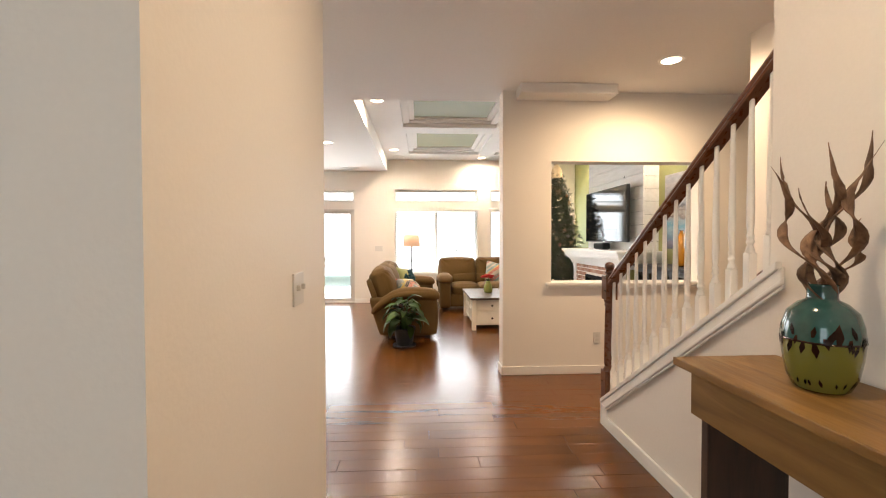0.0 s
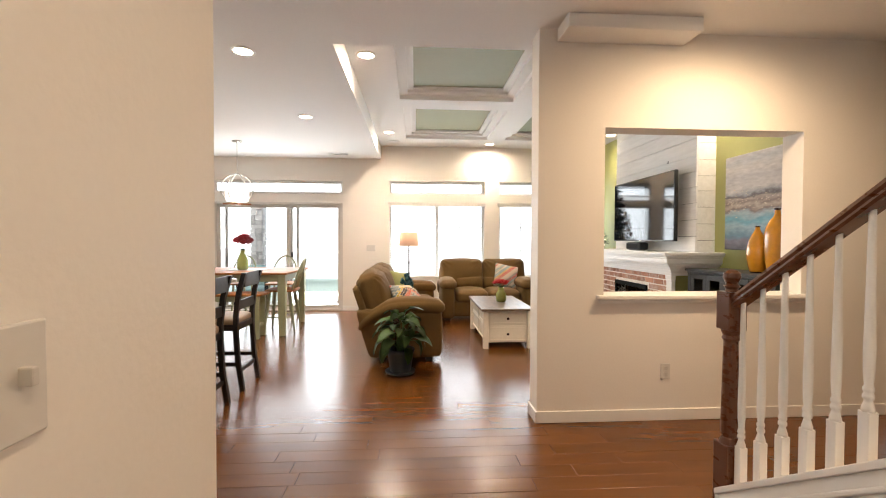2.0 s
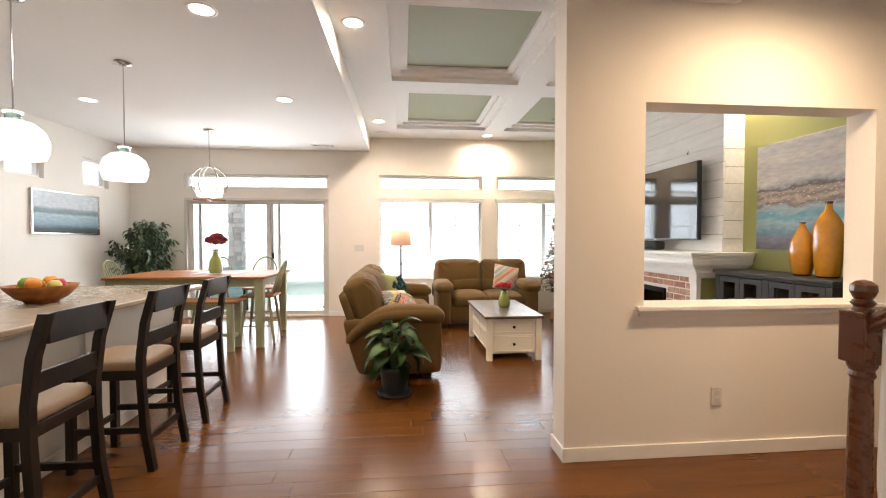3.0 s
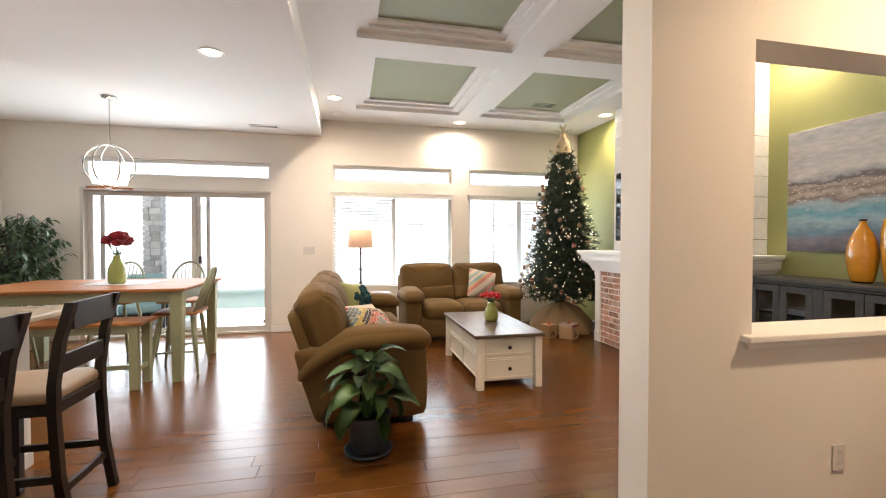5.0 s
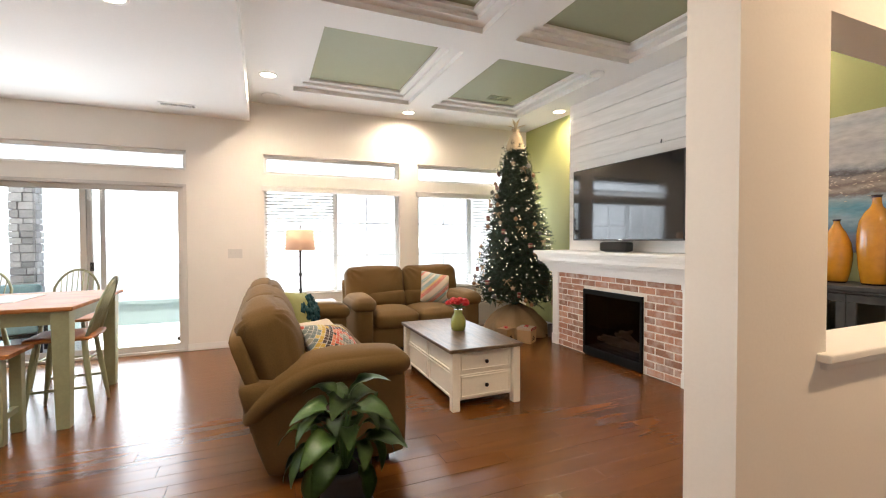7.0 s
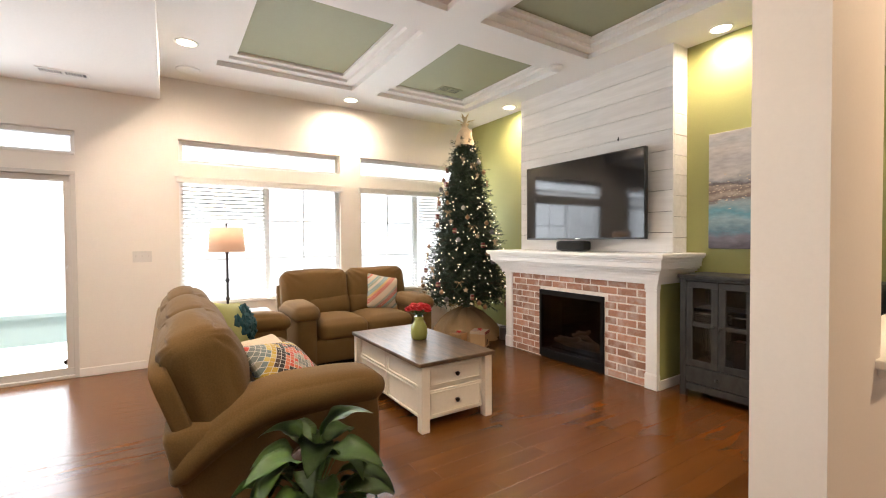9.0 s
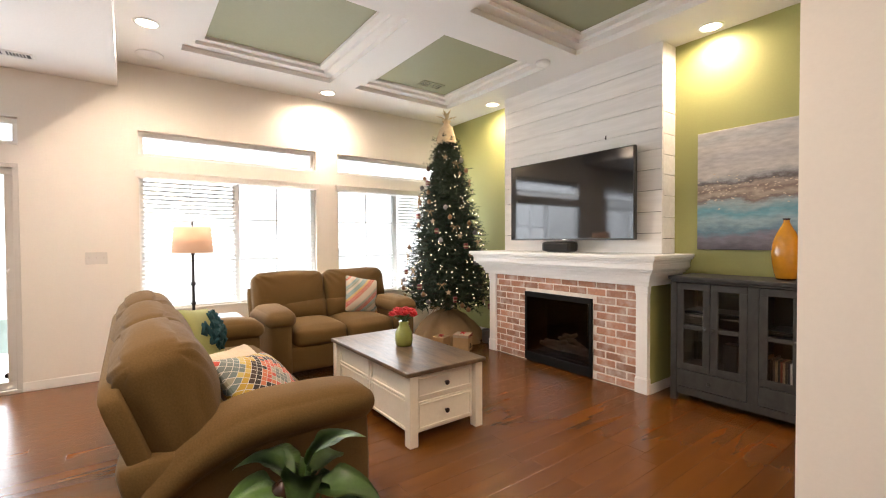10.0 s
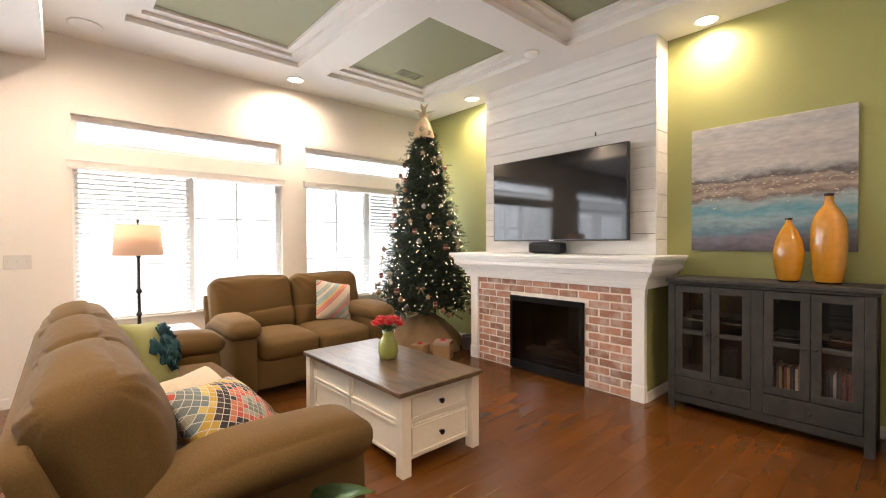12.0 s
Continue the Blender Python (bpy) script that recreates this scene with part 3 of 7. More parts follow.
part("screen_stile", boxes((-3.36, -3.31, FAR + 0.13, FAR + 0.145, 0.03, z1 - 0.04), (-2.05, -2.0, FAR + 0.13, FAR + 0.145, 0.03, z1 - 0.04)), M_FRAME, door)
b = bmesh.new()
tube(b, [(x1 - 0.075, FAR + 0.028, 0.92), (x1 - 0.082, FAR - 0.02, 0.94), (x1 - 0.082, FAR - 0.025, 1.08), (x1 - 0.075, FAR + 0.028, 1.10)], 0.009)
part("door_handle", b, M_FRAME, door)
part("lock_plate", boxes((-2.13, -2.09, FAR + 0.055, FAR + 0.07, 1.00, 1.10), bevel=0.006), M_BLACK, door, "black latch plate")
b = bmesh.new()
lathe(b, [(0.027, 0), (0.027, 0.003)], 20, m=pose(-1.262, FAR + 0.046, 0.155, 90))
part("sticker", b, M_BLACK, door, "round dark sticker on the glass")

# ---- kitchen windows ----
for i, (a, b_, c, d) in enumerate((KWIN_A, KWIN_B)):
    w = tagged(thing(f"window_{6 + i}", (0, 0, 0), "small high kitchen window, bright", "window"), kind="structure")
    part("window_frame", boxes((LEFT - 0.12, LEFT - 0.06, a, b_, c, c + 0.04), (LEFT - 0.12, LEFT - 0.06, a, b_, d - 0.04, d), (LEFT - 0.12, LEFT - 0.06, a, a + 0.04, c + 0.04, d - 0.04), (LEFT - 0.12, LEFT - 0.06, b_ - 0.04, b_, c + 0.04, d - 0.04), bevel=0.003), M_WHITE, w)
    ob = part("pane", boxes((LEFT - 0.10, LEFT - 0.094, a + 0.04, b_ - 0.04, c + 0.04, d - 0.04)), M_GLASS, w)
    ob.visible_shadow = False

# ---- outside: patio, ground, bright distance ----
structure("ground", boxes((-60, 60, FAR + 0.16, 90, -0.12, -0.05), (-60, LEFT - 0.16, -30, FAR + 0.16, -0.12, -0.05)), material("patio_concrete", (0.74, 0.75, 0.72), 0.8, vary=0.1, scale=0.8, grain=20, bump=0.05), "pale concrete patio and ground", "ground")
# glowing sheets added far outside stand in for the overexposed daylight
structure("backdrop", boxes((-60, 60, 70, 70.2, -1, 40), (-60.2, -60, -30, 70, -1, 40)), glow("backdrop_glow", (0.95, 0.98, 1.0), 2.0), "overexposed bright distance", "backdrop")
# ---- living room: fireplace, shiplap chase, television ----
M_MORTAR = material("pale_mortar", (0.80, 0.74, 0.66), 0.9, vary=0.12, scale=12, grain=90, bump=0.15)


def brick_material():
    m = material("whitewashed_brick", (0.42, 0.215, 0.14), 0.85, vary=0.16, scale=14, grain=70, bump=0.22, random_hue=0.32)
    nt = m.node_tree
    p = nt.nodes["Principled BSDF"]
    old = p.inputs["Base Color"].links[0].from_socket
    tc = nt.nodes.new("ShaderNodeTexCoord")
    no = nt.nodes.new("ShaderNodeTexNoise")
    no.inputs["Scale"].default_value, no.inputs["Detail"].default_value = 9, 7
    info = nt.nodes.new("ShaderNodeObjectInfo")
    va = nt.nodes.new("ShaderNodeVectorMath")
    va.operation = "MULTIPLY_ADD"
    va.inputs[1].default_value = (31, 31, 31)
    cb = nt.nodes.new("ShaderNodeCombineXYZ")
    for i in range(3):
        nt.links.new(info.outputs["Random"], cb.inputs[i])
    nt.links.new(cb.outputs[0], va.inputs[0])
    nt.links.new(tc.outputs["Object"], va.inputs[2])
    nt.links.new(va.outputs[0], no.inputs["Vector"])
    r = nt.nodes.new("ShaderNodeMapRange")
    r.inputs[1].default_value, r.inputs[2].default_value, r.inputs[3].default_value, r.inputs[4].default_value = 0.46, 0.76, 0.0, 0.75
    nt.links.new(no.outputs[0], r.inputs[0])
    mx = nt.nodes.new("ShaderNodeMix")
    mx.data_type = "RGBA"
    nt.links.new(r.outputs[0], mx.inputs[0])
    nt.links.new(old, mx.inputs[6])
    mx.inputs[7].default_value = (0.66, 0.58, 0.52, 1)
    nt.links.new(mx.outputs[2], p.inputs["Base Color"])
    return m


M_BRICK = brick_material()
M_SHIP = wood("white_shiplap", (0.79, 0.775, 0.75), (0.90, 0.885, 0.865), 0.6, stretch=(9, 1.0, 9), scale=2.2, bump=0.10, random_hue=0.05)
M_SOOT = material("dark_firebox_metal", (0.004, 0.004, 0.004), 0.8, vary=0.2, bump=0.03, spec=0.2)
M_LOG = wood("ceramic_log", (0.16, 0.10, 0.06), (0.42, 0.30, 0.19), 0.8, stretch=(6, 2, 6), scale=4, bump=0.2)
FX = 3.172
FB = (6.575, 7.425, 0.012, 0.765)

fire = thing("fireplace", (0, 0, 0), "whitewashed red brick fireplace with white mantel", "fireplace")
bm = bmesh.new()
wall_with_holes(bm, "y", 6.045, 7.99, FX + 0.003, 3.20, 0.97, [(FB[0], FB[1], 0.0, FB[3])])
part("mortar_bed", bm, M_MORTAR, fire)
part("surround_core", boxes((3.20, 3.62, 6.045, FB[0], 0, 0.97), (3.20, 3.62, FB[1], 7.99, 0, 0.97), (3.20, 3.62, FB[0], FB[1], FB[3], 0.97), (3.55, 3.62, FB[0], FB[1], 0, FB[3]), (3.62, RIGHT, 6.045, 7.99, 0, 0.97)), M_GREEN, fire, "green painted side of the fireplace")
for y0, y1 in ((6.03, 6.135), (7.89, 8.0)):
    part("pilaster", boxes((3.152, 3.20, y0, y1, 0.14, 0.93), (3.145, 3.20, y0 - 0.006, y1 + 0.006, 0.0, 0.13), (3.147, 3.20, y0 - 0.004, y1 + 0.004, 0.13, 0.14), (3.143, 3.20, y0 - 0.007, y1 + 0.007, 0.885, 0.93), (3.148, 3.20, y0 - 0.003, y1 + 0.003, 0.86, 0.885), bevel=0.004), M_WHITE, fire, "white pilaster")
for i, (inset, z0, z1) in enumerate(((0.0, 1.168, 1.2), (0.012, 1.150, 1.168), (0.03, 1.125, 1.150), (0.036, 1.075, 1.125), (0.052, 1.055, 1.075), (0.075, 1.030, 1.055), (0.098, 1.000, 1.030), (0.115, 0.965, 1.000), (0.128, 0.93, 0.965))):
    part("mantel_shelf" if i == 0 else "mantel_moulding", boxes((2.985 + inset * 1.2, RIGHT, 5.885 + inset, 8.19 - inset, z0, z1), bevel=0.005), M_WHITE, fire)
# bricks, laid course by course
rng = random.Random(3)
BL, BH = 0.194, 0.059
brick_meshes = {}


def brick(y, z, length):
    key = round(length, 3)
    if key not in brick_meshes:
        b = bmesh.new()
        box(b, -0.004, 0.03, -length / 2, length / 2, -BH / 2, BH / 2, bevel=0.004, segments=1)
        ob = part("brick", b, M_BRICK, fire)
        brick_meshes[key] = ob.data
    else:
        ob = new("brick", brick_meshes[key])
        ob.parent = fire
    ob.location = (FX + rng.uniform(-0.0015, 0.0015), y, z)
    ob.rotation_euler = (rng.uniform(-0.008, 0.008), rng.uniform(-0.01, 0.01), rng.uniform(-0.012, 0.012))


for c in range(13):
    z = 0.04 + c * 0.0722
    spans = [(6.135, FB[0] - 0.004), (FB[1] + 0.004, 7.89)] if z < FB[3] + 0.03 else [(6.135, 7.89)]
    for a, b_ in spans:
        y = a - (0.103 if c % 2 else 0.0)
        while y < b_ - 0.02:
            s, e = max(y, a) + 0.004, min(y + BL + 0.0, b_) - 0.004
            if e - s > 0.025:
                brick((s + e) / 2, z, round(e - s, 2))
            y += BL + 0.010
# firebox insert
insert = part("firebox", boxes((FX - 0.012, 3.55, FB[0], FB[0] + 0.02, 0.012, FB[3]), (FX - 0.012, 3.55, FB[1] - 0.02, FB[1], 0.012, FB[3]), (FX - 0.012, 3.55, FB[0] + 0.02, FB[1] - 0.02, FB[3] - 0.03, FB[3]), (FX - 0.012, 3.55, FB[0] + 0.02, FB[1] - 0.02, 0.0, 0.10), (3.50, 3.55, FB[0] + 0.02, FB[1] - 0.02, 0.10, FB[3] - 0.03), bevel=0.003), M_SOOT, fire, "black gas firebox")
part("front_frame", boxes((FX - 0.022, FX - 0.012, FB[0], FB[1], FB[3] - 0.055, FB[3] - 0.002), (FX - 0.022, FX - 0.012, FB[0], FB[0] + 0.03, 0.10, FB[3] - 0.056), (FX - 0.022, FX - 0.012, FB[1] - 0.03, FB[1], 0.10, FB[3] - 0.056), (FX - 0.022, FX - 0.012, FB[0], FB[1], 0.012, 0.10), bevel=0.003), M_SOOT, insert)
part("fire_glass", boxes((FX - 0.006, FX - 0.002, FB[0] + 0.03, FB[1] - 0.03, 0.10, FB[3] - 0.056)), clear("smoky_glass", (0.30, 0.31, 0.33)), insert)
for y0, z0, y1, z1, r, x in ((6.72, 0.20, 7.25, 0.22, 0.035, 3.30), (6.80, 0.20, 7.05, 0.31, 0.03, 3.36), (6.95, 0.26, 7.28, 0.20, 0.028, 3.26), (6.70, 0.16, 7.3, 0.15, 0.04, 3.40), (6.88, 0.34, 7.10, 0.27, 0.022, 3.34)):
    b = bmesh.new()
    tube(b, [(x + 0.01 * math.sin(i), y0 + (y1 - y0) * i / 6, z0 + (z1 - z0) * i / 6 + 0.008 * math.cos(2 * i)) for i in range(7)], r, 9, taper=[0.85, 1.0, 0.95, 1.05, 1, 0.95, 0.8])
    part("fire_log", b, M_LOG, insert, smooth=True)
part("grate", boxes((3.24, 3.46, 6.68, 7.32, 0.10, 0.125), bevel=0.005), M_SOOT, insert)

chase = thing("shiplap_chimney_breast", (0, 0, 0), "white-washed shiplap chimney breast above the mantel", "chimney breast")
part("core", boxes((3.475, RIGHT, 6.08, 8.02, 1.2, HIGH)), M_SOOT, chase)
zs = [1.20, 1.388, 1.582, 1.778, 1.968, 2.145, 2.332, 2.528, 2.715, 2.90, 3.10]
for i, (a, b_) in enumerate(zip(zs, zs[1:])):
    part("board", boxes((3.455, 3.475, 6.062, 8.04, a + 0.0022, b_ - 0.0022), bevel=0.002), M_SHIP, chase)
    a2, b2 = a - (0.05 if i else 0), b_ - (0.05 if i < 9 else 0)
    for y0, y1 in ((6.06, 6.08), (8.02, 8.04)):
        part("side_board", boxes((3.4755, RIGHT, y0, y1, a2 + 0.0022, b2 - 0.0022), bevel=0.002), M_SHIP, chase)

hook = thing("wall_hook", (3.455, 6.62, 2.345), "small dark metal hook on the shiplap", "hook")
part("plate", boxes((-0.004, 0, -0.006, 0.006, -0.02, 0.02), bevel=0.001), M_BLACK, hook)
b = bmesh.new()
tube(b, [(-0.003, 0, -0.008), (-0.016, 0, -0.016), (-0.018, 0, -0.004)], 0.0025, 6)
part("prong", b, M_BLACK, hook)
tv = thing("television", (3.325, 7.01, 1.76), "large black flat television on the shiplap", "television")
part("bezel", boxes((-0.02, 0.025, -0.775, 0.775, -0.432, 0.432), bevel=0.006), M_BLACK, tv)
M_SCREEN = material("tv_screen", (0.004, 0.005, 0.007), 0.04, vary=0.0, bump=0, spec=0.5)
part("screen", boxes((-0.0225, -0.0202, -0.762, 0.762, -0.415, 0.42)), M_SCREEN, tv, "glossy dark screen")
part("wall_bracket", boxes((0.025, 0.128, -0.2, 0.2, -0.15, 0.15)), M_BLACK, tv)
part("badge", boxes((-0.0215, -0.0203, -0.03, 0.03, -0.428, -0.421)), M_CHROME, tv)
spk = thing("centre_speaker", (3.28, 7.05, 1.2), "small black speaker standing on the mantel", "speaker")
b = bmesh.new()
soft(b, (0.14, 0.38, 0.11), 0.03, at=(0, 0, 0.06), n=6)
part("body", b, M_BLACK, spk, smooth=True)
part("grille", boxes((-0.073, -0.067, -0.155, 0.155, 0.025, 0.095), bevel=0.003), material("speaker_cloth", (0.02, 0.02, 0.02), 0.95, grain=200, bump=0.2), spk)
part("foot", boxes((-0.05, 0.05, -0.12, 0.12, 0, 0.01)), M_BLACK, spk)

# ---- painting and media cabinet ----


def painting_material(name, stops, noise_amount=0.16, seed=0.0, sparkle=True, half=0.5):
    """Brush strokes in level bands, from the canvas's foot to its head."""
    m = bpy.data.materials.new(name)
    m.use_nodes = True
    nt = m.node_tree
    p = nt.nodes["Principled BSDF"]
    p.inputs["Roughness"].default_value = 0.55
    tc = nt.nodes.new("ShaderNodeTexCoord")
    sp = nt.nodes.new("ShaderNodeSeparateXYZ")
    nt.links.new(tc.outputs["Object"], sp.inputs[0])
    mp = nt.nodes.new("ShaderNodeMapping")
    mp.inputs["Scale"].default_value = (1, 1.5, 2.8)
    mp.inputs["Location"].default_value = (seed, seed, seed)
    nt.links.new(tc.outputs["Object"], mp.inputs[0])
    n1 = nt.nodes.new("ShaderNodeTexNoise")
    n1.inputs["Scale"].default_value, n1.inputs["Detail"].default_value = 2.4, 9
    n1.inputs["Roughness"].default_value = 0.72
    nt.links.new(mp.outputs[0], n1.inputs["Vector"])
    z = nt.nodes.new("ShaderNodeMapRange")
    z.inputs[1].default_value, z.inputs[2].default_value = -half, half
    nt.links.new(sp.outputs[2], z.inputs[0])
    ad = nt.nodes.new("ShaderNodeMath")
    ad.operation = "MULTIPLY_ADD"
    ad.inputs[1].default_value = noise_amount * 2
    nt.links.new(n1.outputs[0], ad.inputs[0])
    nt.links.new(z.outputs[0], ad.inputs[2])
    sub = nt.nodes.new("ShaderNodeMath")
    sub.operation = "SUBTRACT"
    sub.inputs[1].default_value = noise_amount
    nt.links.new(ad.outputs[0], sub.inputs[0])
    ramp = nt.nodes.new("ShaderNodeValToRGB")
    while len(ramp.color_ramp.elements) < len(stops):
        ramp.color_ramp.elements.new(0.5)
    for e, (pos, col) in zip(ramp.color_ramp.elements, stops):
        e.position, e.color = pos, (*col, 1)
    nt.links.new(sub.outputs[0], ramp.inputs[0])
    n2 = nt.nodes.new("ShaderNodeTexNoise")
    n2.inputs["Scale"].default_value, n2.inputs["Detail"].default_value = 7, 8
    mp2 = nt.nodes.new("ShaderNodeMapping")
    mp2.inputs["Scale"].default_value = (1, 1.6, 5.5)
    nt.links.new(tc.outputs["Object"], mp2.inputs[0])
    nt.links.new(mp2.outputs[0], n2.inputs["Vector"])
    hsv = nt.nodes.new("ShaderNodeHueSaturation")
    v = nt.nodes.new("ShaderNodeMapRange")
    v.inputs[1].default_value, v.inputs[2].default_value, v.inputs[3].default_value, v.inputs[4].default_value = 0.3, 0.7, 0.84, 1.13
    nt.links.new(n2.outputs[0], v.inputs[0])
    nt.links.new(v.outputs[0], hsv.inputs["Value"])
    nt.links.new(ramp.outputs[0], hsv.inputs["Color"])
    nt.links.new(hsv.outputs[0], p.inputs["Base Color"])
    bu = nt.nodes.new("ShaderNodeBump")
    bu.inputs["Strength"].default_value, bu.inputs["Distance"].default_value = 0.5, 0.004
    nt.links.new(n2.outputs[0], bu.inputs["Height"])
    nt.links.new(bu.outputs[0], p.inputs["Normal"])
    return m


canvas = thing("painting", (RIGHT - 0.02, 5.34, 1.745), "unframed seascape canvas in grey, brown and blue", "painting")
M_SEA = painting_material("seascape_paint", [(0.0, (0.10, 0.09, 0.11)), (0.10, (0.20, 0.18, 0.22)), (0.16, (0.13, 0.24, 0.30)), (0.24, (0.30, 0.42, 0.46)), (0.31, (0.14, 0.34, 0.42)), (0.38, (0.34, 0.42, 0.44)), (0.42, (0.20, 0.15, 0.13)), (0.46, (0.44, 0.36, 0.28)), (0.50, (0.24, 0.18, 0.15)), (0.535, (0.40, 0.33, 0.27)), (0.565, (0.12, 0.10, 0.10)), (0.60, (0.34, 0.34, 0.35)), (0.65, (0.56, 0.53, 0.50)), (0.76, (0.48, 0.46, 0.46)), (0.84, (0.56, 0.53, 0.50)), (0.94, (0.44, 0.45, 0.46)), (1.0, (0.54, 0.52, 0.50))], 0.12)
part("canvas", boxes((-0.02, 0.018, -0.51, 0.51, -0.505, 0.505), bevel=0.003), M_SEA, canvas)
rng = random.Random(8)
b = bmesh.new()
for _ in range(90):
    y, z = rng.uniform(-0.5, 0.5), max(-0.16, min(0.14, rng.gauss(0.0, 0.06)))
    soft(b, (0.004, rng.uniform(0.008, 0.026), rng.uniform(0.004, 0.009)), 0.0019, at=(-0.0195, y, z), rot=(rng.uniform(-25, 25), 0, 0), n=2)
tagged(part("gilt_flecks", b, material("gilt_paint", (0.66, 0.55, 0.40), 0.35, metal=0.3, bump=0), canvas, "raised gold and cream paint flecks"), kind="stuff")

CABX, CABY0, CABY1, CABH = 3.25, 4.715, 5.885, 1.03
cab = thing("media_cabinet", (0, 0, 0), "grey painted media cabinet with glass doors", "cabinet")
G = M_GREYWOOD
part("top", boxes((CABX - 0.03, RIGHT - 0.02, CABY0 - 0.03, CABY1 + 0.01, CABH - 0.03, CABH), (CABX - 0.015, RIGHT - 0.03, CABY0 - 0.015, CABY1 - 0.005, CABH - 0.05, CABH - 0.03), bevel=0.006), G, cab)
part("carcass", boxes((CABX + 0.02, 3.66, CABY0 + 0.01, CABY0 + 0.03, 0.10, CABH - 0.05), (CABX + 0.02, 3.66, CABY1 - 0.03, CABY1 - 0.01, 0.10, CABH - 0.05), (3.64, 3.66, CABY0 + 0.03, CABY1 - 0.03, 0.10, CABH - 0.05), (CABX + 0.03, 3.64, CABY0 + 0.03, CABY1 - 0.03, 0.255, 0.275), (CABX + 0.03, 3.64, CABY0 + 0.03, CABY1 - 0.03, 0.10, 0.12), (CABX + 0.05, 3.64, 5.28, 5.32, 0.275, CABH - 0.05)), G, cab)
part("shelf", boxes((CABX + 0.04, 3.64, CABY0 + 0.03, 5.28, 0.60, 0.618)), G, cab)
part("shelf", boxes((CABX + 0.04, 3.64, 5.32, CABY1 - 0.03, 0.60, 0.618)), G, cab)
for y0, y1 in ((CABY0, CABY0 + 0.05), (CABY1 - 0.05, CABY1)):
    for x0, x1 in ((CABX, CABX + 0.04), (3.62, 3.66)):
        part("leg", boxes((x0, x1, y0, y1, 0, CABH - 0.051), bevel=0.003), G, cab)
part("centre_stile", boxes((CABX + 0.002, CABX + 0.03, 5.265, 5.335, 0.12, CABH - 0.051), bevel=0.003), G, cab)
b = bmesh.new()
pts = [(CABY0 + 0.05, 0.12), (CABY1 - 0.05, 0.12)] + [(CABY1 - 0.05 - (CABY1 - CABY0 - 0.1) * i / 10, 0.062 + 0.004 * math.sin(math.pi * i / 10)) for i in range(11)]
f = b.faces.new([b.verts.new((CABX + 0.006, y, z)) for y, z in pts])
got = bmesh.ops.extrude_face_region(b, geom=[f])
bmesh.ops.translate(b, vec=(0.02, 0, 0), verts=[v for v in got["geom"] if isinstance(v, bmesh.types.BMVert)])
part("apron", b, G, cab)
M_CABGLASS = clear("cabinet_glass", (0.85, 0.88, 0.88))
knob_b = [(0.006, 0), (0.006, 0.012), (0.014, 0.018), (0.015, 0.025), (0.009, 0.031), (0.002, 0.033)]
for y0, y1 in ((CABY0 + 0.052, 5.263), (5.337, CABY1 - 0.052)):
    drawer = part("drawer", boxes((CABX + 0.002, CABX + 0.022, y0, y1, 0.125, 0.262), bevel=0.004), G, cab)
    b = bmesh.new()
    lathe(b, knob_b, 12, m=pose(CABX + 0.002, (y0 + y1) / 2, 0.195, 0, -90))
    part("knob", b, G, drawer, smooth=True)
    ym = (y0 + y1) / 2
    for k, (a, c) in enumerate(((y0, ym - 0.002), (ym + 0.002, y1))):
        s = 0.052
        zA, zB = 0.27, CABH - 0.056
        d = part("door", boxes((CABX + 0.002, CABX + 0.022, a, c, zA, zA + s), (CABX + 0.002, CABX + 0.022, a, c, zB - s, zB), (CABX + 0.002, CABX + 0.022, a, a + s, zA + s, zB - s), (CABX + 0.002, CABX + 0.022, c - s, c, zA + s, zB - s), (CABX + 0.003, CABX + 0.021, a + s, c - s, 0.60, 0.632), bevel=0.003), G, cab)
        ob = part("pane", boxes((CABX + 0.012, CABX + 0.015, a + s, c - s, zA + s, zB - s)), M_CABGLASS, d)
        ob.visible_shadow = False
        b = bmesh.new()
        lathe(b, knob_b, 12, m=pose(CABX + 0.002, (c - 0.026) if k == 0 else (a + 0.026), 0.62, 0, -90))
        part("knob", b, G, d, smooth=True)
rng = random.Random(5)
cols = [(0.20, 0.05, 0.03), (0.03, 0.03, 0.04), (0.35, 0.26, 0.16), (0.02, 0.02, 0.02), (0.30, 0.15, 0.04), (0.12, 0.10, 0.08), (0.45, 0.42, 0.38), (0.04, 0.035, 0.03)]
M_DISC = [material("disc_case", c, 0.35, vary=0.1, bump=0) for c in cols]
for y0, y1 in ((4.80, 4.95), (5.08, 5.24)):
    y = y0
    while y < y1:
        w = 0.0145
        hgt = rng.choice((0.17, 0.19, 0.19))
        ob = part("disc_case", boxes((3.36, 3.49, 0, w - 0.001, 0, hgt), bevel=0.001), rng.choice(M_DISC))
        ob.location = (0, y, 0.276)
        tagged(ob, "slim disc case standing in the media cabinet", "disc case", "disc cases in the cabinet")
        y += w
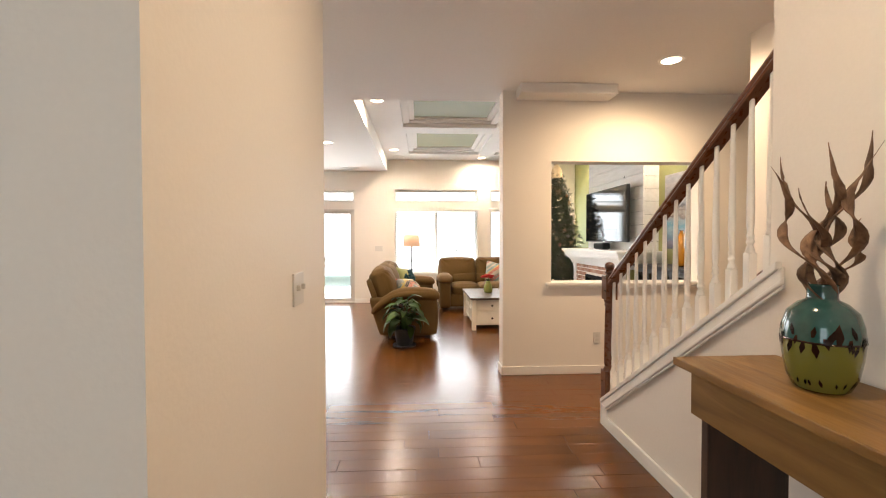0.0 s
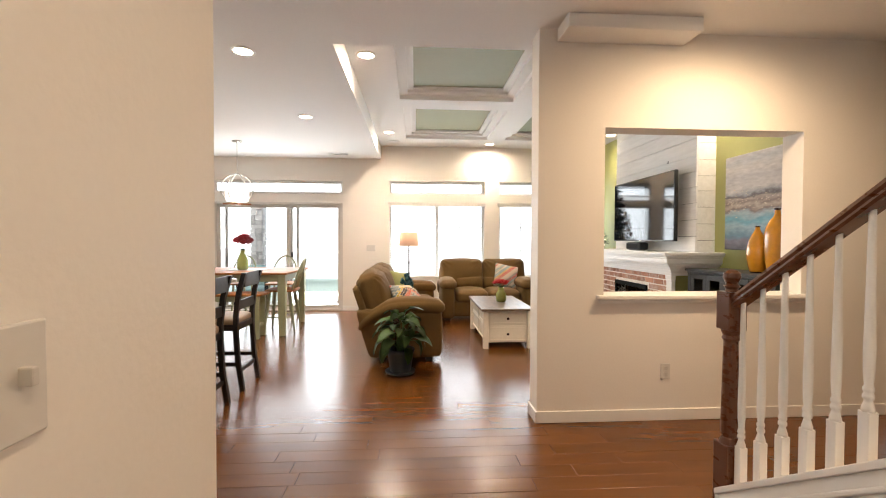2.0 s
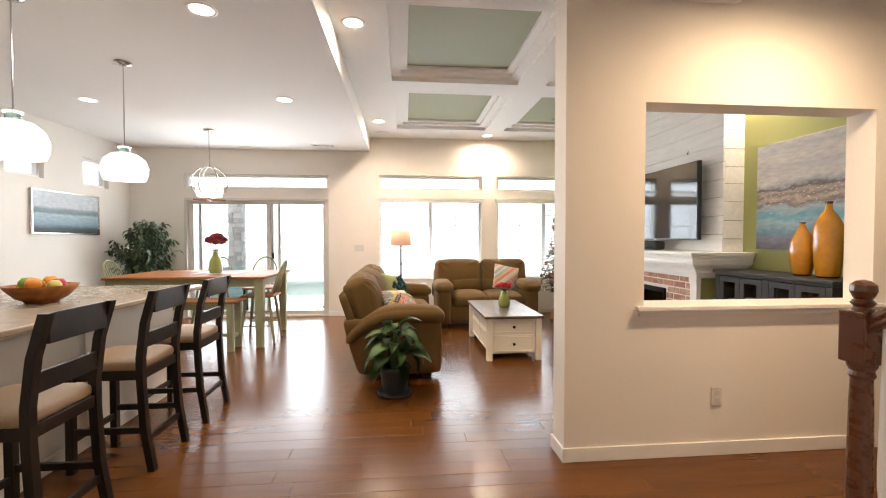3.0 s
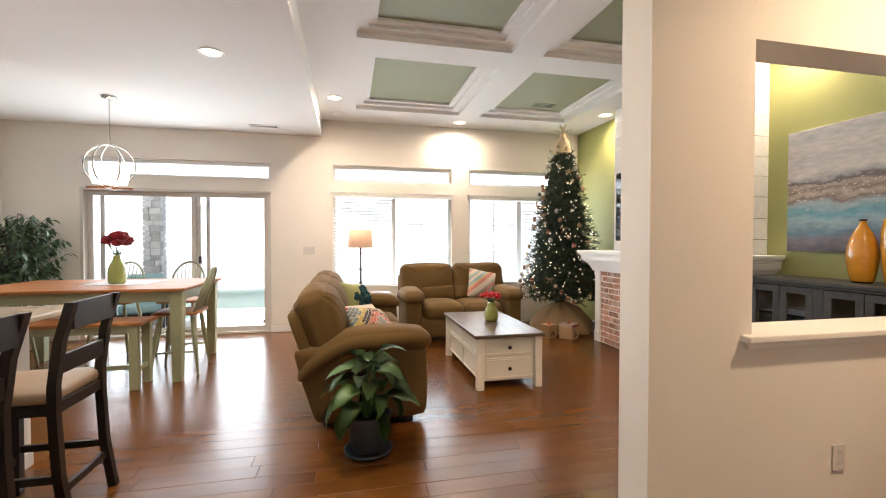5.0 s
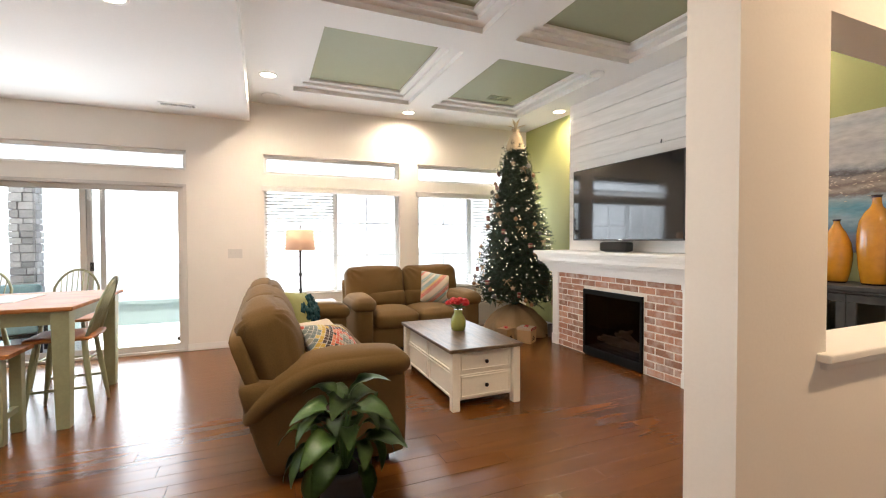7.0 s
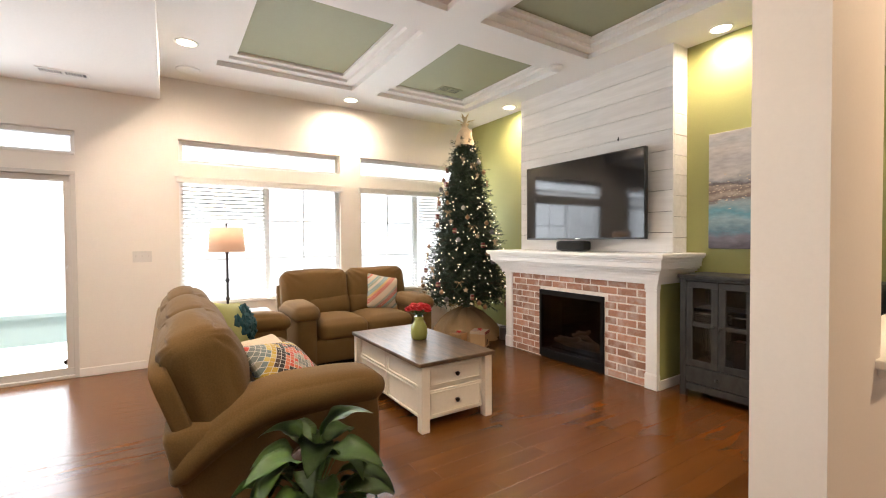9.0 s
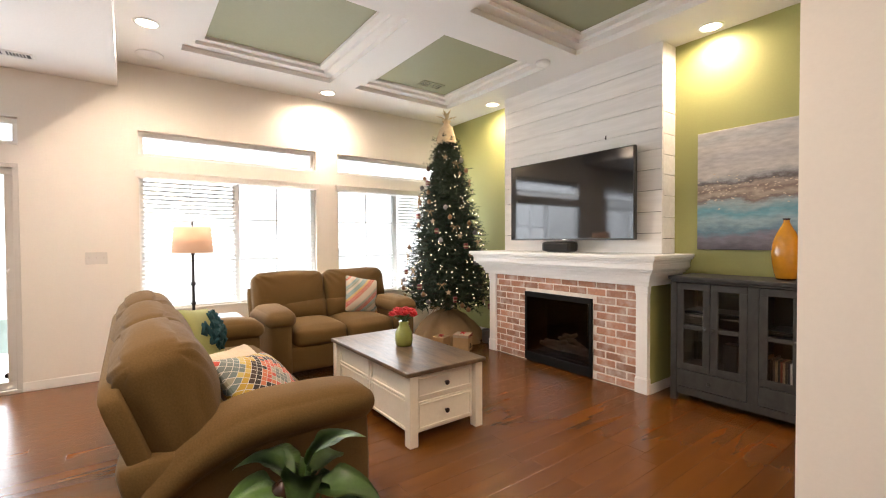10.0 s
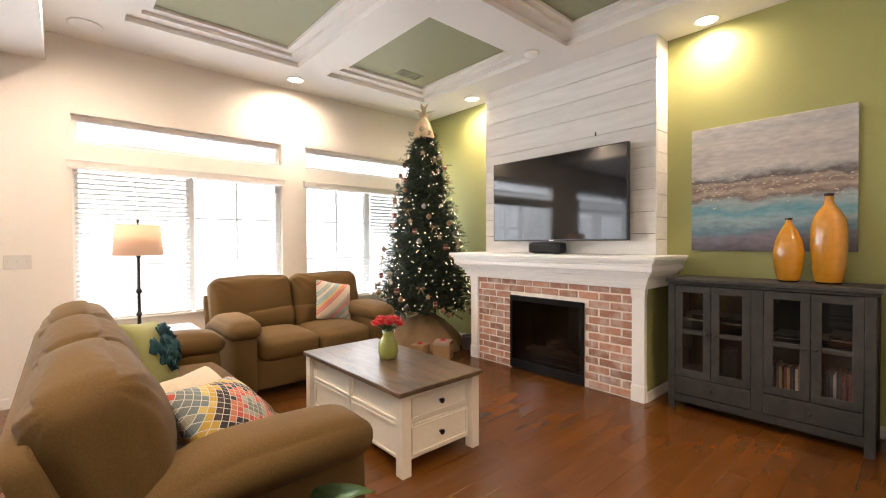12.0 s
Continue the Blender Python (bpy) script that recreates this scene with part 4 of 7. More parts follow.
for y, z, w, hh in ((5.60, 0.619, 0.42, 0.13), (5.08, 0.619, 0.30, 0.055), (4.86, 0.619, 0.15, 0.09)):
    dev = thing("stereo_receiver" if w > 0.4 else "media_player", (3.44, y, z), "black electronic player on the cabinet shelf", "media player")
    part("body", boxes((-0.12, 0.14, -w / 2, w / 2, 0.008, hh), bevel=0.004), M_BLACK, dev)
    part("front_panel", boxes((-0.124, -0.12, -w / 2 + 0.005, w / 2 - 0.005, 0.015, hh - 0.006)), M_SCREEN, dev)
    part("silver_strip", boxes((-0.1255, -0.124, -w / 2 + 0.01, w / 2 - 0.01, hh * 0.62, hh * 0.72)), M_CHROME, dev)
    part("feet", boxes((-0.1, 0.1, -w / 2 + 0.02, w / 2 - 0.02, 0, 0.008)), M_BLACK, dev)
bx = thing("leaning_black_case", (3.46, 5.50, 0.276), "flat black case leaning inside the cabinet", "case")
part("case", boxes((-0.05, 0.05, -0.05, 0.05, 0, 0.22), bevel=0.01), M_BLACK, bx)

M_AMBER = material("amber_glaze", (0.47, 0.21, 0.012), 0.16, vary=0.16, scale=9, grain=25, bump=0.01, coat=0.6)
M_DKGLAZE = material("dark_brown_glaze", (0.03, 0.012, 0.006), 0.2, vary=0.2, bump=0)


def glazed_vase(at, prof, cut, label):
    v = thing("vase", at, label, "vase", "amber vases on the cabinet")
    b = bmesh.new()
    lathe(b, prof, 36)
    ob = part("body", b, [M_AMBER, M_DKGLAZE], v, smooth=True)
    top = max(z for _, z in prof)
    for f in ob.data.polygons:
        if f.center.z < cut or f.center.z > top - 0.02:
            f.material_index = 1
    return v


glazed_vase((3.46, 5.165, CABH), [(0.052, 0), (0.062, 0.012), (0.078, 0.08), (0.088, 0.16), (0.090, 0.20), (0.080, 0.28), (0.055, 0.35), (0.030, 0.395), (0.019, 0.42), (0.019, 0.435), (0.024, 0.448), (0.014, 0.449)], 0.014, "shorter amber glazed vase with a dark rim")
glazed_vase((3.47, 4.955, CABH), [(0.066, 0), (0.074, 0.012), (0.088, 0.12), (0.098, 0.25), (0.098, 0.36), (0.088, 0.43), (0.060, 0.49), (0.032, 0.525), (0.024, 0.55), (0.023, 0.585), (0.028, 0.603), (0.017, 0.604)], 0.02, "tall amber glazed vase with a dark foot")

# ---- sofas ----
M_FOOT = material("black_foot", (0.015, 0.013, 0.012), 0.5, bump=0)


def sofa(name, at, turn, length, seats, label, top=1.04, plump=0.05, inset=0.14):
    """Front at -y, length along x, origin on the floor in the middle."""
    s = thing(name, at, label, "sofa", "", turn)
    half, arm = length / 2, 0.26
    inner = length - 2 * arm
    w = inner / seats
    wb = (length - inset) / seats
    b = bmesh.new()
    soft(b, (length - 0.12, 0.70, 0.27), 0.04, at=(0, -0.08, 0.205), n=6)
    part("base", b, M_SOFA, s, smooth=True)
    b = bmesh.new()
    soft(b, (length - inset + 0.02, 0.085, 0.76), 0.03, at=(0, 0.325, 0.465), rot=(-19, 0, 0), n=8, puff=(0, 0.012, 0.0))
    part("back_panel", b, M_SOFA, s, smooth=True)
    rng = random.Random(len(name))
    for i in range(seats):
        x = -inner / 2 + w * (i + 0.5)
        xb = -half + inset / 2 + wb * (i + 0.5)
        b = bmesh.new()
        soft(b, (w - 0.003, 0.68, 0.20), 0.07, at=(x, -0.12, 0.40), n=10, puff=(0, 0.02, 0.035))
        part("seat_cushion", b, M_SOFA, s, smooth=True)
        b = bmesh.new()
        soft(b, (w + 0.01, 0.22, 0.26), 0.08, at=(x, 0.20, 0.575), rot=(-14, 0, 0), n=9, puff=(0, 0.035, 0.02))
        part("lumbar_cushion", b, M_SOFA, s, smooth=True)
        b = bmesh.new()
        ph = rng.uniform(0, 6)

        hc = 0.52

        def crease(q):
            ex, ez = min(1.0, abs(q.x) / (wb / 2)), q.z / (hc / 2)
            thin = 1 - 0.16 * ex ** 8 - 0.42 * max(0.0, -ez) ** 2 - 0.12 * abs(ez) ** 6
            # folds that fan out of the upper corners, and a few across the face
            cx, cz = wb / 2 - abs(q.x), hc / 2 - q.z
            fan = math.hypot(cx, cz)
            k = 0.007 * math.sin(15 * math.atan2(cz, cx + 0.01) + ph) * math.exp(-(fan - 0.12) ** 2 / 0.012)
            k += 0.004 * math.sin(q.z * 34 + 2.0 * math.sin(q.x * 7 + ph)) * ex ** 2
            k += 0.0025 * math.sin(q.x * 46 + 3 * math.sin(q.x * 11 + ph)) * max(0.0, ez) ** 4
            k += 0.009 * math.sin(q.x * 9 + ph) * math.sin(q.z * 8 + ph * 1.7)
            sag = 0.004 * ex ** 3 * max(0.0, ez) - 0.006 * math.sin(q.x * 10 + ph)
            return (q.x * (1 - 0.03 * abs(ez) ** 4), q.y * thin + k * max(-1.0, min(1.0, q.y / 0.09)), q.z - sag)

        soft(b, (wb - 0.004, 0.25, hc), 0.080, at=(xb, 0.258, top - hc / 2 - 0.015), rot=(-16, 0, 0), n=30, puff=(0.0, plump, plump * 0.5), shape=crease)
        part("back_cushion", b, M_SOFA, s, smooth=True)
    for side in (-1, 1):
        x = side * (half - arm / 2)
        b = bmesh.new()

        def taper(q):
            return (q.x, q.y - max(0.0, q.y) * 0.30 * (0.24 - q.z) / 0.48, q.z)

        soft(b, (arm - 0.05, 0.92, 0.53), 0.045, at=(x, -0.03, 0.315), n=8, puff=(0.012, 0.02, 0), shape=taper)
        part("arm_panel", b, M_SOFA, s, smooth=True)
        b = bmesh.new()

        def droop(q):
            t = max(0.0, (q.y - 0.02) / 0.45)
            nose = max(0.0, (-q.y - 0.22) / 0.25)
            return (q.x * (1.0 + 0.06 * math.cos(q.y * 4)), q.y, q.z - 0.235 * t ** 1.7 - 0.02 * nose * nose)

        soft(b, (arm + 0.015, 0.91, 0.155), 0.074, at=(x, -0.062, 0.612), n=16, puff=(0.008, 0.02, 0.02), shape=droop)
        part("arm_pad", b, M_SOFA, s, smooth=True)
        for y in (-0.36, 0.14):
            part("foot", boxes((x - 0.05, x + 0.05, y - 0.04, y + 0.04, 0, 0.085), bevel=0.008), M_FOOT, s)
    return s


sofa("sofa", (-0.01, 7.0, 0), 90, 2.25, 3, "long brown microfibre sofa with pillow arms", 0.985, 0.062)
sofa("loveseat", (1.405, 8.66, 0), 0, 1.60, 2, "brown microfibre loveseat before the window", 1.01, 0.02, 0.07)

# ---- cushions ----


def patch_material(name, palette, size, net=None, turn=45, run=0.06, rings=0.0):
    """Small woven lozenges, each with a colour of its own, in diagonal runs."""
    m = bpy.data.materials.new(name)
    m.use_nodes = True
    nt = m.node_tree
    p = nt.nodes["Principled BSDF"]
    p.inputs["Roughness"].default_value = 0.9
    tc = nt.nodes.new("ShaderNodeTexCoord")
    mp = nt.nodes.new("ShaderNodeMapping")
    mp.inputs["Rotation"].default_value = (0, radians(turn), 0)
    nt.links.new(tc.outputs["Object"], mp.inputs[0])
    sp = nt.nodes.new("ShaderNodeSeparateXYZ")
    nt.links.new(mp.outputs[0], sp.inputs[0])
    floors, fracs = [], []
    for i in (0, 2):
        d = nt.nodes.new("ShaderNodeMath")
        d.operation = "DIVIDE"
        d.inputs[1].default_value = size
        nt.links.new(sp.outputs[i], d.inputs[0])
        fl = nt.nodes.new("ShaderNodeMath")
        fl.operation = "FLOOR"
        nt.links.new(d.outputs[0], fl.inputs[0])
        fr = nt.nodes.new("ShaderNodeMath")
        fr.operation = "FRACT"
        nt.links.new(d.outputs[0], fr.inputs[0])
        floors.append(fl)
        fracs.append(fr)
    mul = nt.nodes.new("ShaderNodeMath")
    mul.operation = "MULTIPLY_ADD"
    mul.inputs[1].default_value = 0.37
    nt.links.new(floors[0].outputs[0], mul.inputs[0])
    wn2 = nt.nodes.new("ShaderNodeTexWhiteNoise")
    wn2.noise_dimensions = "1D"
    nt.links.new(floors[0].outputs[0], wn2.inputs["W"])
    ad = nt.nodes.new("ShaderNodeMath")
    ad.operation = "MULTIPLY_ADD"
    ad.inputs[1].default_value = run
    nt.links.new(floors[1].outputs[0], ad.inputs[0])
    nt.links.new(wn2.outputs["Value"], ad.inputs[2])
    last = ad.outputs[0]
    if rings:
        # bands that run parallel to the nearer pair of edges
        mags = []
        for fl in floors:
            ab = nt.nodes.new("ShaderNodeMath")
            ab.operation = "ABSOLUTE"
            nt.links.new(fl.outputs[0], ab.inputs[0])
            mags.append(ab)
        sm_ = nt.nodes.new("ShaderNodeMath")
        sm_.operation = "MAXIMUM"
        for i in (0, 1):
            nt.links.new(mags[i].outputs[0], sm_.inputs[i])
        ad2 = nt.nodes.new("ShaderNodeMath")
        ad2.operation = "MULTIPLY_ADD"
        ad2.inputs[1].default_value = rings
        nt.links.new(sm_.outputs[0], ad2.inputs[0])
        cell = nt.nodes.new("ShaderNodeTexWhiteNoise")
        cell.noise_dimensions = "2D"
        cxy = nt.nodes.new("ShaderNodeCombineXYZ")
        for i in (0, 1):
            nt.links.new(floors[i].outputs[0], cxy.inputs[i])
        nt.links.new(cxy.outputs[0], cell.inputs["Vector"])
        jit = nt.nodes.new("ShaderNodeMath")
        jit.operation = "MULTIPLY"
        jit.inputs[1].default_value = 0.16
        nt.links.new(cell.outputs["Value"], jit.inputs[0])
        nt.links.new(jit.outputs[0], ad2.inputs[2])
        last = ad2.outputs[0]
    fr = nt.nodes.new("ShaderNodeMath")
    fr.operation = "FRACT"
    nt.links.new(last, fr.inputs[0])
    ramp = nt.nodes.new("ShaderNodeValToRGB")
    ramp.color_ramp.interpolation = "CONSTANT"
    while len(ramp.color_ramp.elements) < len(palette):
        ramp.color_ramp.elements.new(0.5)
    for i, (e, c) in enumerate(zip(ramp.color_ramp.elements, palette)):
        e.position, e.color = i / len(palette), (*c, 1)
    nt.links.new(fr.outputs[0], ramp.inputs[0])
    out = ramp.outputs[0]
    if net:
        masks = []
        for f in fracs:
            c = nt.nodes.new("ShaderNodeMath")
            c.operation = "LESS_THAN"
            c.inputs[1].default_value = 0.10
            nt.links.new(f.outputs[0], c.inputs[0])
            masks.append(c)
        mxm = nt.nodes.new("ShaderNodeMath")
        mxm.operation = "MAXIMUM"
        for i in (0, 1):
            nt.links.new(masks[i].outputs[0], mxm.inputs[i])
        mx = nt.nodes.new("ShaderNodeMix")
        mx.data_type = "RGBA"
        nt.links.new(mxm.outputs[0], mx.inputs[0])
        nt.links.new(out, mx.inputs[6])
        mx.inputs[7].default_value = (*net, 1)
        out = mx.outputs[2]
    nt.links.new(out, p.inputs["Base Color"])
    no = nt.nodes.new("ShaderNodeTexNoise")
    no.inputs["Scale"].default_value = 160
    nt.links.new(tc.outputs["Object"], no.inputs["Vector"])
    bu = nt.nodes.new("ShaderNodeBump")
    bu.inputs["Strength"].default_value, bu.inputs["Distance"].default_value = 0.6, 0.003
    nt.links.new(no.outputs[0], bu.inputs["Height"])
    nt.links.new(bu.outputs[0], p.inputs["Normal"])
    return m


PAL = [(0.30, 0.28, 0.20), (0.17, 0.19, 0.17), (0.34, 0.31, 0.24), (0.50, 0.09, 0.06), (0.52, 0.16, 0.08), (0.035, 0.028, 0.025), (0.07, 0.045, 0.035), (0.46, 0.30, 0.05), (0.52, 0.40, 0.13), (0.16, 0.20, 0.19)]
M_PATCH = patch_material("crochet_patchwork", PAL, 0.024, (0.56, 0.52, 0.46), 45, rings=0.1)
PAL2 = [(0.55, 0.15, 0.10), (0.62, 0.50, 0.36), (0.60, 0.38, 0.10), (0.24, 0.36, 0.36), (0.60, 0.52, 0.42), (0.42, 0.16, 0.14), (0.30, 0.34, 0.26)]
M_PATCH2 = patch_material("striped_weave", PAL2, 0.022, (0.62, 0.57, 0.50), -45, 0.0)
M_BEIGE = material("cream_knit", (0.60, 0.50, 0.36), 0.95, vary=0.08, scale=20, grain=90, bump=0.25)
M_LIME = material("lime_cotton", (0.31, 0.30, 0.11), 0.9, vary=0.08, scale=10, grain=120, bump=0.1)
M_TEAL = material("teal_felt", (0.010, 0.055, 0.065), 0.9, vary=0.2, scale=20, grain=90, bump=0.1)


def cushion(at, rot, size, thick, mat, label, group=""):
    c = thing("cushion", at, label, "cushion", group)
    c.matrix_world = pose(*at, *rot)
    b = bmesh.new()

    def pinch(q):
        h2 = size / 2
        ex, ez = abs(q.x) / h2, abs(q.z) / h2
        k = max(0.02, (1 - ex ** 4) * (1 - ez ** 4)) ** 0.45
        pull = 1 - 0.05 * (1 - (ex if ez > ex else ez)) * max(ex, ez) ** 4
        return (q.x * pull, q.y * k, q.z * pull)

    soft(b, (size, thick, size), 0.02, n=16, puff=(0, thick * 0.45, 0), shape=pinch)
    part("cover", b, mat, c, smooth=True)
    return c


cushion((0.13, 6.29, 0.60), (-42, 10, 48), 0.46, 0.12, M_PATCH, "colourful crocheted patchwork cushion on the sofa")
cushion((0.08, 6.52, 0.62), (-40, 4, 46), 0.38, 0.10, M_BEIGE, "cream knitted cushion behind the patchwork one")
lime = cushion((0.0, 7.46, 0.665), (-20, 8, 58), 0.44, 0.10, M_LIME, "lime green cushion with a dark teal flower")
b = bmesh.new()
rng = random.Random(2)
for i in range(46):
    a, r = rng.uniform(0, 2 * math.pi), 0.13 * math.sqrt(rng.random())
    soft(b, (0.07, 0.012, 0.05), 0.005, at=(0.02 + r * math.cos(a), -0.085 - 0.03 * (1 - r / 0.13), 0.03 + r * math.sin(a)), rot=(rng.uniform(-60, 60), rng.uniform(0, 360), rng.uniform(-60, 60)), n=2, puff=(0, 0.003, 0))
part("flower", b, M_TEAL, lime, "dark teal layered felt flower", smooth=True)
cushion((1.79, 8.71, 0.70), (-20, 12, 4), 0.42, 0.10, M_PATCH2, "pale striped woven cushion on the loveseat")

# ---- coffee table ----
ct = thing("coffee_table", (1.337, 7.068, 0), "cream coffee table with weathered brown top", "coffee table")
part("tabletop", boxes((-0.332, 0.332, -0.64, 0.62, 0.462, 0.492), bevel=0.007), M_CTTOP, ct, "weathered brown plank top")
W2, L2 = 0.275, 0.595
for x in (-W2, W2):
    for y in (-L2, L2):
        part("leg", boxes((x - 0.032, x + 0.032, y - 0.032, y + 0.032, 0, 0.462), bevel=0.004), M_CREAM, ct)
part("carcass", boxes((-W2 + 0.012, W2 - 0.012, -L2 + 0.012, L2 - 0.012, 0.07, 0.455)), M_CREAM, ct)
for s in (-1, 1):
    for z0, z1 in ((0.285, 0.45), (0.075, 0.275)):
        for y0, y1 in ((-L2 + 0.04, -0.012), (0.012, L2 - 0.04)):
            x = s * (W2 - 0.012)
            x0, x1 = sorted((x, x + s * 0.014))
            t = 0.03
            part("side_panel", boxes((x0, x1, y0, y1, z0, z0 + t * 0.6), (x0, x1, y0, y1, z1 - t * 0.6, z1), (x0, x1, y0, y0 + t * 0.6, z0 + t * 0.6, z1 - t * 0.6), (x0, x1, y1 - t * 0.6, y1, z0 + t * 0.6, z1 - t * 0.6), bevel=0.004), M_CREAM, ct)
for z0, z1 in ((0.292, 0.445), (0.082, 0.275)):
    y = -L2 + 0.012
    d = part("drawer", boxes((-W2 + 0.04, W2 - 0.04, y - 0.012, y, z0, z1), (-W2 + 0.055, W2 - 0.055, y - 0.018, y - 0.012, z0 + 0.015, z0 + 0.025), (-W2 + 0.055, W2 - 0.055, y - 0.018, y - 0.012, z1 - 0.025, z1 - 0.015), (-W2 + 0.055, -W2 + 0.065, y - 0.018, y - 0.012, z0 + 0.025, z1 - 0.025), (W2 - 0.065, W2 - 0.055, y - 0.018, y - 0.012, z0 + 0.025, z1 - 0.025), bevel=0.002), M_CREAM, ct)
    b = bmesh.new()
    lathe(b, [(0.008, 0), (0.007, 0.012), (0.016, 0.018), (0.0165, 0.026), (0.010, 0.031), (0.002, 0.032)], 14, m=pose(0, y - 0.012, (z0 + z1) / 2, 90))
    part("knob", b, material("bronze_knob", (0.03, 0.02, 0.014), 0.35, metal=0.8, bump=0), d, "dark bronze knob", smooth=True)

M_LIMEGLAZE = material("lime_glaze", (0.29, 0.31, 0.075), 0.15, vary=0.08, scale=12, grain=30, bump=0.02, coat=0.5)
M_RED = material("red_petal", (0.50, 0.012, 0.012), 0.6, vary=0.25, scale=30, grain=80, bump=0.05)
M_DEEPRED = material("deep_red_petal", (0.26, 0.006, 0.012), 0.6, vary=0.25, scale=30, grain=80, bump=0.05)
M_STEM = material("green_stem", (0.06, 0.13, 0.03), 0.6, vary=0.2, bump=0.02)


def flower_vase(at, prof, blooms, petal, size, spread, height, label, seed):
    v = thing("flower_vase", at, label, "vase")
    b = bmesh.new()
    lathe(b, prof, 30)
    part("vase", b, M_LIMEGLAZE, v, "lime green glazed pot", smooth=True)
    rng = random.Random(seed)
    top = max(z for _, z in prof)
    for i in range(blooms):
        a = i * 2.399
        r = spread * math.sqrt((i + 0.4) / blooms)
        p = Vector((r * math.cos(a), r * math.sin(a), top + height * (1 - 0.5 * (r / spread) ** 2) * rng.uniform(0.8, 1.05)))
        b = bmesh.new()
        tube(b, [(0, 0, top * 0.5), (p.x * 0.35, p.y * 0.35, top + 0.3 * (p.z - top)), p], 0.003, 5)
        stem = part("stem", b, M_STEM, v)
        b = bmesh.new()
        for k in range(13):
            ang, tilt = k * 2.399, 12 + 68 * (k / 13)
            soft(b, (size * 0.8, size * 0.55, size * 0.10), size * 0.045, at=(0, 0, 0), n=3, puff=(0, 0, 0.002))
            vs = b.verts[-56:] if len(b.verts) >= 56 else b.verts[:]
            bmesh.ops.transform(b, matrix=Matrix.Translation(p) @ pose(0, 0, 0, 0, 0, math.degrees(ang)) @ pose(0, 0, 0, 0, -(90 - tilt), 0) @ Matrix.Translation((size * 0.38, 0, 0)), verts=vs)
            b.verts.ensure_lookup_table()
        part("bloom", b, petal, v, smooth=True)
    b = bmesh.new()
    for i in range(10):
        a = i * 0.63
        leaf_into(b, pose(0.01 * math.cos(a), 0.01 * math.sin(a), top, 0, 0, math.degrees(a)) @ pose(0, 0, 0, 0, -40, 0), 0.07, 0.025, 0.4)
    part("leaves", b, M_STEM, v, smooth=True)
    return v


def leaf_into(b, m, length, width, bend=0.5, n=6):
    """A folded, arching blade along local x."""
    rows = []
    cols = (-1, -0.5, 0, 0.5, 1) if n > 6 else (-1, 0, 1)
    for i in range(n + 1):
        t = i / n
        w = width * math.sin(math.pi * min(1, t * 0.97 + 0.03)) ** 0.8 * (1 - 0.25 * t)
        x, z = length * math.cos(bend * t) * t, -length * math.sin(bend * t) * t * 0.9
        rows.append([b.verts.new(m @ Vector((x, s * w / 2, z + abs(s) * w * 0.16 + s * s * w * 0.09 * math.sin(t * 13 + s * 1.7 + width * 90)))) for s in cols])
    for r0, r1 in zip(rows, rows[1:]):
        for j in range(len(cols) - 1):
            b.faces.new((r0[j], r1[j], r1[j + 1], r0[j + 1]))


flower_vase((1.375, 7.08, 0.492), [(0.050, 0), (0.064, 0.008), (0.072, 0.05), (0.068, 0.11), (0.046, 0.15), (0.037, 0.17), (0.044, 0.195), (0.033, 0.196)], 12, M_RED, 0.055, 0.10, 0.085, "lime green vase of red flowers on the coffee table", 4)

# ---- end table and lamp ----
et = thing("end_table", (0.14, 8.60, 0), "grey-brown wooden end table between the sofas", "end table")
part("tabletop", boxes((-0.30, 0.36, -0.36, 0.36, 0.575, 0.605), bevel=0.006), M_CTTOP, et)
part("apron", boxes((-0.26, 0.32, -0.32, 0.32, 0.48, 0.575), bevel=0.003), M_CREAM, et)
for x in (-0.25, 0.31):
    for y in (-0.31, 0.31):
        part("leg", boxes((x - 0.025, x + 0.025, y - 0.025, y + 0.025, 0, 0.575), bevel=0.003), M_CREAM, et)
M_IRON = material("dark_iron", (0.035, 0.032, 0.030), 0.5, metal=0.6, vary=0.2, scale=30, bump=0.05)
lampt = thing("table_lamp", (0.087, 8.68, 0.605), "tall dark iron lamp with a peach drum shade, lit", "lamp")
b = bmesh.new()
lathe(b, [(0.085, 0), (0.085, 0.012), (0.03, 0.03), (0.014, 0.06), (0.012, 0.14), (0.02, 0.15), (0.02, 0.165), (0.012, 0.175), (0.011, 0.32), (0.021, 0.33), (0.021, 0.35), (0.011, 0.36), (0.010, 0.60), (0.016, 0.61), (0.016, 0.63), (0.006, 0.64), (0.006, 0.70)], 16)
part("stand", b, M_IRON, lampt, smooth=True)


def shade_material(name, colour, strength):
    m = bpy.data.materials.new(name)
    m.use_nodes = True
    nt = m.node_tree
    p = nt.nodes["Principled BSDF"]
    p.inputs["Base Color"].default_value = (*colour, 1)
    p.inputs["Roughness"].default_value = 0.9
    p.inputs["Emission Color"].default_value = (*colour, 1)
    p.inputs["Emission Strength"].default_value = strength
    no = nt.nodes.new("ShaderNodeTexNoise")
    no.inputs["Scale"].default_value = 220
    bu = nt.nodes.new("ShaderNodeBump")
    bu.inputs["Strength"].default_value, bu.inputs["Distance"].default_value = 0.3, 0.001
    nt.links.new(no.outputs[0], bu.inputs["Height"])
    nt.links.new(bu.outputs[0], p.inputs["Normal"])
    return m


b = bmesh.new()
n = 36
rings = [[b.verts.new((r * math.cos(2 * math.pi * i / n), r * math.sin(2 * math.pi * i / n), z)) for i in range(n)] for r, z in ((0.168, 0.625), (0.152, 0.86), (0.149, 0.86), (0.165, 0.625))]
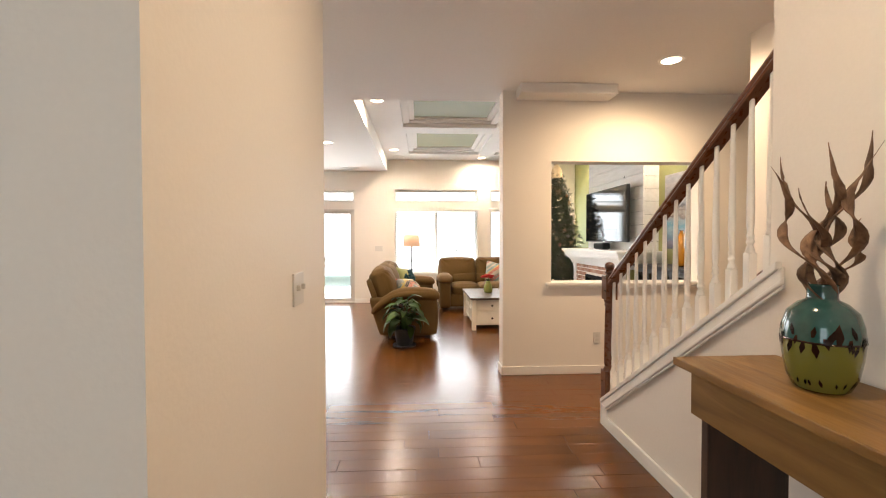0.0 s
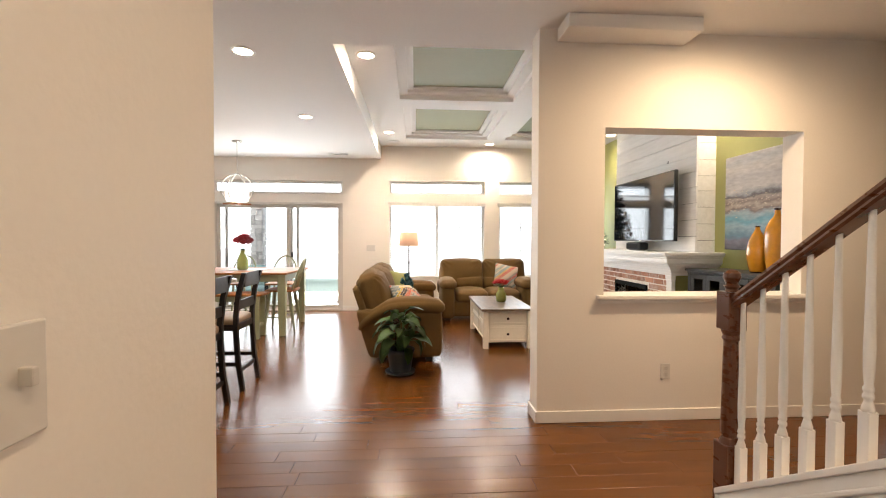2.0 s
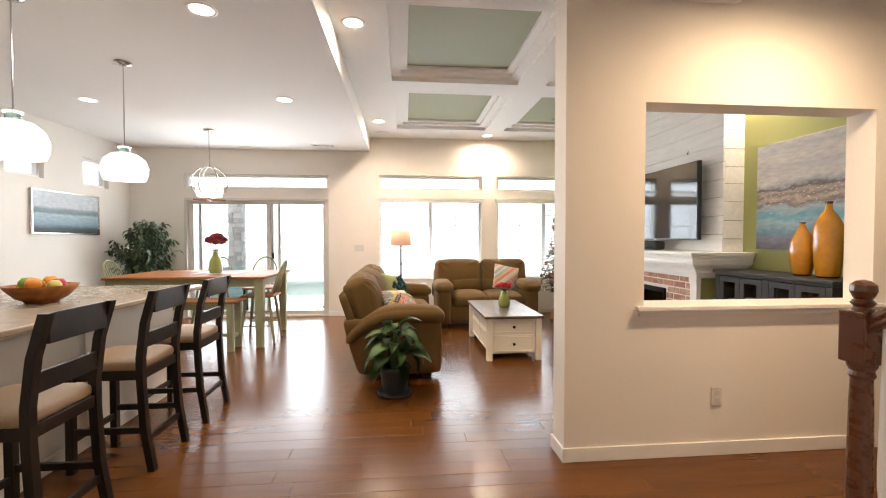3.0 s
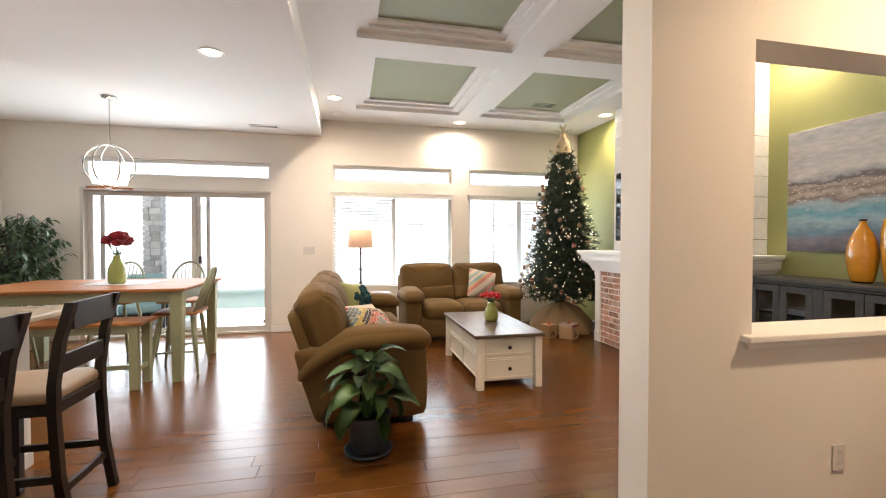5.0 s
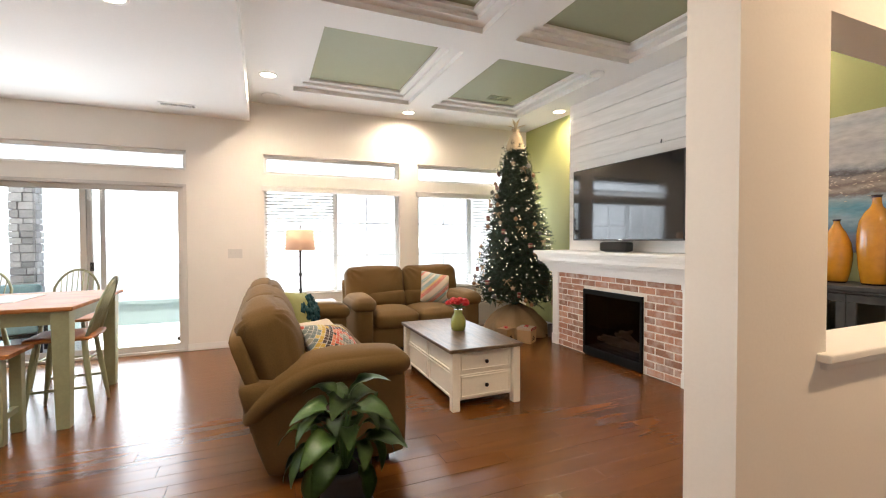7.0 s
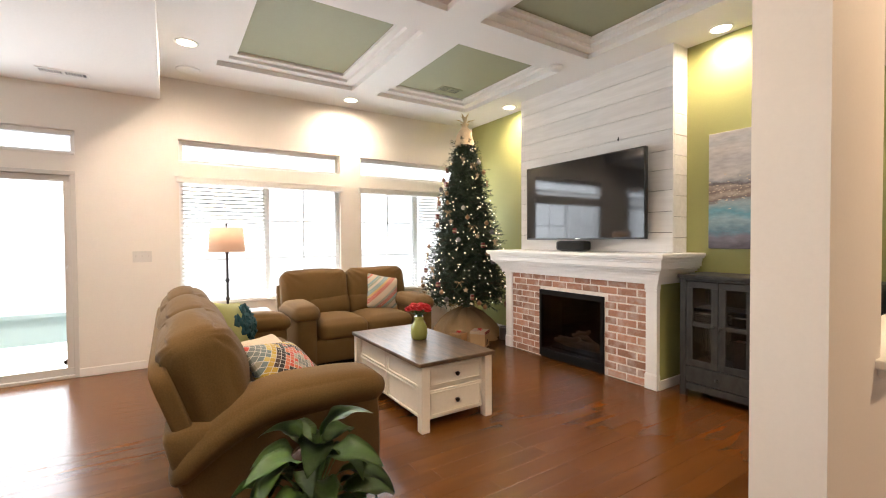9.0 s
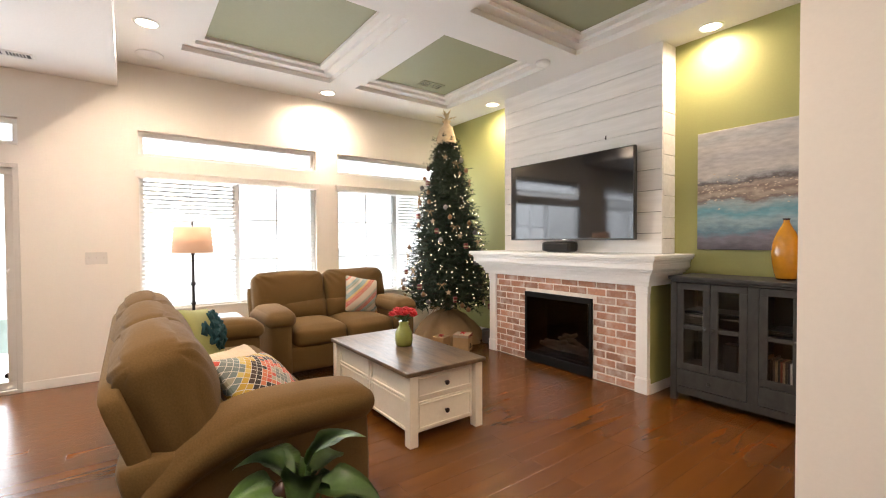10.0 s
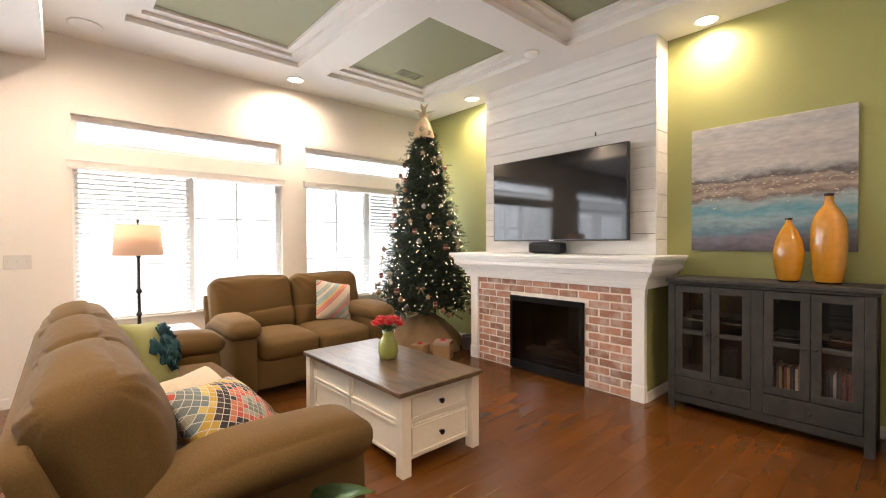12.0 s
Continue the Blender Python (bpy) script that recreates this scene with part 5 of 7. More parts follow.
for a, c in zip(rings, rings[1:] + rings[:1]):
    for i in range(n):
        b.faces.new((a[i], a[(i + 1) % n], c[(i + 1) % n], c[i]))
part("shade", b, shade_material("peach_linen_shade", (0.85, 0.52, 0.33), 0.35), lampt, "peach linen drum shade", smooth=True)
b = bmesh.new()
lathe(b, [(0.004, 0.84), (0.004, 0.88), (0.010, 0.885), (0.010, 0.90), (0.003, 0.91)], 10)
tube(b, [(-0.15, 0, 0.85), (0.15, 0, 0.85)], 0.002, 5)
tube(b, [(0, -0.15, 0.85), (0, 0.15, 0.85)], 0.002, 5)
part("finial", b, M_IRON, lampt)
# ---- Christmas tree, its ornaments and what lies under it ----
TREE = Vector((3.05, 8.72, 0))
tree = thing("christmas_tree", TREE, "decorated green artificial fir with warm lights", "christmas tree")
M_NEEDLE = material("fir_needle", (0.021, 0.036, 0.015), 0.7, vary=0.35, scale=5, grain=40, bump=0)
M_BARK = material("brown_bark", (0.06, 0.035, 0.02), 0.9, vary=0.3, scale=20, grain=60, bump=0.3)
M_BURLAP = material("burlap", (0.34, 0.22, 0.11), 0.95, vary=0.15, scale=8, grain=160, bump=0.35)
b = bmesh.new()
lathe(b, [(0.05, 0.02), (0.045, 0.5), (0.03, 1.6), (0.012, 2.62)], 10)
part("trunk", b, M_BARK, tree, smooth=True)


def tree_radius(z):
    return 0.05 + 0.62 * max(0.0, (2.74 - z) / 2.2) ** 0.68


rng = random.Random(11)
verts, faces = [], []
tips = []
z = 0.60
while z < 2.68:
    count = max(5, int(26 * (tree_radius(z) / 0.62) ** 0.8))
    for k in range(count):
        a = 2 * math.pi * (k + rng.random() * 0.9) / count
        zz = z + rng.uniform(-0.05, 0.05)
        length = tree_radius(zz) * rng.uniform(0.78, 1.12)
        out = Vector((math.cos(a), math.sin(a), 0))
        lift = rng.uniform(-0.02, 0.30) + (0.14 if z < 0.8 else 0.0)
        path = [out * length * t + Vector((0, 0, zz + length * (lift * t - 0.32 * t * t))) for t in (0.12, 0.4, 0.7, 1.0)]
        tips.append((path[-1], a, zz))
        side = Vector((-out.y, out.x, 0))
        # sprays of needles along the limb and on short side shoots
        shoots = [(path[0], path[-1], 1.0)]
        for t0 in (0.45, 0.62, 0.8):
            base = out * length * t0 + Vector((0, 0, zz + length * (lift * t0 - 0.32 * t0 * t0)))
            for s in (-1, 1):
                shoots.append((base, base + (out * 0.6 + side * s * 0.8 + Vector((0, 0, rng.uniform(-0.25, 0.3)))) * rng.uniform(0.08, 0.15), 0.8))
        for p0, p1, fat in shoots:
            d = (p1 - p0)
            ln = d.length
            d.normalize()
            u = d.cross(Vector((0, 0, 1))).normalized()
            v = d.cross(u)
            for q in range(max(10, int(ln / 0.0095))):
                t = rng.random()
                if ln > 0.3 and t < 0.35:
                    t = 0.35 + 0.65 * t
                ang = rng.uniform(0, 2 * math.pi)
                w = u * math.cos(ang) + v * math.sin(ang)
                root = p0 + d * ln * t
                tip = root + (w * 0.8 + d * 0.6) * rng.uniform(0.030, 0.055) * fat
                cross = d.cross(w).normalized() * 0.0036
                i = len(verts)
                verts += [root - cross, root + cross, tip]
                faces.append((i, i + 1, i + 2))
    z += 0.082
me = bpy.data.meshes.new("needles")
me.from_pydata([tuple(v) for v in verts], [], faces)
me.materials.append(M_NEEDLE)
ob = new("needles", me)
ob.parent = tree
tagged(ob, kind="stuff")
b = bmesh.new()
for tip, a, zz in tips:
    tube(b, [(0, 0, zz), tuple(tip * 0.5 + Vector((0, 0, zz * 0.5 + 0.01))), tuple(tip)], 0.005, 4, taper=[1.2, 0.9, 0.4])
tagged(part("bough", b, M_BARK, tree), kind="stuff")
# inner shade of dense boughs
verts, faces = [], []
for _ in range(9000):
    zz = rng.uniform(0.5, 2.6)
    r, a = tree_radius(zz) * rng.uniform(0.2, 0.75), rng.uniform(0, 2 * math.pi)
    c = Vector((r * math.cos(a), r * math.sin(a), zz - 0.1 * r))
    d = Vector((rng.gauss(0, 1), rng.gauss(0, 1), rng.gauss(0, 0.6))).normalized() * 0.075
    e = d.cross(Vector((rng.gauss(0, 1), rng.gauss(0, 1), rng.gauss(0, 1)))).normalized() * 0.012
    i = len(verts)
    verts += [c - d, c + e, c + d, c - e]
    faces.append((i, i + 1, i + 2, i + 3))
me = bpy.data.meshes.new("inner_needles")
me.from_pydata([tuple(v) for v in verts], [], faces)
me.materials.append(M_NEEDLE)
ob = new("inner_needles", me)
ob.parent = tree
tagged(ob, kind="stuff")
b = bmesh.new()
M_BULB = glow("warm_fairy_light", (1.0, 0.78, 0.50), 6.5)
for _ in range(420):
    zz = 0.56 + 2.1 * (1 - math.sqrt(rng.random()) * 0.985) if rng.random() < 0.65 else rng.uniform(0.5, 2.6)
    a, r = rng.uniform(0, 2 * math.pi), tree_radius(zz) * rng.uniform(0.86, 1.03)
    bmesh.ops.create_icosphere(b, subdivisions=1, radius=rng.uniform(0.0036, 0.0050), matrix=Matrix.Translation((r * math.cos(a), r * math.sin(a), zz - 0.10 * r)))
tagged(part("string_lights", b, M_BULB, tree, "warm white fairy lights"), kind="stuff")

M_ORN = [material("ornament", c, 0.3, vary=0.1, bump=0.01, metal=m) for c, m in (((0.16, 0.025, 0.02), 0.0), ((0.24, 0.13, 0.06), 0.3), ((0.30, 0.28, 0.26), 0.9), ((0.36, 0.26, 0.15), 0.0), ((0.12, 0.11, 0.11), 0.4))]


def star_into(b, r, thick):
    top = [b.verts.new((r * (1 if i % 2 == 0 else 0.42) * math.sin(math.pi * i / 5), 0, r * (1 if i % 2 == 0 else 0.42) * math.cos(math.pi * i / 5))) for i in range(10)]
    f, k = b.verts.new((0, -thick, 0)), b.verts.new((0, thick, 0))
    for i in range(10):
        b.faces.new((top[i], top[(i + 1) % 10], f))
        b.faces.new((top[(i + 1) % 10], top[i], k))


for i in range(58):
    zz = 0.55 + 1.9 * ((i * 0.618) % 1.0) ** 1.25
    a = radians(130 + 190 * ((i * 0.7548) % 1.0))
    r = tree_radius(zz) * rng.uniform(0.95, 1.04)
    kind = i % 5
    names = ("star_ornament", "ball_ornament", "bow_ornament", "lantern_ornament", "ball_ornament")
    labels = ("small wooden star hanging on the tree", "small round bauble hanging on the tree", "burlap ribbon bow tied on the tree", "red and tan parcel ornament on the tree", "small round bauble hanging on the tree")
    o = thing(names[kind], TREE + Vector((r * math.cos(a), r * math.sin(a), zz - 0.1 * r)), labels[kind], "ornament", "ornaments on the tree", math.degrees(a) + 90)
    b = bmesh.new()
    if kind == 0:
        star_into(b, 0.04, 0.008)
        part("star", b, M_ORN[3], o)
    elif kind in (1, 4):
        lathe(b, [(0.001, -0.03), (0.018, -0.024), (0.029, -0.008), (0.029, 0.008), (0.018, 0.024), (0.007, 0.03), (0.007, 0.037), (0.001, 0.038)], 14)
        part("bauble", b, M_ORN[1] if i % 3 else M_ORN[2 if kind == 1 else 4], o, smooth=True)
    elif kind == 2:
        for s in (-1, 1):
            tube(b, [(0, 0, 0), (s * 0.03, -0.012, 0.022), (s * 0.055, 0, 0.008), (s * 0.03, 0.008, -0.004), (0, 0, 0)], 0.010, 5, flat=0.3)
            tube(b, [(0, 0, 0), (s * 0.02, -0.005, -0.03), (s * 0.035, 0, -0.06)], 0.009, 5, flat=0.3)
        part("bow", b, M_BURLAP, o)
    else:
        box(b, -0.022, 0.022, -0.022, 0.022, -0.035, 0.03, bevel=0.005)
        part("body", b, M_ORN[0], o)
        part("band", boxes((-0.0235, 0.0235, -0.0235, 0.0235, -0.014, 0.0)), M_ORN[3], o)
# topper
top = thing("tree_topper", TREE + Vector((0, 0, 2.62)), "burlap sack topper with a star-shaped bow", "tree topper")
b = bmesh.new()
n = 22
prof = [(0.13, 0.0), (0.125, 0.05), (0.105, 0.14), (0.085, 0.20), (0.045, 0.25), (0.04, 0.27), (0.06, 0.30)]
rings = []
for j, (r, zz) in enumerate(prof):
    rings.append([b.verts.new((r * (1 + 0.09 * math.sin(5 * t + j) + 0.04 * math.sin(11 * t)) * math.cos(t), r * (1 + 0.09 * math.sin(5 * t + j) + 0.04 * math.sin(11 * t)) * math.sin(t), zz)) for t in [2 * math.pi * i / n for i in range(n)]])
for a_, c_ in zip(rings, rings[1:]):
    for i in range(n):
        b.faces.new((a_[i], a_[(i + 1) % n], c_[(i + 1) % n], c_[i]))
M_TOPPER = material("pale_burlap", (0.58, 0.46, 0.30), 0.95, vary=0.15, scale=12, grain=160, bump=0.35)
part("sack", b, M_TOPPER, top, smooth=True)
b = bmesh.new()
for i in range(9):
    t = 2 * math.pi * i / 9
    leaf_into(b, pose(0, 0, 0.30, 0, 0, math.degrees(t)) @ pose(0, 0, 0, 0, -35 - 40 * (i % 2), 0), 0.16, 0.05, 0.3, 5)
part("bow_loops", b, M_TOPPER, top, smooth=True)
# skirt: a gathered burlap sack round the foot
skirt = thing("tree_skirt", TREE, "brown burlap sack round the foot of the tree", "tree skirt")
b = bmesh.new()
n = 48
rings = []
for j, (r, zz) in enumerate(((0.46, 0.004), (0.465, 0.025), (0.445, 0.08), (0.40, 0.16), (0.33, 0.25), (0.24, 0.33), (0.12, 0.39), (0.055, 0.42))):
    rings.append([b.verts.new(((r + 0.03 * min(1, r * 3) * math.sin(9 * t + 0.6 * j) + 0.02 * math.sin(17 * t)) * math.cos(t), (r + 0.03 * min(1, r * 3) * math.sin(9 * t + 0.6 * j)) * math.sin(t), zz)) for t in [2 * math.pi * i / n for i in range(n)]])
for a_, c_ in zip(rings, rings[1:]):
    for i in range(n):
        b.faces.new((a_[i], a_[(i + 1) % n], c_[(i + 1) % n], c_[i]))
part("cloth", b, M_BURLAP, skirt, smooth=True)
M_KRAFT = material("kraft_board", (0.42, 0.27, 0.13), 0.8, vary=0.08, scale=15, grain=80, bump=0.05)
M_TARTAN = patch_material("red_tartan", [(0.30, 0.02, 0.02), (0.20, 0.02, 0.02), (0.40, 0.10, 0.06)], 0.02, (0.45, 0.35, 0.25), 0)
for x, y, w, d, hh, turn, top_mat in ((2.86, 8.16, 0.19, 0.19, 0.20, 35, M_TARTAN), (2.62, 8.28, 0.17, 0.15, 0.18, 25, M_KRAFT)):
    g = thing("gift_box", (x, y, 0), "kraft gift box with a ribbon under the tree", "gift box", "gifts under the tree", turn)
    part("box", boxes((-w / 2, w / 2, -d / 2, d / 2, 0, hh - 0.03), bevel=0.003), M_KRAFT, g)
    part("lid", boxes((-w / 2 - 0.004, w / 2 + 0.004, -d / 2 - 0.004, d / 2 + 0.004, hh - 0.035, hh), bevel=0.003), top_mat, g)
    b = bmesh.new()
    for i in range(10):
        t = i * 36
        leaf_into(b, pose(0, 0, hh, 0, 0, t) @ pose(0, 0, 0, 0, -30 - 30 * (i % 2), 0), 0.05, 0.03, 0.8, 4)
    part("ribbon_bow", b, M_RED, g, smooth=True)
    part("print", boxes((-0.04, 0.04, -d / 2 - 0.0015, -d / 2, 0.055, 0.065), (-0.045, 0.045, -d / 2 - 0.0015, -d / 2, 0.035, 0.048), (-0.02, 0.02, -d / 2 - 0.0015, -d / 2, 0.07, 0.09)), M_BARK, g, "dark printed bars")
can = thing("metal_bucket", (3.37, 8.28, 0), "small dark patterned tin behind the fireplace post", "bucket")
b = bmesh.new()
lathe(b, [(0.065, 0), (0.068, 0.01), (0.072, 0.15), (0.076, 0.165), (0.066, 0.166), (0.06, 0.02)], 20)
part("tin", b, M_ORN[4], can, smooth=True)
part("rim", boxes((-0.01, 0.01, -0.076, -0.07, 0.14, 0.17)), M_CHROME, can)

# ---- plants ----
M_LILY = material("lily_leaf", (0.060, 0.118, 0.021), 0.42, vary=0.3, scale=9, grain=60, bump=0.04, random_hue=0.25)
M_SOIL = material("soil", (0.03, 0.02, 0.014), 0.95, vary=0.3, scale=30, grain=90, bump=0.4)
M_POT = material("slate_pot", (0.045, 0.055, 0.065), 0.4, vary=0.12, scale=8, bump=0.02)
lily = thing("potted_plant", (0.048, 5.575, 0), "broad-leaved lily in a dark slate pot", "potted plant")
b = bmesh.new()
lathe(b, [(0.095, 0.02), (0.105, 0.03), (0.130, 0.20), (0.140, 0.215), (0.142, 0.245), (0.130, 0.246), (0.122, 0.20)], 30)
part("pot", b, M_POT, lily, smooth=True)
b = bmesh.new()
lathe(b, [(0.12, 0), (0.145, 0.006), (0.152, 0.025), (0.146, 0.026), (0.12, 0.012)], 30)
part("saucer", b, M_POT, lily, smooth=True)
b = bmesh.new()
lathe(b, [(0.123, 0.20), (0.08, 0.215), (0.001, 0.22)], 20)
part("soil", b, M_SOIL, lily)
rng = random.Random(21)
leaf_mesh = []
for ln, wd, bend in ((0.23, 0.125, 0.95), (0.20, 0.115, 1.1), (0.245, 0.13, 0.85), (0.18, 0.10, 1.0)):
    b = bmesh.new()
    leaf_into(b, Matrix(), ln, wd * 1.08, bend, 14)
    me = bpy.data.meshes.new("leaf")
    bmesh.ops.solidify(b, geom=b.faces[:], thickness=0.0008)
    for f in b.faces:
        f.smooth = True
    b.to_mesh(me)
    b.free()
    me.materials.append(M_LILY)
    leaf_mesh.append(me)
for i in range(34):
    a = i * 2.399 + rng.uniform(-0.2, 0.2)
    u = (i + 0.5) / 34
    reach = 0.03 + 0.135 * u * rng.uniform(0.8, 1.1)
    hh = 0.57 - 0.29 * u + rng.uniform(-0.04, 0.04)
    end = Vector((reach * math.cos(a), reach * math.sin(a), hh))
    b = bmesh.new()
    tube(b, [(0.02 * math.cos(a), 0.02 * math.sin(a), 0.21), tuple(end * 0.55 + Vector((0, 0, 0.14))), tuple(end)], 0.004, 5, taper=[1.3, 1, 0.7])
    part("stem", b, M_STEM, lily)
    ob = new("leaf", leaf_mesh[i % 4])
    ob.parent = lily
    ob.matrix_basis = Matrix.Translation(end) @ pose(0, 0, 0, 0, 0, math.degrees(a)) @ pose(0, 0, 0, rng.uniform(-25, 25), -58 + 66 * u + rng.uniform(-14, 14), 0)

b = bmesh.new()
lathe(b, [(0.006, 0.30), (0.007, 0.50), (0.012, 0.53), (0.035, 0.555), (0.042, 0.585), (0.036, 0.612), (0.012, 0.63), (0.002, 0.632)], 16)
wg = part("watering_globe", b, M_DKGLAZE, None, smooth=True)
wg.location = (0.0, 5.575, -0.08)
tagged(wg, "dark glass watering globe stuck in the plant pot", "watering globe")

ficus = thing("ficus_tree", (-3.92, 8.95, 0), "bushy green ficus in a basket by the wall", "potted plant")
b = bmesh.new()
lathe(b, [(0.13, 0), (0.16, 0.04), (0.17, 0.24), (0.165, 0.28), (0.15, 0.281), (0.14, 0.22)], 22)
part("basket", b, M_BURLAP, ficus, smooth=True)
M_FICUS = material("ficus_leaf", (0.032, 0.062, 0.018), 0.42, vary=0.4, scale=4, grain=30, bump=0.02)
b = bmesh.new()
for k in range(3):
    tube(b, [(0.03 * math.cos(2.1 * k), 0.03 * math.sin(2.1 * k), 0.2), (0.05 * math.cos(2.1 * k + 1), 0.05 * math.sin(2.1 * k + 1), 0.6), (0.10 * math.cos(2.1 * k + 2), 0.10 * math.sin(2.1 * k + 2), 1.25)], 0.016, 7, taper=[1.2, 1, 0.5])
part("trunk", b, M_BARK, ficus)
b, bb = bmesh.new(), bmesh.new()
for i in range(130):
    a, hh = rng.uniform(0, 2 * math.pi), rng.uniform(0.72, 1.66)
    reach = 0.40 * math.sin(math.pi * min(1, (hh - 0.5) / 1.3)) ** 0.7 * rng.uniform(0.5, 1.15)
    tip = Vector((reach * math.cos(a), reach * math.sin(a), hh))
    tip.x = max(tip.x, -0.42)
    tip.y = min(tip.y, 0.36)
    root = Vector((tip.x * 0.2, tip.y * 0.2, hh - 0.22))
    tube(bb, [tuple(root), tuple(tip)], 0.003, 4)
    for q in range(9):
        t = 0.3 + 0.7 * q / 8
        p = root.lerp(tip, t)
        leaf_into(b, Matrix.Translation(p) @ pose(0, 0, 0, rng.uniform(-40, 40), rng.uniform(-10, 50), math.degrees(a) + rng.uniform(-110, 110)), rng.uniform(0.08, 0.14), rng.uniform(0.038, 0.058), 0.5, 3)
part("twig", bb, M_BARK, ficus)
part("crown", b, M_FICUS, ficus, smooth=True)

# ---- kitchen island, fruit, stools ----
M_ISLAND = material("island_panel", (0.66, 0.64, 0.60), 0.45, vary=0.04, scale=3, bump=0.01)
IS_X0, IS_X1, IS_Y0, IS_Y1 = -2.88, -1.69, 2.95, 5.95
isl = thing("kitchen_island", (0, 0, 0), "white kitchen island with a pale stone worktop", "kitchen island")
part("worktop", boxes((IS_X0, IS_X1, IS_Y0, IS_Y1, 0.885, 0.92), bevel=0.008), M_STONE, isl, "pale polished stone worktop")
part("body", boxes((IS_X0 + 0.03, -1.90, IS_Y0 + 0.05, IS_Y1 - 0.12, 0.0, 0.885)), M_ISLAND, isl)
part("skirting", boxes((-1.90, -1.886, IS_Y0 + 0.05, IS_Y1 - 0.12, 0, 0.09), bevel=0.003), M_ISLAND, isl)
for y in (3.6, 4.35, 5.1):
    part("panel_frame", boxes((-1.90, -1.885, y - 0.33, y + 0.33, 0.82, 0.87), (-1.90, -1.885, y - 0.33, y - 0.27, 0.12, 0.82), bevel=0.002), M_ISLAND, isl)
bowl = thing("fruit_bowl", (-2.25, 4.92, 0.92), "turned wooden bowl full of fruit", "fruit bowl")
b = bmesh.new()
lathe(b, [(0.085, 0), (0.09, 0.012), (0.13, 0.032), (0.180, 0.088), (0.195, 0.115), (0.186, 0.115), (0.155, 0.075), (0.07, 0.034), (0.01, 0.032)], 32)
part("bowl", b, M_TABLETOP, bowl, smooth=True)
for name, col, x, y, r in (("apple", (0.45, 0.02, 0.02), 0.07, 0.02, 0.0456), ("apple", (0.20, 0.36, 0.03), -0.05, -0.03, 0.0468), ("orange", (0.70, 0.24, 0.01), 0.0, 0.06, 0.0456), ("pear", (0.50, 0.42, 0.08), 0.095, -0.04, 0.0396), ("orange", (0.68, 0.26, 0.02), 0.02, -0.08, 0.0432), ("lime", (0.16, 0.30, 0.02), -0.10, 0.04, 0.0360)):
    fr = part(name, (lambda q: (lathe(q, [(0.001, -r), (r * 0.6, -r * 0.85), (r, -0.1 * r), (r * 0.95, r * 0.35), (r * 0.55, r * 0.88), (0.1 * r, r * 0.8)], 16), q)[1])(bmesh.new()), material(name + "_skin", col, 0.35, vary=0.2, scale=20, bump=0.03), smooth=True)
    fr.location = (-2.25 + x * 1.2, 4.92 + y * 1.2, 0.92 + 0.112 + (0.012 if abs(x) < 0.06 else 0.0))
    tagged(fr, f"ripe {name} lying in the wooden bowl", "fruit", "fruit in the bowl")
ban = thing("banana", (-2.25, 4.92, 1.03), "yellow banana on top of the fruit bowl", "fruit", "fruit in the bowl")
b = bmesh.new()
tube(b, [(-0.02 + 0.09 * math.sin(t), -0.05 + 0.02 * t, 0.06 * math.cos(t * 1.3) - 0.02) for t in (-1, -0.6, -0.2, 0.2, 0.6, 1)], 0.018, 8, taper=[0.35, 0.9, 1, 1, 0.85, 0.3])
part("skin", b, material("banana_skin", (0.62, 0.40, 0.03), 0.5, vary=0.15, scale=20, bump=0.02), ban, smooth=True)


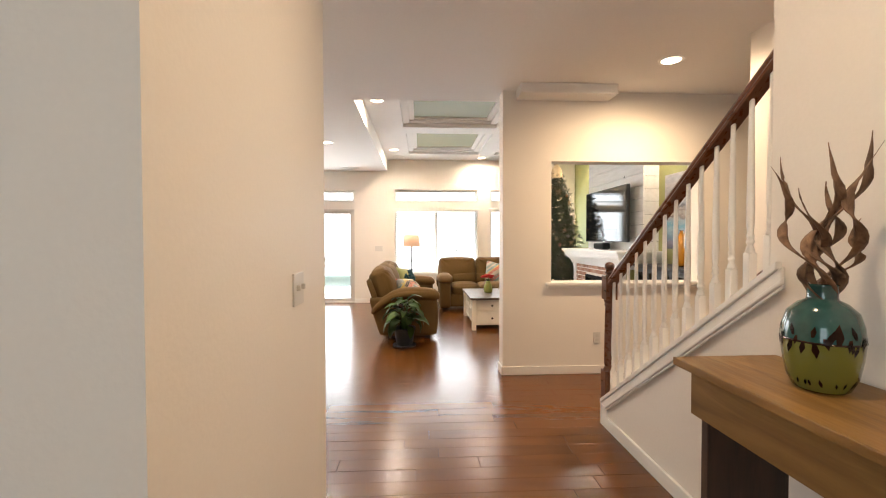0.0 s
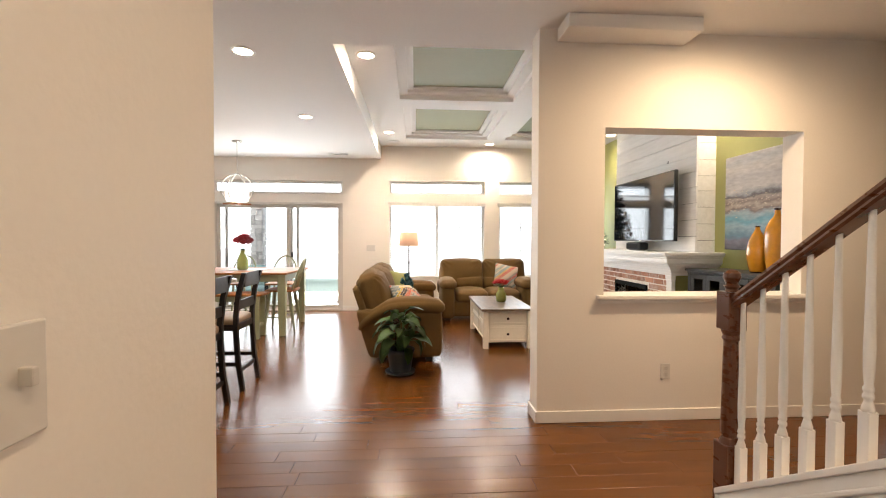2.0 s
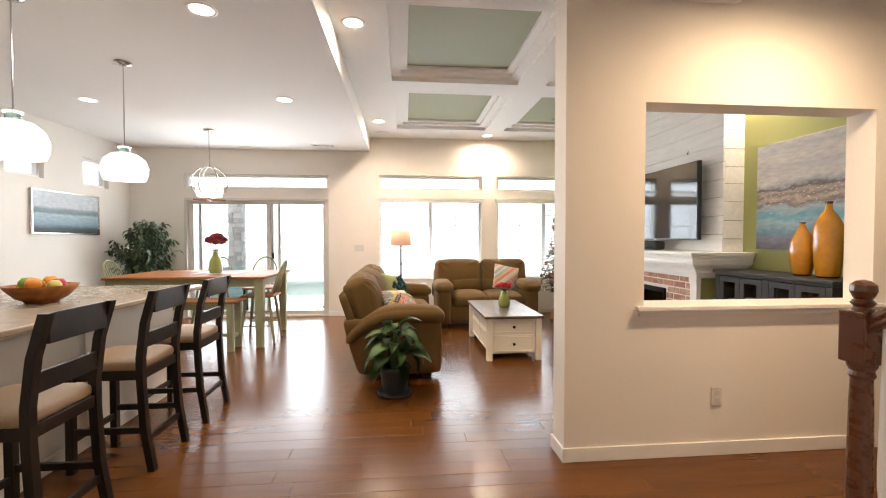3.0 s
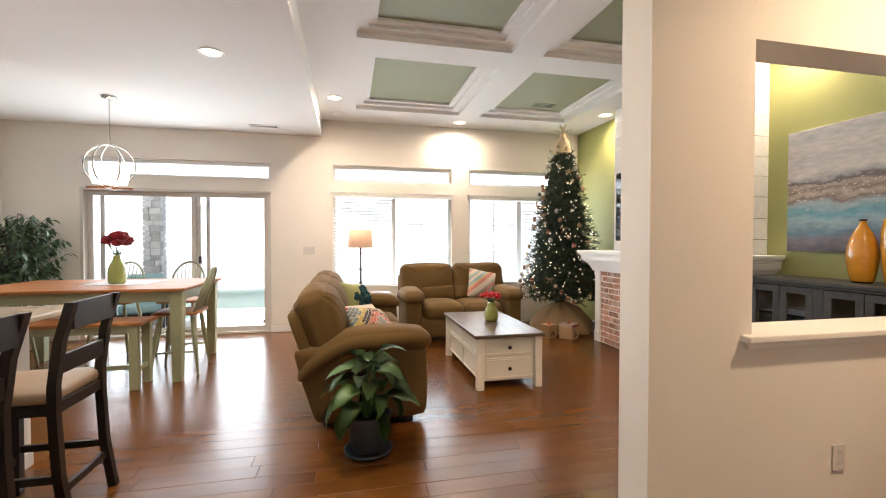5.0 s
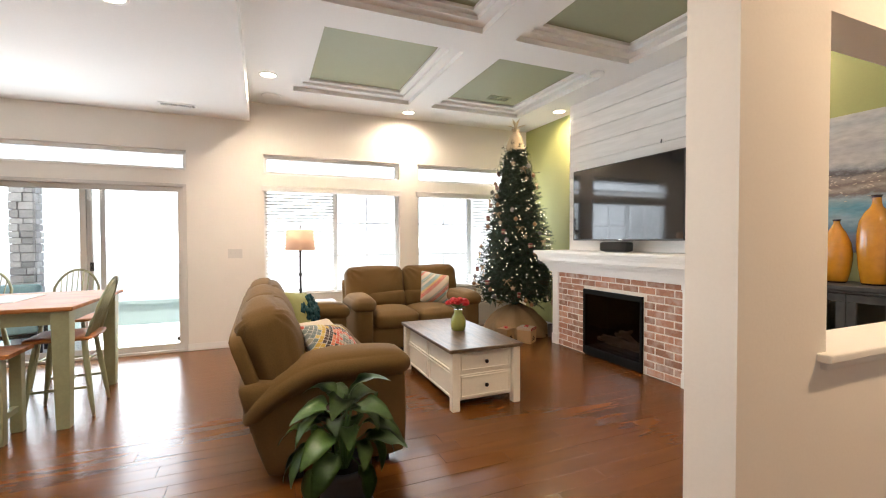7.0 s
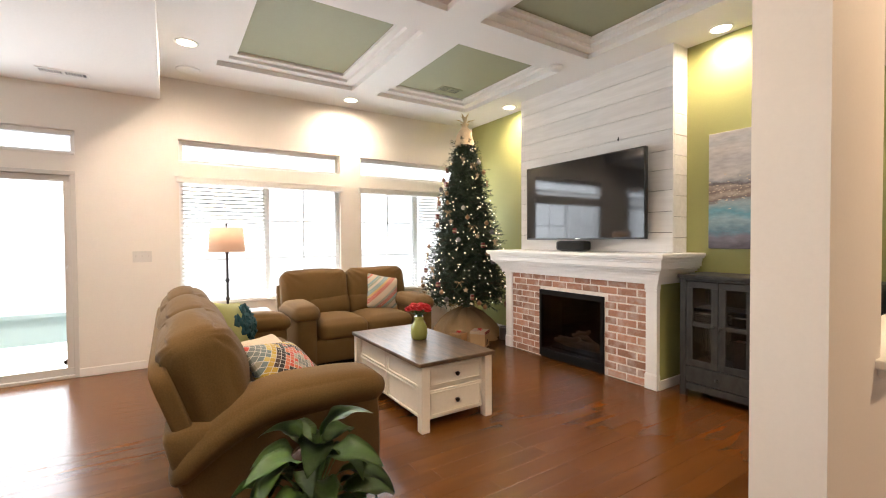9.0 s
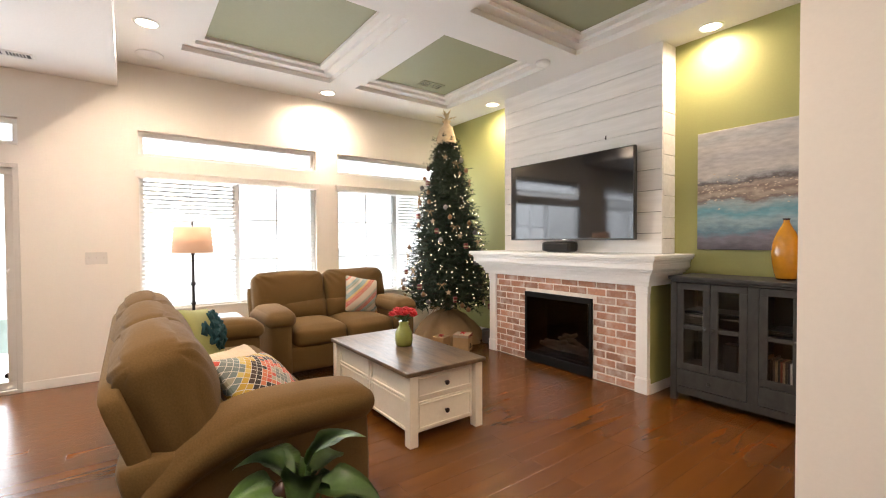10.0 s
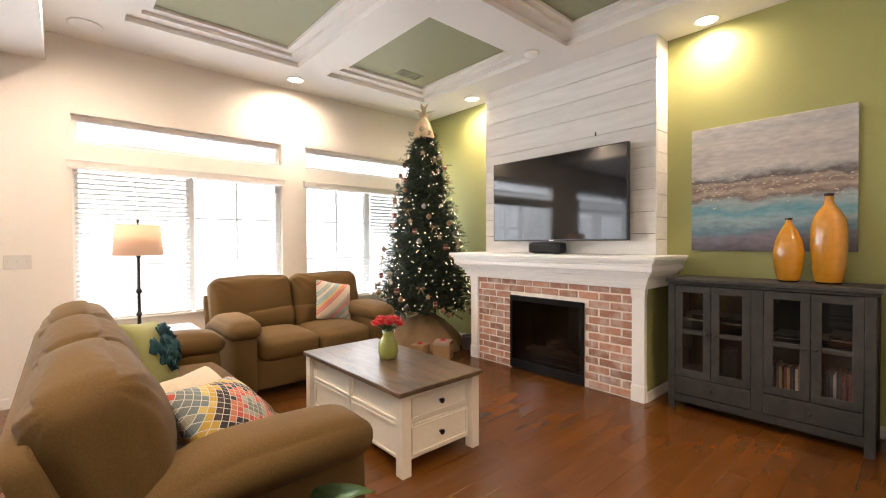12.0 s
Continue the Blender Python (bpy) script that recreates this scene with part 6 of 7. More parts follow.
def bar_stool(at, turn, label):
    """Faces +y; back at -y."""
    s = thing("bar_stool", at, label, "bar stool", "bar stools along the island", turn)
    for x in (-0.185, 0.185):
        b = bmesh.new()
        rows = [(-0.245, 0.0), (-0.205, 0.25), (-0.19, 0.52), (-0.19, 0.66), (-0.215, 0.86), (-0.265, 1.04)]
        for (y0, z0), (y1, z1) in zip(rows, rows[1:]):
            q = [(x - 0.019, y0 - 0.019, z0), (x + 0.019, y0 - 0.019, z0), (x + 0.019, y0 + 0.019, z0), (x - 0.019, y0 + 0.019, z0)]
            p = [(x - 0.019, y1 - 0.019, z1), (x + 0.019, y1 - 0.019, z1), (x + 0.019, y1 + 0.019, z1), (x - 0.019, y1 + 0.019, z1)]
            va, vb = [b.verts.new(c) for c in q], [b.verts.new(c) for c in p]
            for i in range(4):
                b.faces.new((va[i], va[(i + 1) % 4], vb[(i + 1) % 4], vb[i]))
            if z0 == 0:
                b.faces.new(va[::-1])
            if z1 > 1.0:
                b.faces.new(vb)
        bmesh.ops.remove_doubles(b, verts=b.verts, dist=1e-5)
        part("back_leg", b, M_ESPRESSO, s)
        part("front_leg", boxes((x - 0.02, x + 0.02, 0.17, 0.21, 0, 0.58), bevel=0.003), M_ESPRESSO, s)
        part("side_rail", boxes((x - 0.011, x + 0.011, -0.18, 0.17, 0.53, 0.585), bevel=0.002), M_ESPRESSO, s)
        part("stretcher", boxes((x - 0.011, x + 0.011, -0.20, 0.17, 0.22, 0.255), bevel=0.002), M_ESPRESSO, s)
    for y in (-0.19, 0.19):
        part("seat_rail", boxes((-0.166, 0.166, y - 0.011, y + 0.011, 0.53, 0.585), bevel=0.002), M_ESPRESSO, s)
    for y, z in ((-0.212, 0.16), (0.19, 0.17)):
        part("foot_rail", boxes((-0.166, 0.166, y - 0.011, y + 0.011, z, z + 0.035), bevel=0.002), M_ESPRESSO, s)
    for z, hh, y in ((0.976, 0.125, -0.252), (0.755, 0.085, -0.205)):
        b = bmesh.new()
        vs = box(b, -0.168, 0.168, y - 0.010, y + 0.010, z - hh / 2, z + hh / 2, bevel=0.003)
        for v in b.verts:
            v.co.y -= 0.02 * (1 - (v.co.x / 0.17) ** 2)
        part("back_slat", b, M_ESPRESSO, s)
    b = bmesh.new()
    soft(b, (0.40, 0.40, 0.07), 0.03, at=(0, 0.01, 0.61), n=8, puff=(0, 0, 0.018))
    part("seat", b, M_SEATPAD, s, "beige padded seat", smooth=True)
    return s


st = bar_stool((-1.56, 5.305, 0), 90, "dark espresso ladder-back bar stool with a beige seat")
copy_thing(st, pose(-1.565, 4.645, 0, 0, 0, 90))
copy_thing(st, pose(-1.56, 3.90, 0, 0, 0, 90))

# ---- dining table, bench, chairs ----
TX0, TX1, TY0, TY1, TZ = -3.42, -1.555, 7.23, 8.42, 0.88
dt = thing("dining_table", (0, 0, 0), "counter-height table, honey top and sage painted legs", "dining table")
part("tabletop", boxes((TX0, TX1, TY0, TY1, TZ - 0.03, TZ), bevel=0.008), M_TABLETOP, dt, "polished honey brown top")
part("apron", boxes((TX0 + 0.09, TX1 - 0.09, TY0 + 0.07, TY0 + 0.09, TZ - 0.13, TZ - 0.03), (TX0 + 0.09, TX1 - 0.09, TY1 - 0.09, TY1 - 0.07, TZ - 0.13, TZ - 0.03), (TX0 + 0.07, TX0 + 0.09, TY0 + 0.09, TY1 - 0.09, TZ - 0.13, TZ - 0.03), (TX1 - 0.09, TX1 - 0.07, TY0 + 0.09, TY1 - 0.09, TZ - 0.13, TZ - 0.03)), M_SAGEWOOD, dt)
for x in (TX0 + 0.085, TX1 - 0.085):
    for y in (TY0 + 0.085, TY1 - 0.085):
        b = bmesh.new()
        box(b, x - 0.055, x + 0.055, y - 0.055, y + 0.055, 0, TZ - 0.03, bevel=0.006)
        for v in b.verts:
            k = 0.72 + 0.28 * min(1, v.co.z / 0.7)
            v.co.x, v.co.y = x + (v.co.x - x) * k, y + (v.co.y - y) * k
        part("leg", b, M_SAGEWOOD, dt)
run = tagged(part("table_runner", boxes((-2.62, -2.05, 7.66, 8.2, TZ, TZ + 0.004), bevel=0.001), material("white_placemat", (0.62, 0.62, 0.58), 0.8, grain=120, bump=0.1)), "pale woven mat under the dining table vase", "mat")
flower_vase((-2.36, 7.80, TZ + 0.004), [(0.062, 0), (0.074, 0.01), (0.080, 0.07), (0.076, 0.15), (0.054, 0.205), (0.033, 0.245), (0.030, 0.275), (0.037, 0.288), (0.025, 0.289)], 12, M_DEEPRED, 0.088, 0.12, 0.20, "tall lime green vase of dark red blooms", 9)
bench = thing("dining_bench", (0, 0, 0), "sage painted bench with a honey wood seat", "bench")
BX0, BX1, BY0, BY1 = -3.14, -1.84, 7.08, 7.42
part("seat", boxes((BX0, BX1, BY0, BY1, 0.575, 0.605), bevel=0.006), M_TABLETOP, bench, "honey wood seat")
for x in (BX0 + 0.08, BX1 - 0.08):
    for y in (BY0 + 0.05, BY1 - 0.05):
        part("leg", boxes((x - 0.035, x + 0.035, y - 0.03, y + 0.03, 0, 0.575), bevel=0.005), M_SAGEWOOD, bench)
    part("cross_bar", boxes((x - 0.02, x + 0.02, BY0 + 0.08, BY1 - 0.08, 0.15, 0.19), bevel=0.003), M_SAGEWOOD, bench)
part("apron", boxes((BX0 + 0.115, BX1 - 0.115, BY0 + 0.05, BY0 + 0.07, 0.50, 0.575), bevel=0.002), M_SAGEWOOD, bench)
part("stretcher", boxes((BX0 + 0.10, BX1 - 0.10, (BY0 + BY1) / 2 - 0.015, (BY0 + BY1) / 2 + 0.015, 0.15, 0.19), bevel=0.003), M_SAGEWOOD, bench)


def windsor_chair(at, turn, label):
    """Counter-height spindle-back chair; faces +y."""
    s = thing("windsor_chair", at, label, "chair", "chairs round the dining table", turn)
    b = bmesh.new()
    soft(b, (0.43, 0.41, 0.035), 0.015, at=(0, 0, 0.60), n=8, puff=(0.02, 0.02, 0))
    part("seat", b, M_TABLETOP, s, "honey wood saddle seat", smooth=True)
    feet = {}
    for x in (-1, 1):
        for y in (-1, 1):
            b = bmesh.new()
            p0, p1 = Vector((x * 0.15, y * 0.14, 0.585)), Vector((x * 0.215, y * 0.21, 0))
            tube(b, [tuple(p0.lerp(p1, t)) for t in (0, 0.15, 0.35, 0.6, 0.85, 1)], 0.018, 10, taper=[0.8, 1.0, 1.15, 1.0, 0.85, 0.65])
            part("leg", b, M_SAGEWOOD, s, smooth=True)
            feet[(x, y)] = (p0, p1)
    for x in (-1, 1):
        b = bmesh.new()
        tube(b, [tuple(feet[(x, -1)][0].lerp(feet[(x, -1)][1], 0.62)), tuple(feet[(x, 1)][0].lerp(feet[(x, 1)][1], 0.62))], 0.010, 8)
        part("stretcher", b, M_SAGEWOOD, s, smooth=True)
    b = bmesh.new()
    tube(b, [(-0.19, 0, 0.22), (0.19, 0, 0.22)], 0.010, 8)
    part("stretcher", b, M_SAGEWOOD, s, smooth=True)
    arc = [(-0.19 * math.cos(t) * (1.08 if 0.4 < t < 2.7 else 1.0), -0.17 - 0.15 * math.sin(t) ** 0.8, 0.61 + 0.44 * math.sin(t) ** 0.75) for t in [math.pi * i / 18 for i in range(19)]]
    b = bmesh.new()
    tube(b, arc, 0.012, 8)
    part("back_bow", b, M_SAGEWOOD, s, smooth=True)
    for i in range(7):
        x = -0.132 + 0.044 * i
        tt = math.acos(max(-1, min(1, -x / 0.205)))
        b = bmesh.new()
        tube(b, [(x * 0.85, -0.165, 0.61), (x, -0.17 - 0.15 * math.sin(tt) ** 0.8, 0.61 + 0.44 * math.sin(tt) ** 0.75)], 0.0055, 6)
        part("spindle", b, M_SAGEWOOD, s, smooth=True)
    return s


ch = windsor_chair((-1.745, 7.69, 0), 93, "sage painted spindle-back chair at the table end")
for x, y, turn in ((-2.05, 8.62, 182), (-2.75, 8.62, 178), (-3.48, 7.95, -90)):
    copy_thing(ch, pose(x, y, 0, 0, 0, turn))

# ---- pendants ----
M_MILK = shade_material("milk_glass", (0.95, 0.90, 0.82), 2.2)
M_AQUA = clear("aqua_glass", (0.70, 0.86, 0.82))


def island_pendant(at):
    p = thing("pendant_lamp", at, "white glass dome pendant with aqua glass collar, lit", "pendant lamp", "pendants over the island")
    b = bmesh.new()
    lathe(b, [(0.065, -0.001), (0.065, -0.02), (0.02, -0.03)], 20)
    part("canopy", b, M_CHROME, p, smooth=True)
    b = bmesh.new()
    tube(b, [(0, 0, -0.02), (0, 0, -0.72)], 0.0045, 8)
    part("rod", b, M_CHROME, p)
    b = bmesh.new()
    lathe(b, [(0.045, -0.78), (0.040, -0.755), (0.055, -0.725), (0.050, -0.724), (0.034, -0.755), (0.04, -0.78)], 24)
    part("collar", b, M_AQUA, p, "aqua glass collar", smooth=True)
    b = bmesh.new()
    lathe(b, [(0.045, -0.775), (0.10, -0.79), (0.15, -0.835), (0.172, -0.90), (0.168, -0.96), (0.150, -1.01), (0.148, -1.01), (0.163, -0.96), (0.165, -0.90), (0.14, -0.84), (0.05, -0.785)], 36)
    part("shade", b, M_MILK, p, "glowing white glass dome", smooth=True)
    return p


pl = island_pendant((-2.27, 5.82, CEIL))
copy_thing(pl, pose(-2.30, 4.80, CEIL))
orb = thing("chandelier", (-2.555, 8.10, CEIL), "orb chandelier of metal hoops round a lit glass bowl", "chandelier")
b = bmesh.new()
lathe(b, [(0.07, -0.001), (0.07, -0.018), (0.02, -0.028)], 20)
part("canopy", b, M_CHROME, orb, smooth=True)
b = bmesh.new()
tube(b, [(0, 0, -0.02), (0, 0, -0.52)], 0.006, 8)
part("rod", b, M_CHROME, orb)
for k in range(3):
    b = bmesh.new()
    tube(b, [(0.225 * math.cos(t) * math.cos(k * math.pi / 3 + 0.3), 0.225 * math.cos(t) * math.sin(k * math.pi / 3 + 0.3), -0.74 + 0.225 * math.sin(t)) for t in [2 * math.pi * i / 36 for i in range(37)]], 0.008, 6)
    part("hoop", b, M_CHROME, orb, smooth=True)
b = bmesh.new()
lathe(b, [(0.05, -0.95), (0.15, -0.935), (0.17, -0.86), (0.165, -0.76), (0.155, -0.76), (0.155, -0.86), (0.14, -0.92), (0.04, -0.935)], 32)
part("glass_bowl", b, M_MILK, orb, smooth=True)
b = bmesh.new()
for a in (0.3, 0.3 + math.pi / 2):
    box(b, -0.2, 0.2, -0.025, 0.025, -0.985, -0.965, bevel=0.005, m=pose(0, 0, 0, 0, 0, math.degrees(a)))
part("cross_bar", b, M_TABLETOP, orb, "brown wooden cross bars")

# ---- kitchen wall picture, shelves by the windows ----
kp = thing("framed_picture", (LEFT + 0.02, 8.06, 1.68), "framed lake photograph on the kitchen wall", "picture")
M_LAKE = painting_material("lake_print", [(0.0, (0.02, 0.03, 0.03)), (0.10, (0.04, 0.07, 0.07)), (0.22, (0.22, 0.32, 0.38)), (0.44, (0.36, 0.45, 0.50)), (0.50, (0.16, 0.22, 0.24)), (0.58, (0.24, 0.30, 0.32)), (0.64, (0.52, 0.56, 0.58)), (1.0, (0.56, 0.59, 0.62))], 0.05, 4.0, half=0.26)
part("print", boxes((-0.006, 0.004, -0.56, 0.56, -0.26, 0.26)), M_LAKE, kp)
part("frame", boxes((-0.018, 0.016, -0.58, 0.58, -0.28, -0.26), (-0.018, 0.016, -0.58, 0.58, 0.26, 0.28), (-0.018, 0.016, -0.58, -0.56, -0.26, 0.26), (-0.018, 0.016, 0.56, 0.58, -0.26, 0.26), bevel=0.002), M_CHROME, kp, "silver frame")

# ---- console table, vase with driftwood ----
con = thing("console_table", (0, 0, 0), "rustic timber console table against the wall", "console table")
CX0, CX1, CY0, CY1, CZ = 1.198, 1.588, 0.38, 1.617, 0.933
part("tabletop", boxes((CX0 - 0.012, CX1, CY0 - 0.01, CY1, CZ - 0.03, CZ), bevel=0.004), M_PINE, con, "honey timber top")
part("apron", boxes((CX0 + 0.03, CX0 + 0.055, CY0 + 0.02, CY1 - 0.045, CZ - 0.195, CZ - 0.03), (CX0 + 0.055, CX1 - 0.03, CY1 - 0.07, CY1 - 0.045, CZ - 0.195, CZ - 0.03), (CX0 + 0.055, CX1 - 0.03, CY0 + 0.02, CY0 + 0.045, CZ - 0.195, CZ - 0.03), bevel=0.002), M_PINE, con)
for y in (CY0 + 0.05, CY1 - 0.30):
    part("side_panel", boxes((CX0 + 0.05, CX1 - 0.04, y, y + 0.03, 0, CZ - 0.195), bevel=0.003) if y < 1 else boxes((CX0 + 0.05, CX1 - 0.04, CY1 - 0.11, CY1 - 0.075, 0, CZ - 0.195), bevel=0.003), M_DARKPINE, con, "dark stained end panel")


def two_glaze():
    m = material("green_glaze", (0.020, 0.075, 0.068), 0.12, vary=0.25, scale=12, grain=40, bump=0.01, coat=0.5)
    nt = m.node_tree
    p = nt.nodes["Principled BSDF"]
    old = p.inputs["Base Color"].links[0].from_socket
    tc = nt.nodes.new("ShaderNodeTexCoord")
    sp = nt.nodes.new("ShaderNodeSeparateXYZ")
    nt.links.new(tc.outputs["Object"], sp.inputs[0])
    lt = nt.nodes.new("ShaderNodeMath")
    lt.operation = "LESS_THAN"
    lt.inputs[1].default_value = 0.145
    nt.links.new(sp.outputs[2], lt.inputs[0])
    mx = nt.nodes.new("ShaderNodeMix")
    mx.data_type = "RGBA"
    nt.links.new(lt.outputs[0], mx.inputs[0])
    nt.links.new(old, mx.inputs[6])
    mx.inputs[7].default_value = (0.15, 0.155, 0.028, 1)
    nt.links.new(mx.outputs[2], p.inputs["Base Color"])
    return m


VP = (1.415, 1.262, CZ)
vase = thing("ceramic_vase", VP, "two-tone green ceramic vase with dark leaf relief", "vase")
prof = [(0.062, 0), (0.072, 0.006), (0.090, 0.04), (0.100, 0.09), (0.1035, 0.13), (0.1030, 0.135), (0.100, 0.165), (0.088, 0.20), (0.062, 0.222), (0.041, 0.231), (0.039, 0.236), (0.0385, 0.264), (0.041, 0.270), (0.033, 0.272), (0.031, 0.24)]
b = bmesh.new()
prof = [(r * 0.93, z * 1.13) for r, z in prof]
lathe(b, prof, 48)
part("body", b, two_glaze(), vase, smooth=True)


def vase_r(z):
    for (r0, z0), (r1, z1) in zip(prof, prof[1:]):
        if z0 <= z <= z1 and z1 > z0:
            return r0 + (r1 - r0) * (z - z0) / (z1 - z0)
    return 0.06


rng = random.Random(6)
b = bmesh.new()
for i in range(64):
    a = 2 * math.pi * i / 22 + rng.uniform(-0.1, 0.1)
    zc = (0.145, 0.022, 0.162)[i // 22 % 3] if i < 66 else 0.13
    ln = rng.uniform(0.022, 0.042) * (1 if zc > 0.05 else 0.6)
    dirn = rng.choice((-1, -1, 1)) if zc > 0.05 else 1
    pts = []
    for t in (0, 0.5, 1):
        for s in (-1, 1):
            w = ln * 0.22 * (0.5 if t == 0 else 1.0 if t == 0.5 else 0.05)
            zz = zc + dirn * ln * t
            aa = a + (s * w + 0.3 * ln * t * math.sin(i)) / 0.095
            r = vase_r(zz) + 0.0016
            pts.append(b.verts.new((r * math.cos(aa), r * math.sin(aa), zz)))
    for j in (0, 2):
        b.faces.new((pts[j], pts[j + 1], pts[j + 3], pts[j + 2]))
bmesh.ops.solidify(b, geom=b.faces[:], thickness=0.0014)
tagged(part("leaf_relief", b, M_DKGLAZE, vase, "dark brown leaf relief"), kind="stuff")
b = bmesh.new()
lathe(b, [(0.0955, 0.142), (0.0975, 0.146), (0.0955, 0.150)], 48)
part("relief_band", b, M_DKGLAZE, vase)
M_DRIFT = wood("dried_vine", (0.085, 0.042, 0.022), (0.27, 0.155, 0.085), 0.65, stretch=(9, 9, 2), scale=5, bump=0.12, random_hue=0.25)
for i, (lx, ly, hh, amp, ph, wide) in enumerate(((-0.10, 0.04, 0.33, 0.030, 0.0, 0.012), (-0.02, -0.05, 0.37, 0.034, 1.2, 0.013), (0.04, 0.03, 0.30, 0.030, 2.0, 0.013), (0.10, -0.02, 0.40, 0.036, 0.7, 0.015), (0.14, 0.05, 0.22, 0.030, 2.6, 0.012), (-0.05, 0.08, 0.36, 0.026, 3.4, 0.011), (0.06, -0.08, 0.37, 0.030, 4.2, 0.014), (0.0, 0.0, 0.24, 0.028, 5.0, 0.015), (-0.07, -0.03, 0.28, 0.030, 2.2, 0.011))):
    twig = thing("dried_vine", VP, "twisted brown dried vine standing in the vase", "dried vine", "dried vines in the vase")
    b = bmesh.new()
    pts, w = [], []
    for k in range(30):
        t = k / 29
        sw = 1.15 * amp * math.sin(math.pi * min(1, 1.2 * t)) + 0.012 * t
        pts.append((1.3 * lx * t ** 1.3 + sw * math.sin(10 * t + ph), ly * t ** 1.3 + sw * math.cos(10 * t + ph), 0.20 + hh * 1.36 * t))
        w.append(0.5 + 0.6 * math.sin(math.pi * t) if t < 0.75 else max(0.12, 1.05 * (1 - t) / 0.25))
    tube(b, pts, wide * 1.05, 7, flat=0.22, taper=w)
    part("strand", b, M_DRIFT, twig, smooth=True)

# ---- lights in the ceiling, vents, plates ----
M_CAN = glow("lit_lens", (1.0, 0.84, 0.62), 14.0)


def downlight(x, y, z, power, blend=1.0, cone=180, colour=WARM):
    d = thing("ceiling_light", (x, y, z), "round recessed ceiling light, lit", "ceiling light", "recessed ceiling lights")
    b = bmesh.new()
    n = 28
    rings = [[b.verts.new((r * math.cos(2 * math.pi * i / n), r * math.sin(2 * math.pi * i / n), zz)) for i in range(n)] for r, zz in ((0.098, -0.0005), (0.095, -0.007), (0.078, -0.008), (0.074, -0.004))]
    for a, c in zip(rings, rings[1:]):
        for i in range(n):
            b.faces.new((a[i], a[(i + 1) % n], c[(i + 1) % n], c[i]))
    part("trim_ring", b, M_WHITE, d, smooth=True)
    b = bmesh.new()
    lathe(b, [(0.074, -0.0006), (0.074, -0.004)], n)
    part("lens", b, M_CAN, d)
    lamp("downlight", "SPOT", look((x, y, z - 0.02), (x, y + 0.0001, 0)), power, colour, cone=cone, blend=blend)


for x, y in ((-0.24, 8.37), (1.555, 9.09), (3.46, 8.27), (3.545, 5.71), (-0.28, 5.45)):
    downlight(x, y, HIGH, CAN_LIVING * (0.48 if x > 3.5 else 0.62 if x > 3 else 0.75 if y > 9 else 1.0))
for x, y in ((-1.20, 4.87), (-1.16, 6.70), (-3.29, 6.90)):
    downlight(x, y, CEIL, CAN_KITCHEN, colour=SOFTWHITE)
downlight(2.335, 3.55, CEIL, CAN_HALL, colour=(1.0, 0.71, 0.44))
# two unseen ceiling lights, added only to brighten the hall
downlight(0.75, 1.2, CEIL, CAN_HALL * 0.29, colour=(1.0, 0.74, 0.49))
downlight(0.75, -1.0, CEIL, CAN_HALL * 0.30, colour=(1.0, 0.74, 0.49))
lamp("pendant_bulb", "POINT", pose(-2.27, 5.82, CEIL - 1.04), 5, SOFTWHITE, soft=0.08)
lamp("pendant_bulb", "POINT", pose(-2.30, 4.80, CEIL - 1.04), 5, SOFTWHITE, soft=0.08)
lamp("chandelier_bulb", "POINT", pose(-2.555, 8.10, CEIL - 0.72), 1.6, SOFTWHITE, soft=0.08)
lamp("lamp_bulb", "POINT", pose(0.087, 8.68, 1.36), 3, WARM, soft=0.04)

b = bmesh.new()
lathe(b, [(0.115, -0.001), (0.115, -0.006), (0.105, -0.009), (0.1, -0.007), (0.001, -0.007)], 32)
ob = part("ceiling_speaker", b, M_CEIL, None, smooth=True)
ob.location = (-0.20, 9.06, HIGH)
tagged(ob, "round white flush speaker in the ceiling", "speaker")
sm = thing("smoke_detector", (2.96, 7.0, HIGH), "white round smoke detector on the ceiling", "smoke detector")
b = bmesh.new()
lathe(b, [(0.07, 0), (0.07, -0.02), (0.058, -0.034), (0.03, -0.038), (0.001, -0.038)], 24)
part("body", b, M_WHITE, sm, smooth=True)


def vent(at, wx, wy, label, mat):
    v = thing("ceiling_vent", at, label, "vent")
    part("frame", boxes((-wx / 2, wx / 2, -wy / 2, -wy / 2 + 0.018, -0.008, 0), (-wx / 2, wx / 2, wy / 2 - 0.018, wy / 2, -0.008, 0), (-wx / 2, -wx / 2 + 0.018, -wy / 2 + 0.018, wy / 2 - 0.018, -0.008, 0), (wx / 2 - 0.018, wx / 2, -wy / 2 + 0.018, wy / 2 - 0.018, -0.008, 0), (-0.008, 0.008, -wy / 2 + 0.018, wy / 2 - 0.018, -0.008, 0), bevel=0.001), mat, v)
    part("backing", boxes((-wx / 2 + 0.018, wx / 2 - 0.018, -wy / 2 + 0.018, wy / 2 - 0.018, -0.0015, -0.0005)), M_BLACK, v)
    n = int((wx - 0.05) / 0.02)
    for i in range(n):
        x = -wx / 2 + 0.03 + i * 0.02
        part("slat", boxes((x, x + 0.006, -wy / 2 + 0.018, wy / 2 - 0.018, -0.007, -0.003)), mat, v)
    return v


vent((-1.17, 9.0, CEIL), 0.36, 0.14, "white slatted air vent in the kitchen ceiling", M_CEIL)
vent((2.58, 8.40, HIGH + 0.11), 0.30, 0.16, "slatted air vent in the green ceiling panel", M_GREEN_DIM)


M_PLATE = material("switch_plate", (0.66, 0.63, 0.58), 0.35, vary=0.02, bump=0)
M_TOGGLE = material("switch_toggle", (0.60, 0.57, 0.52), 0.4, vary=0.02, bump=0)


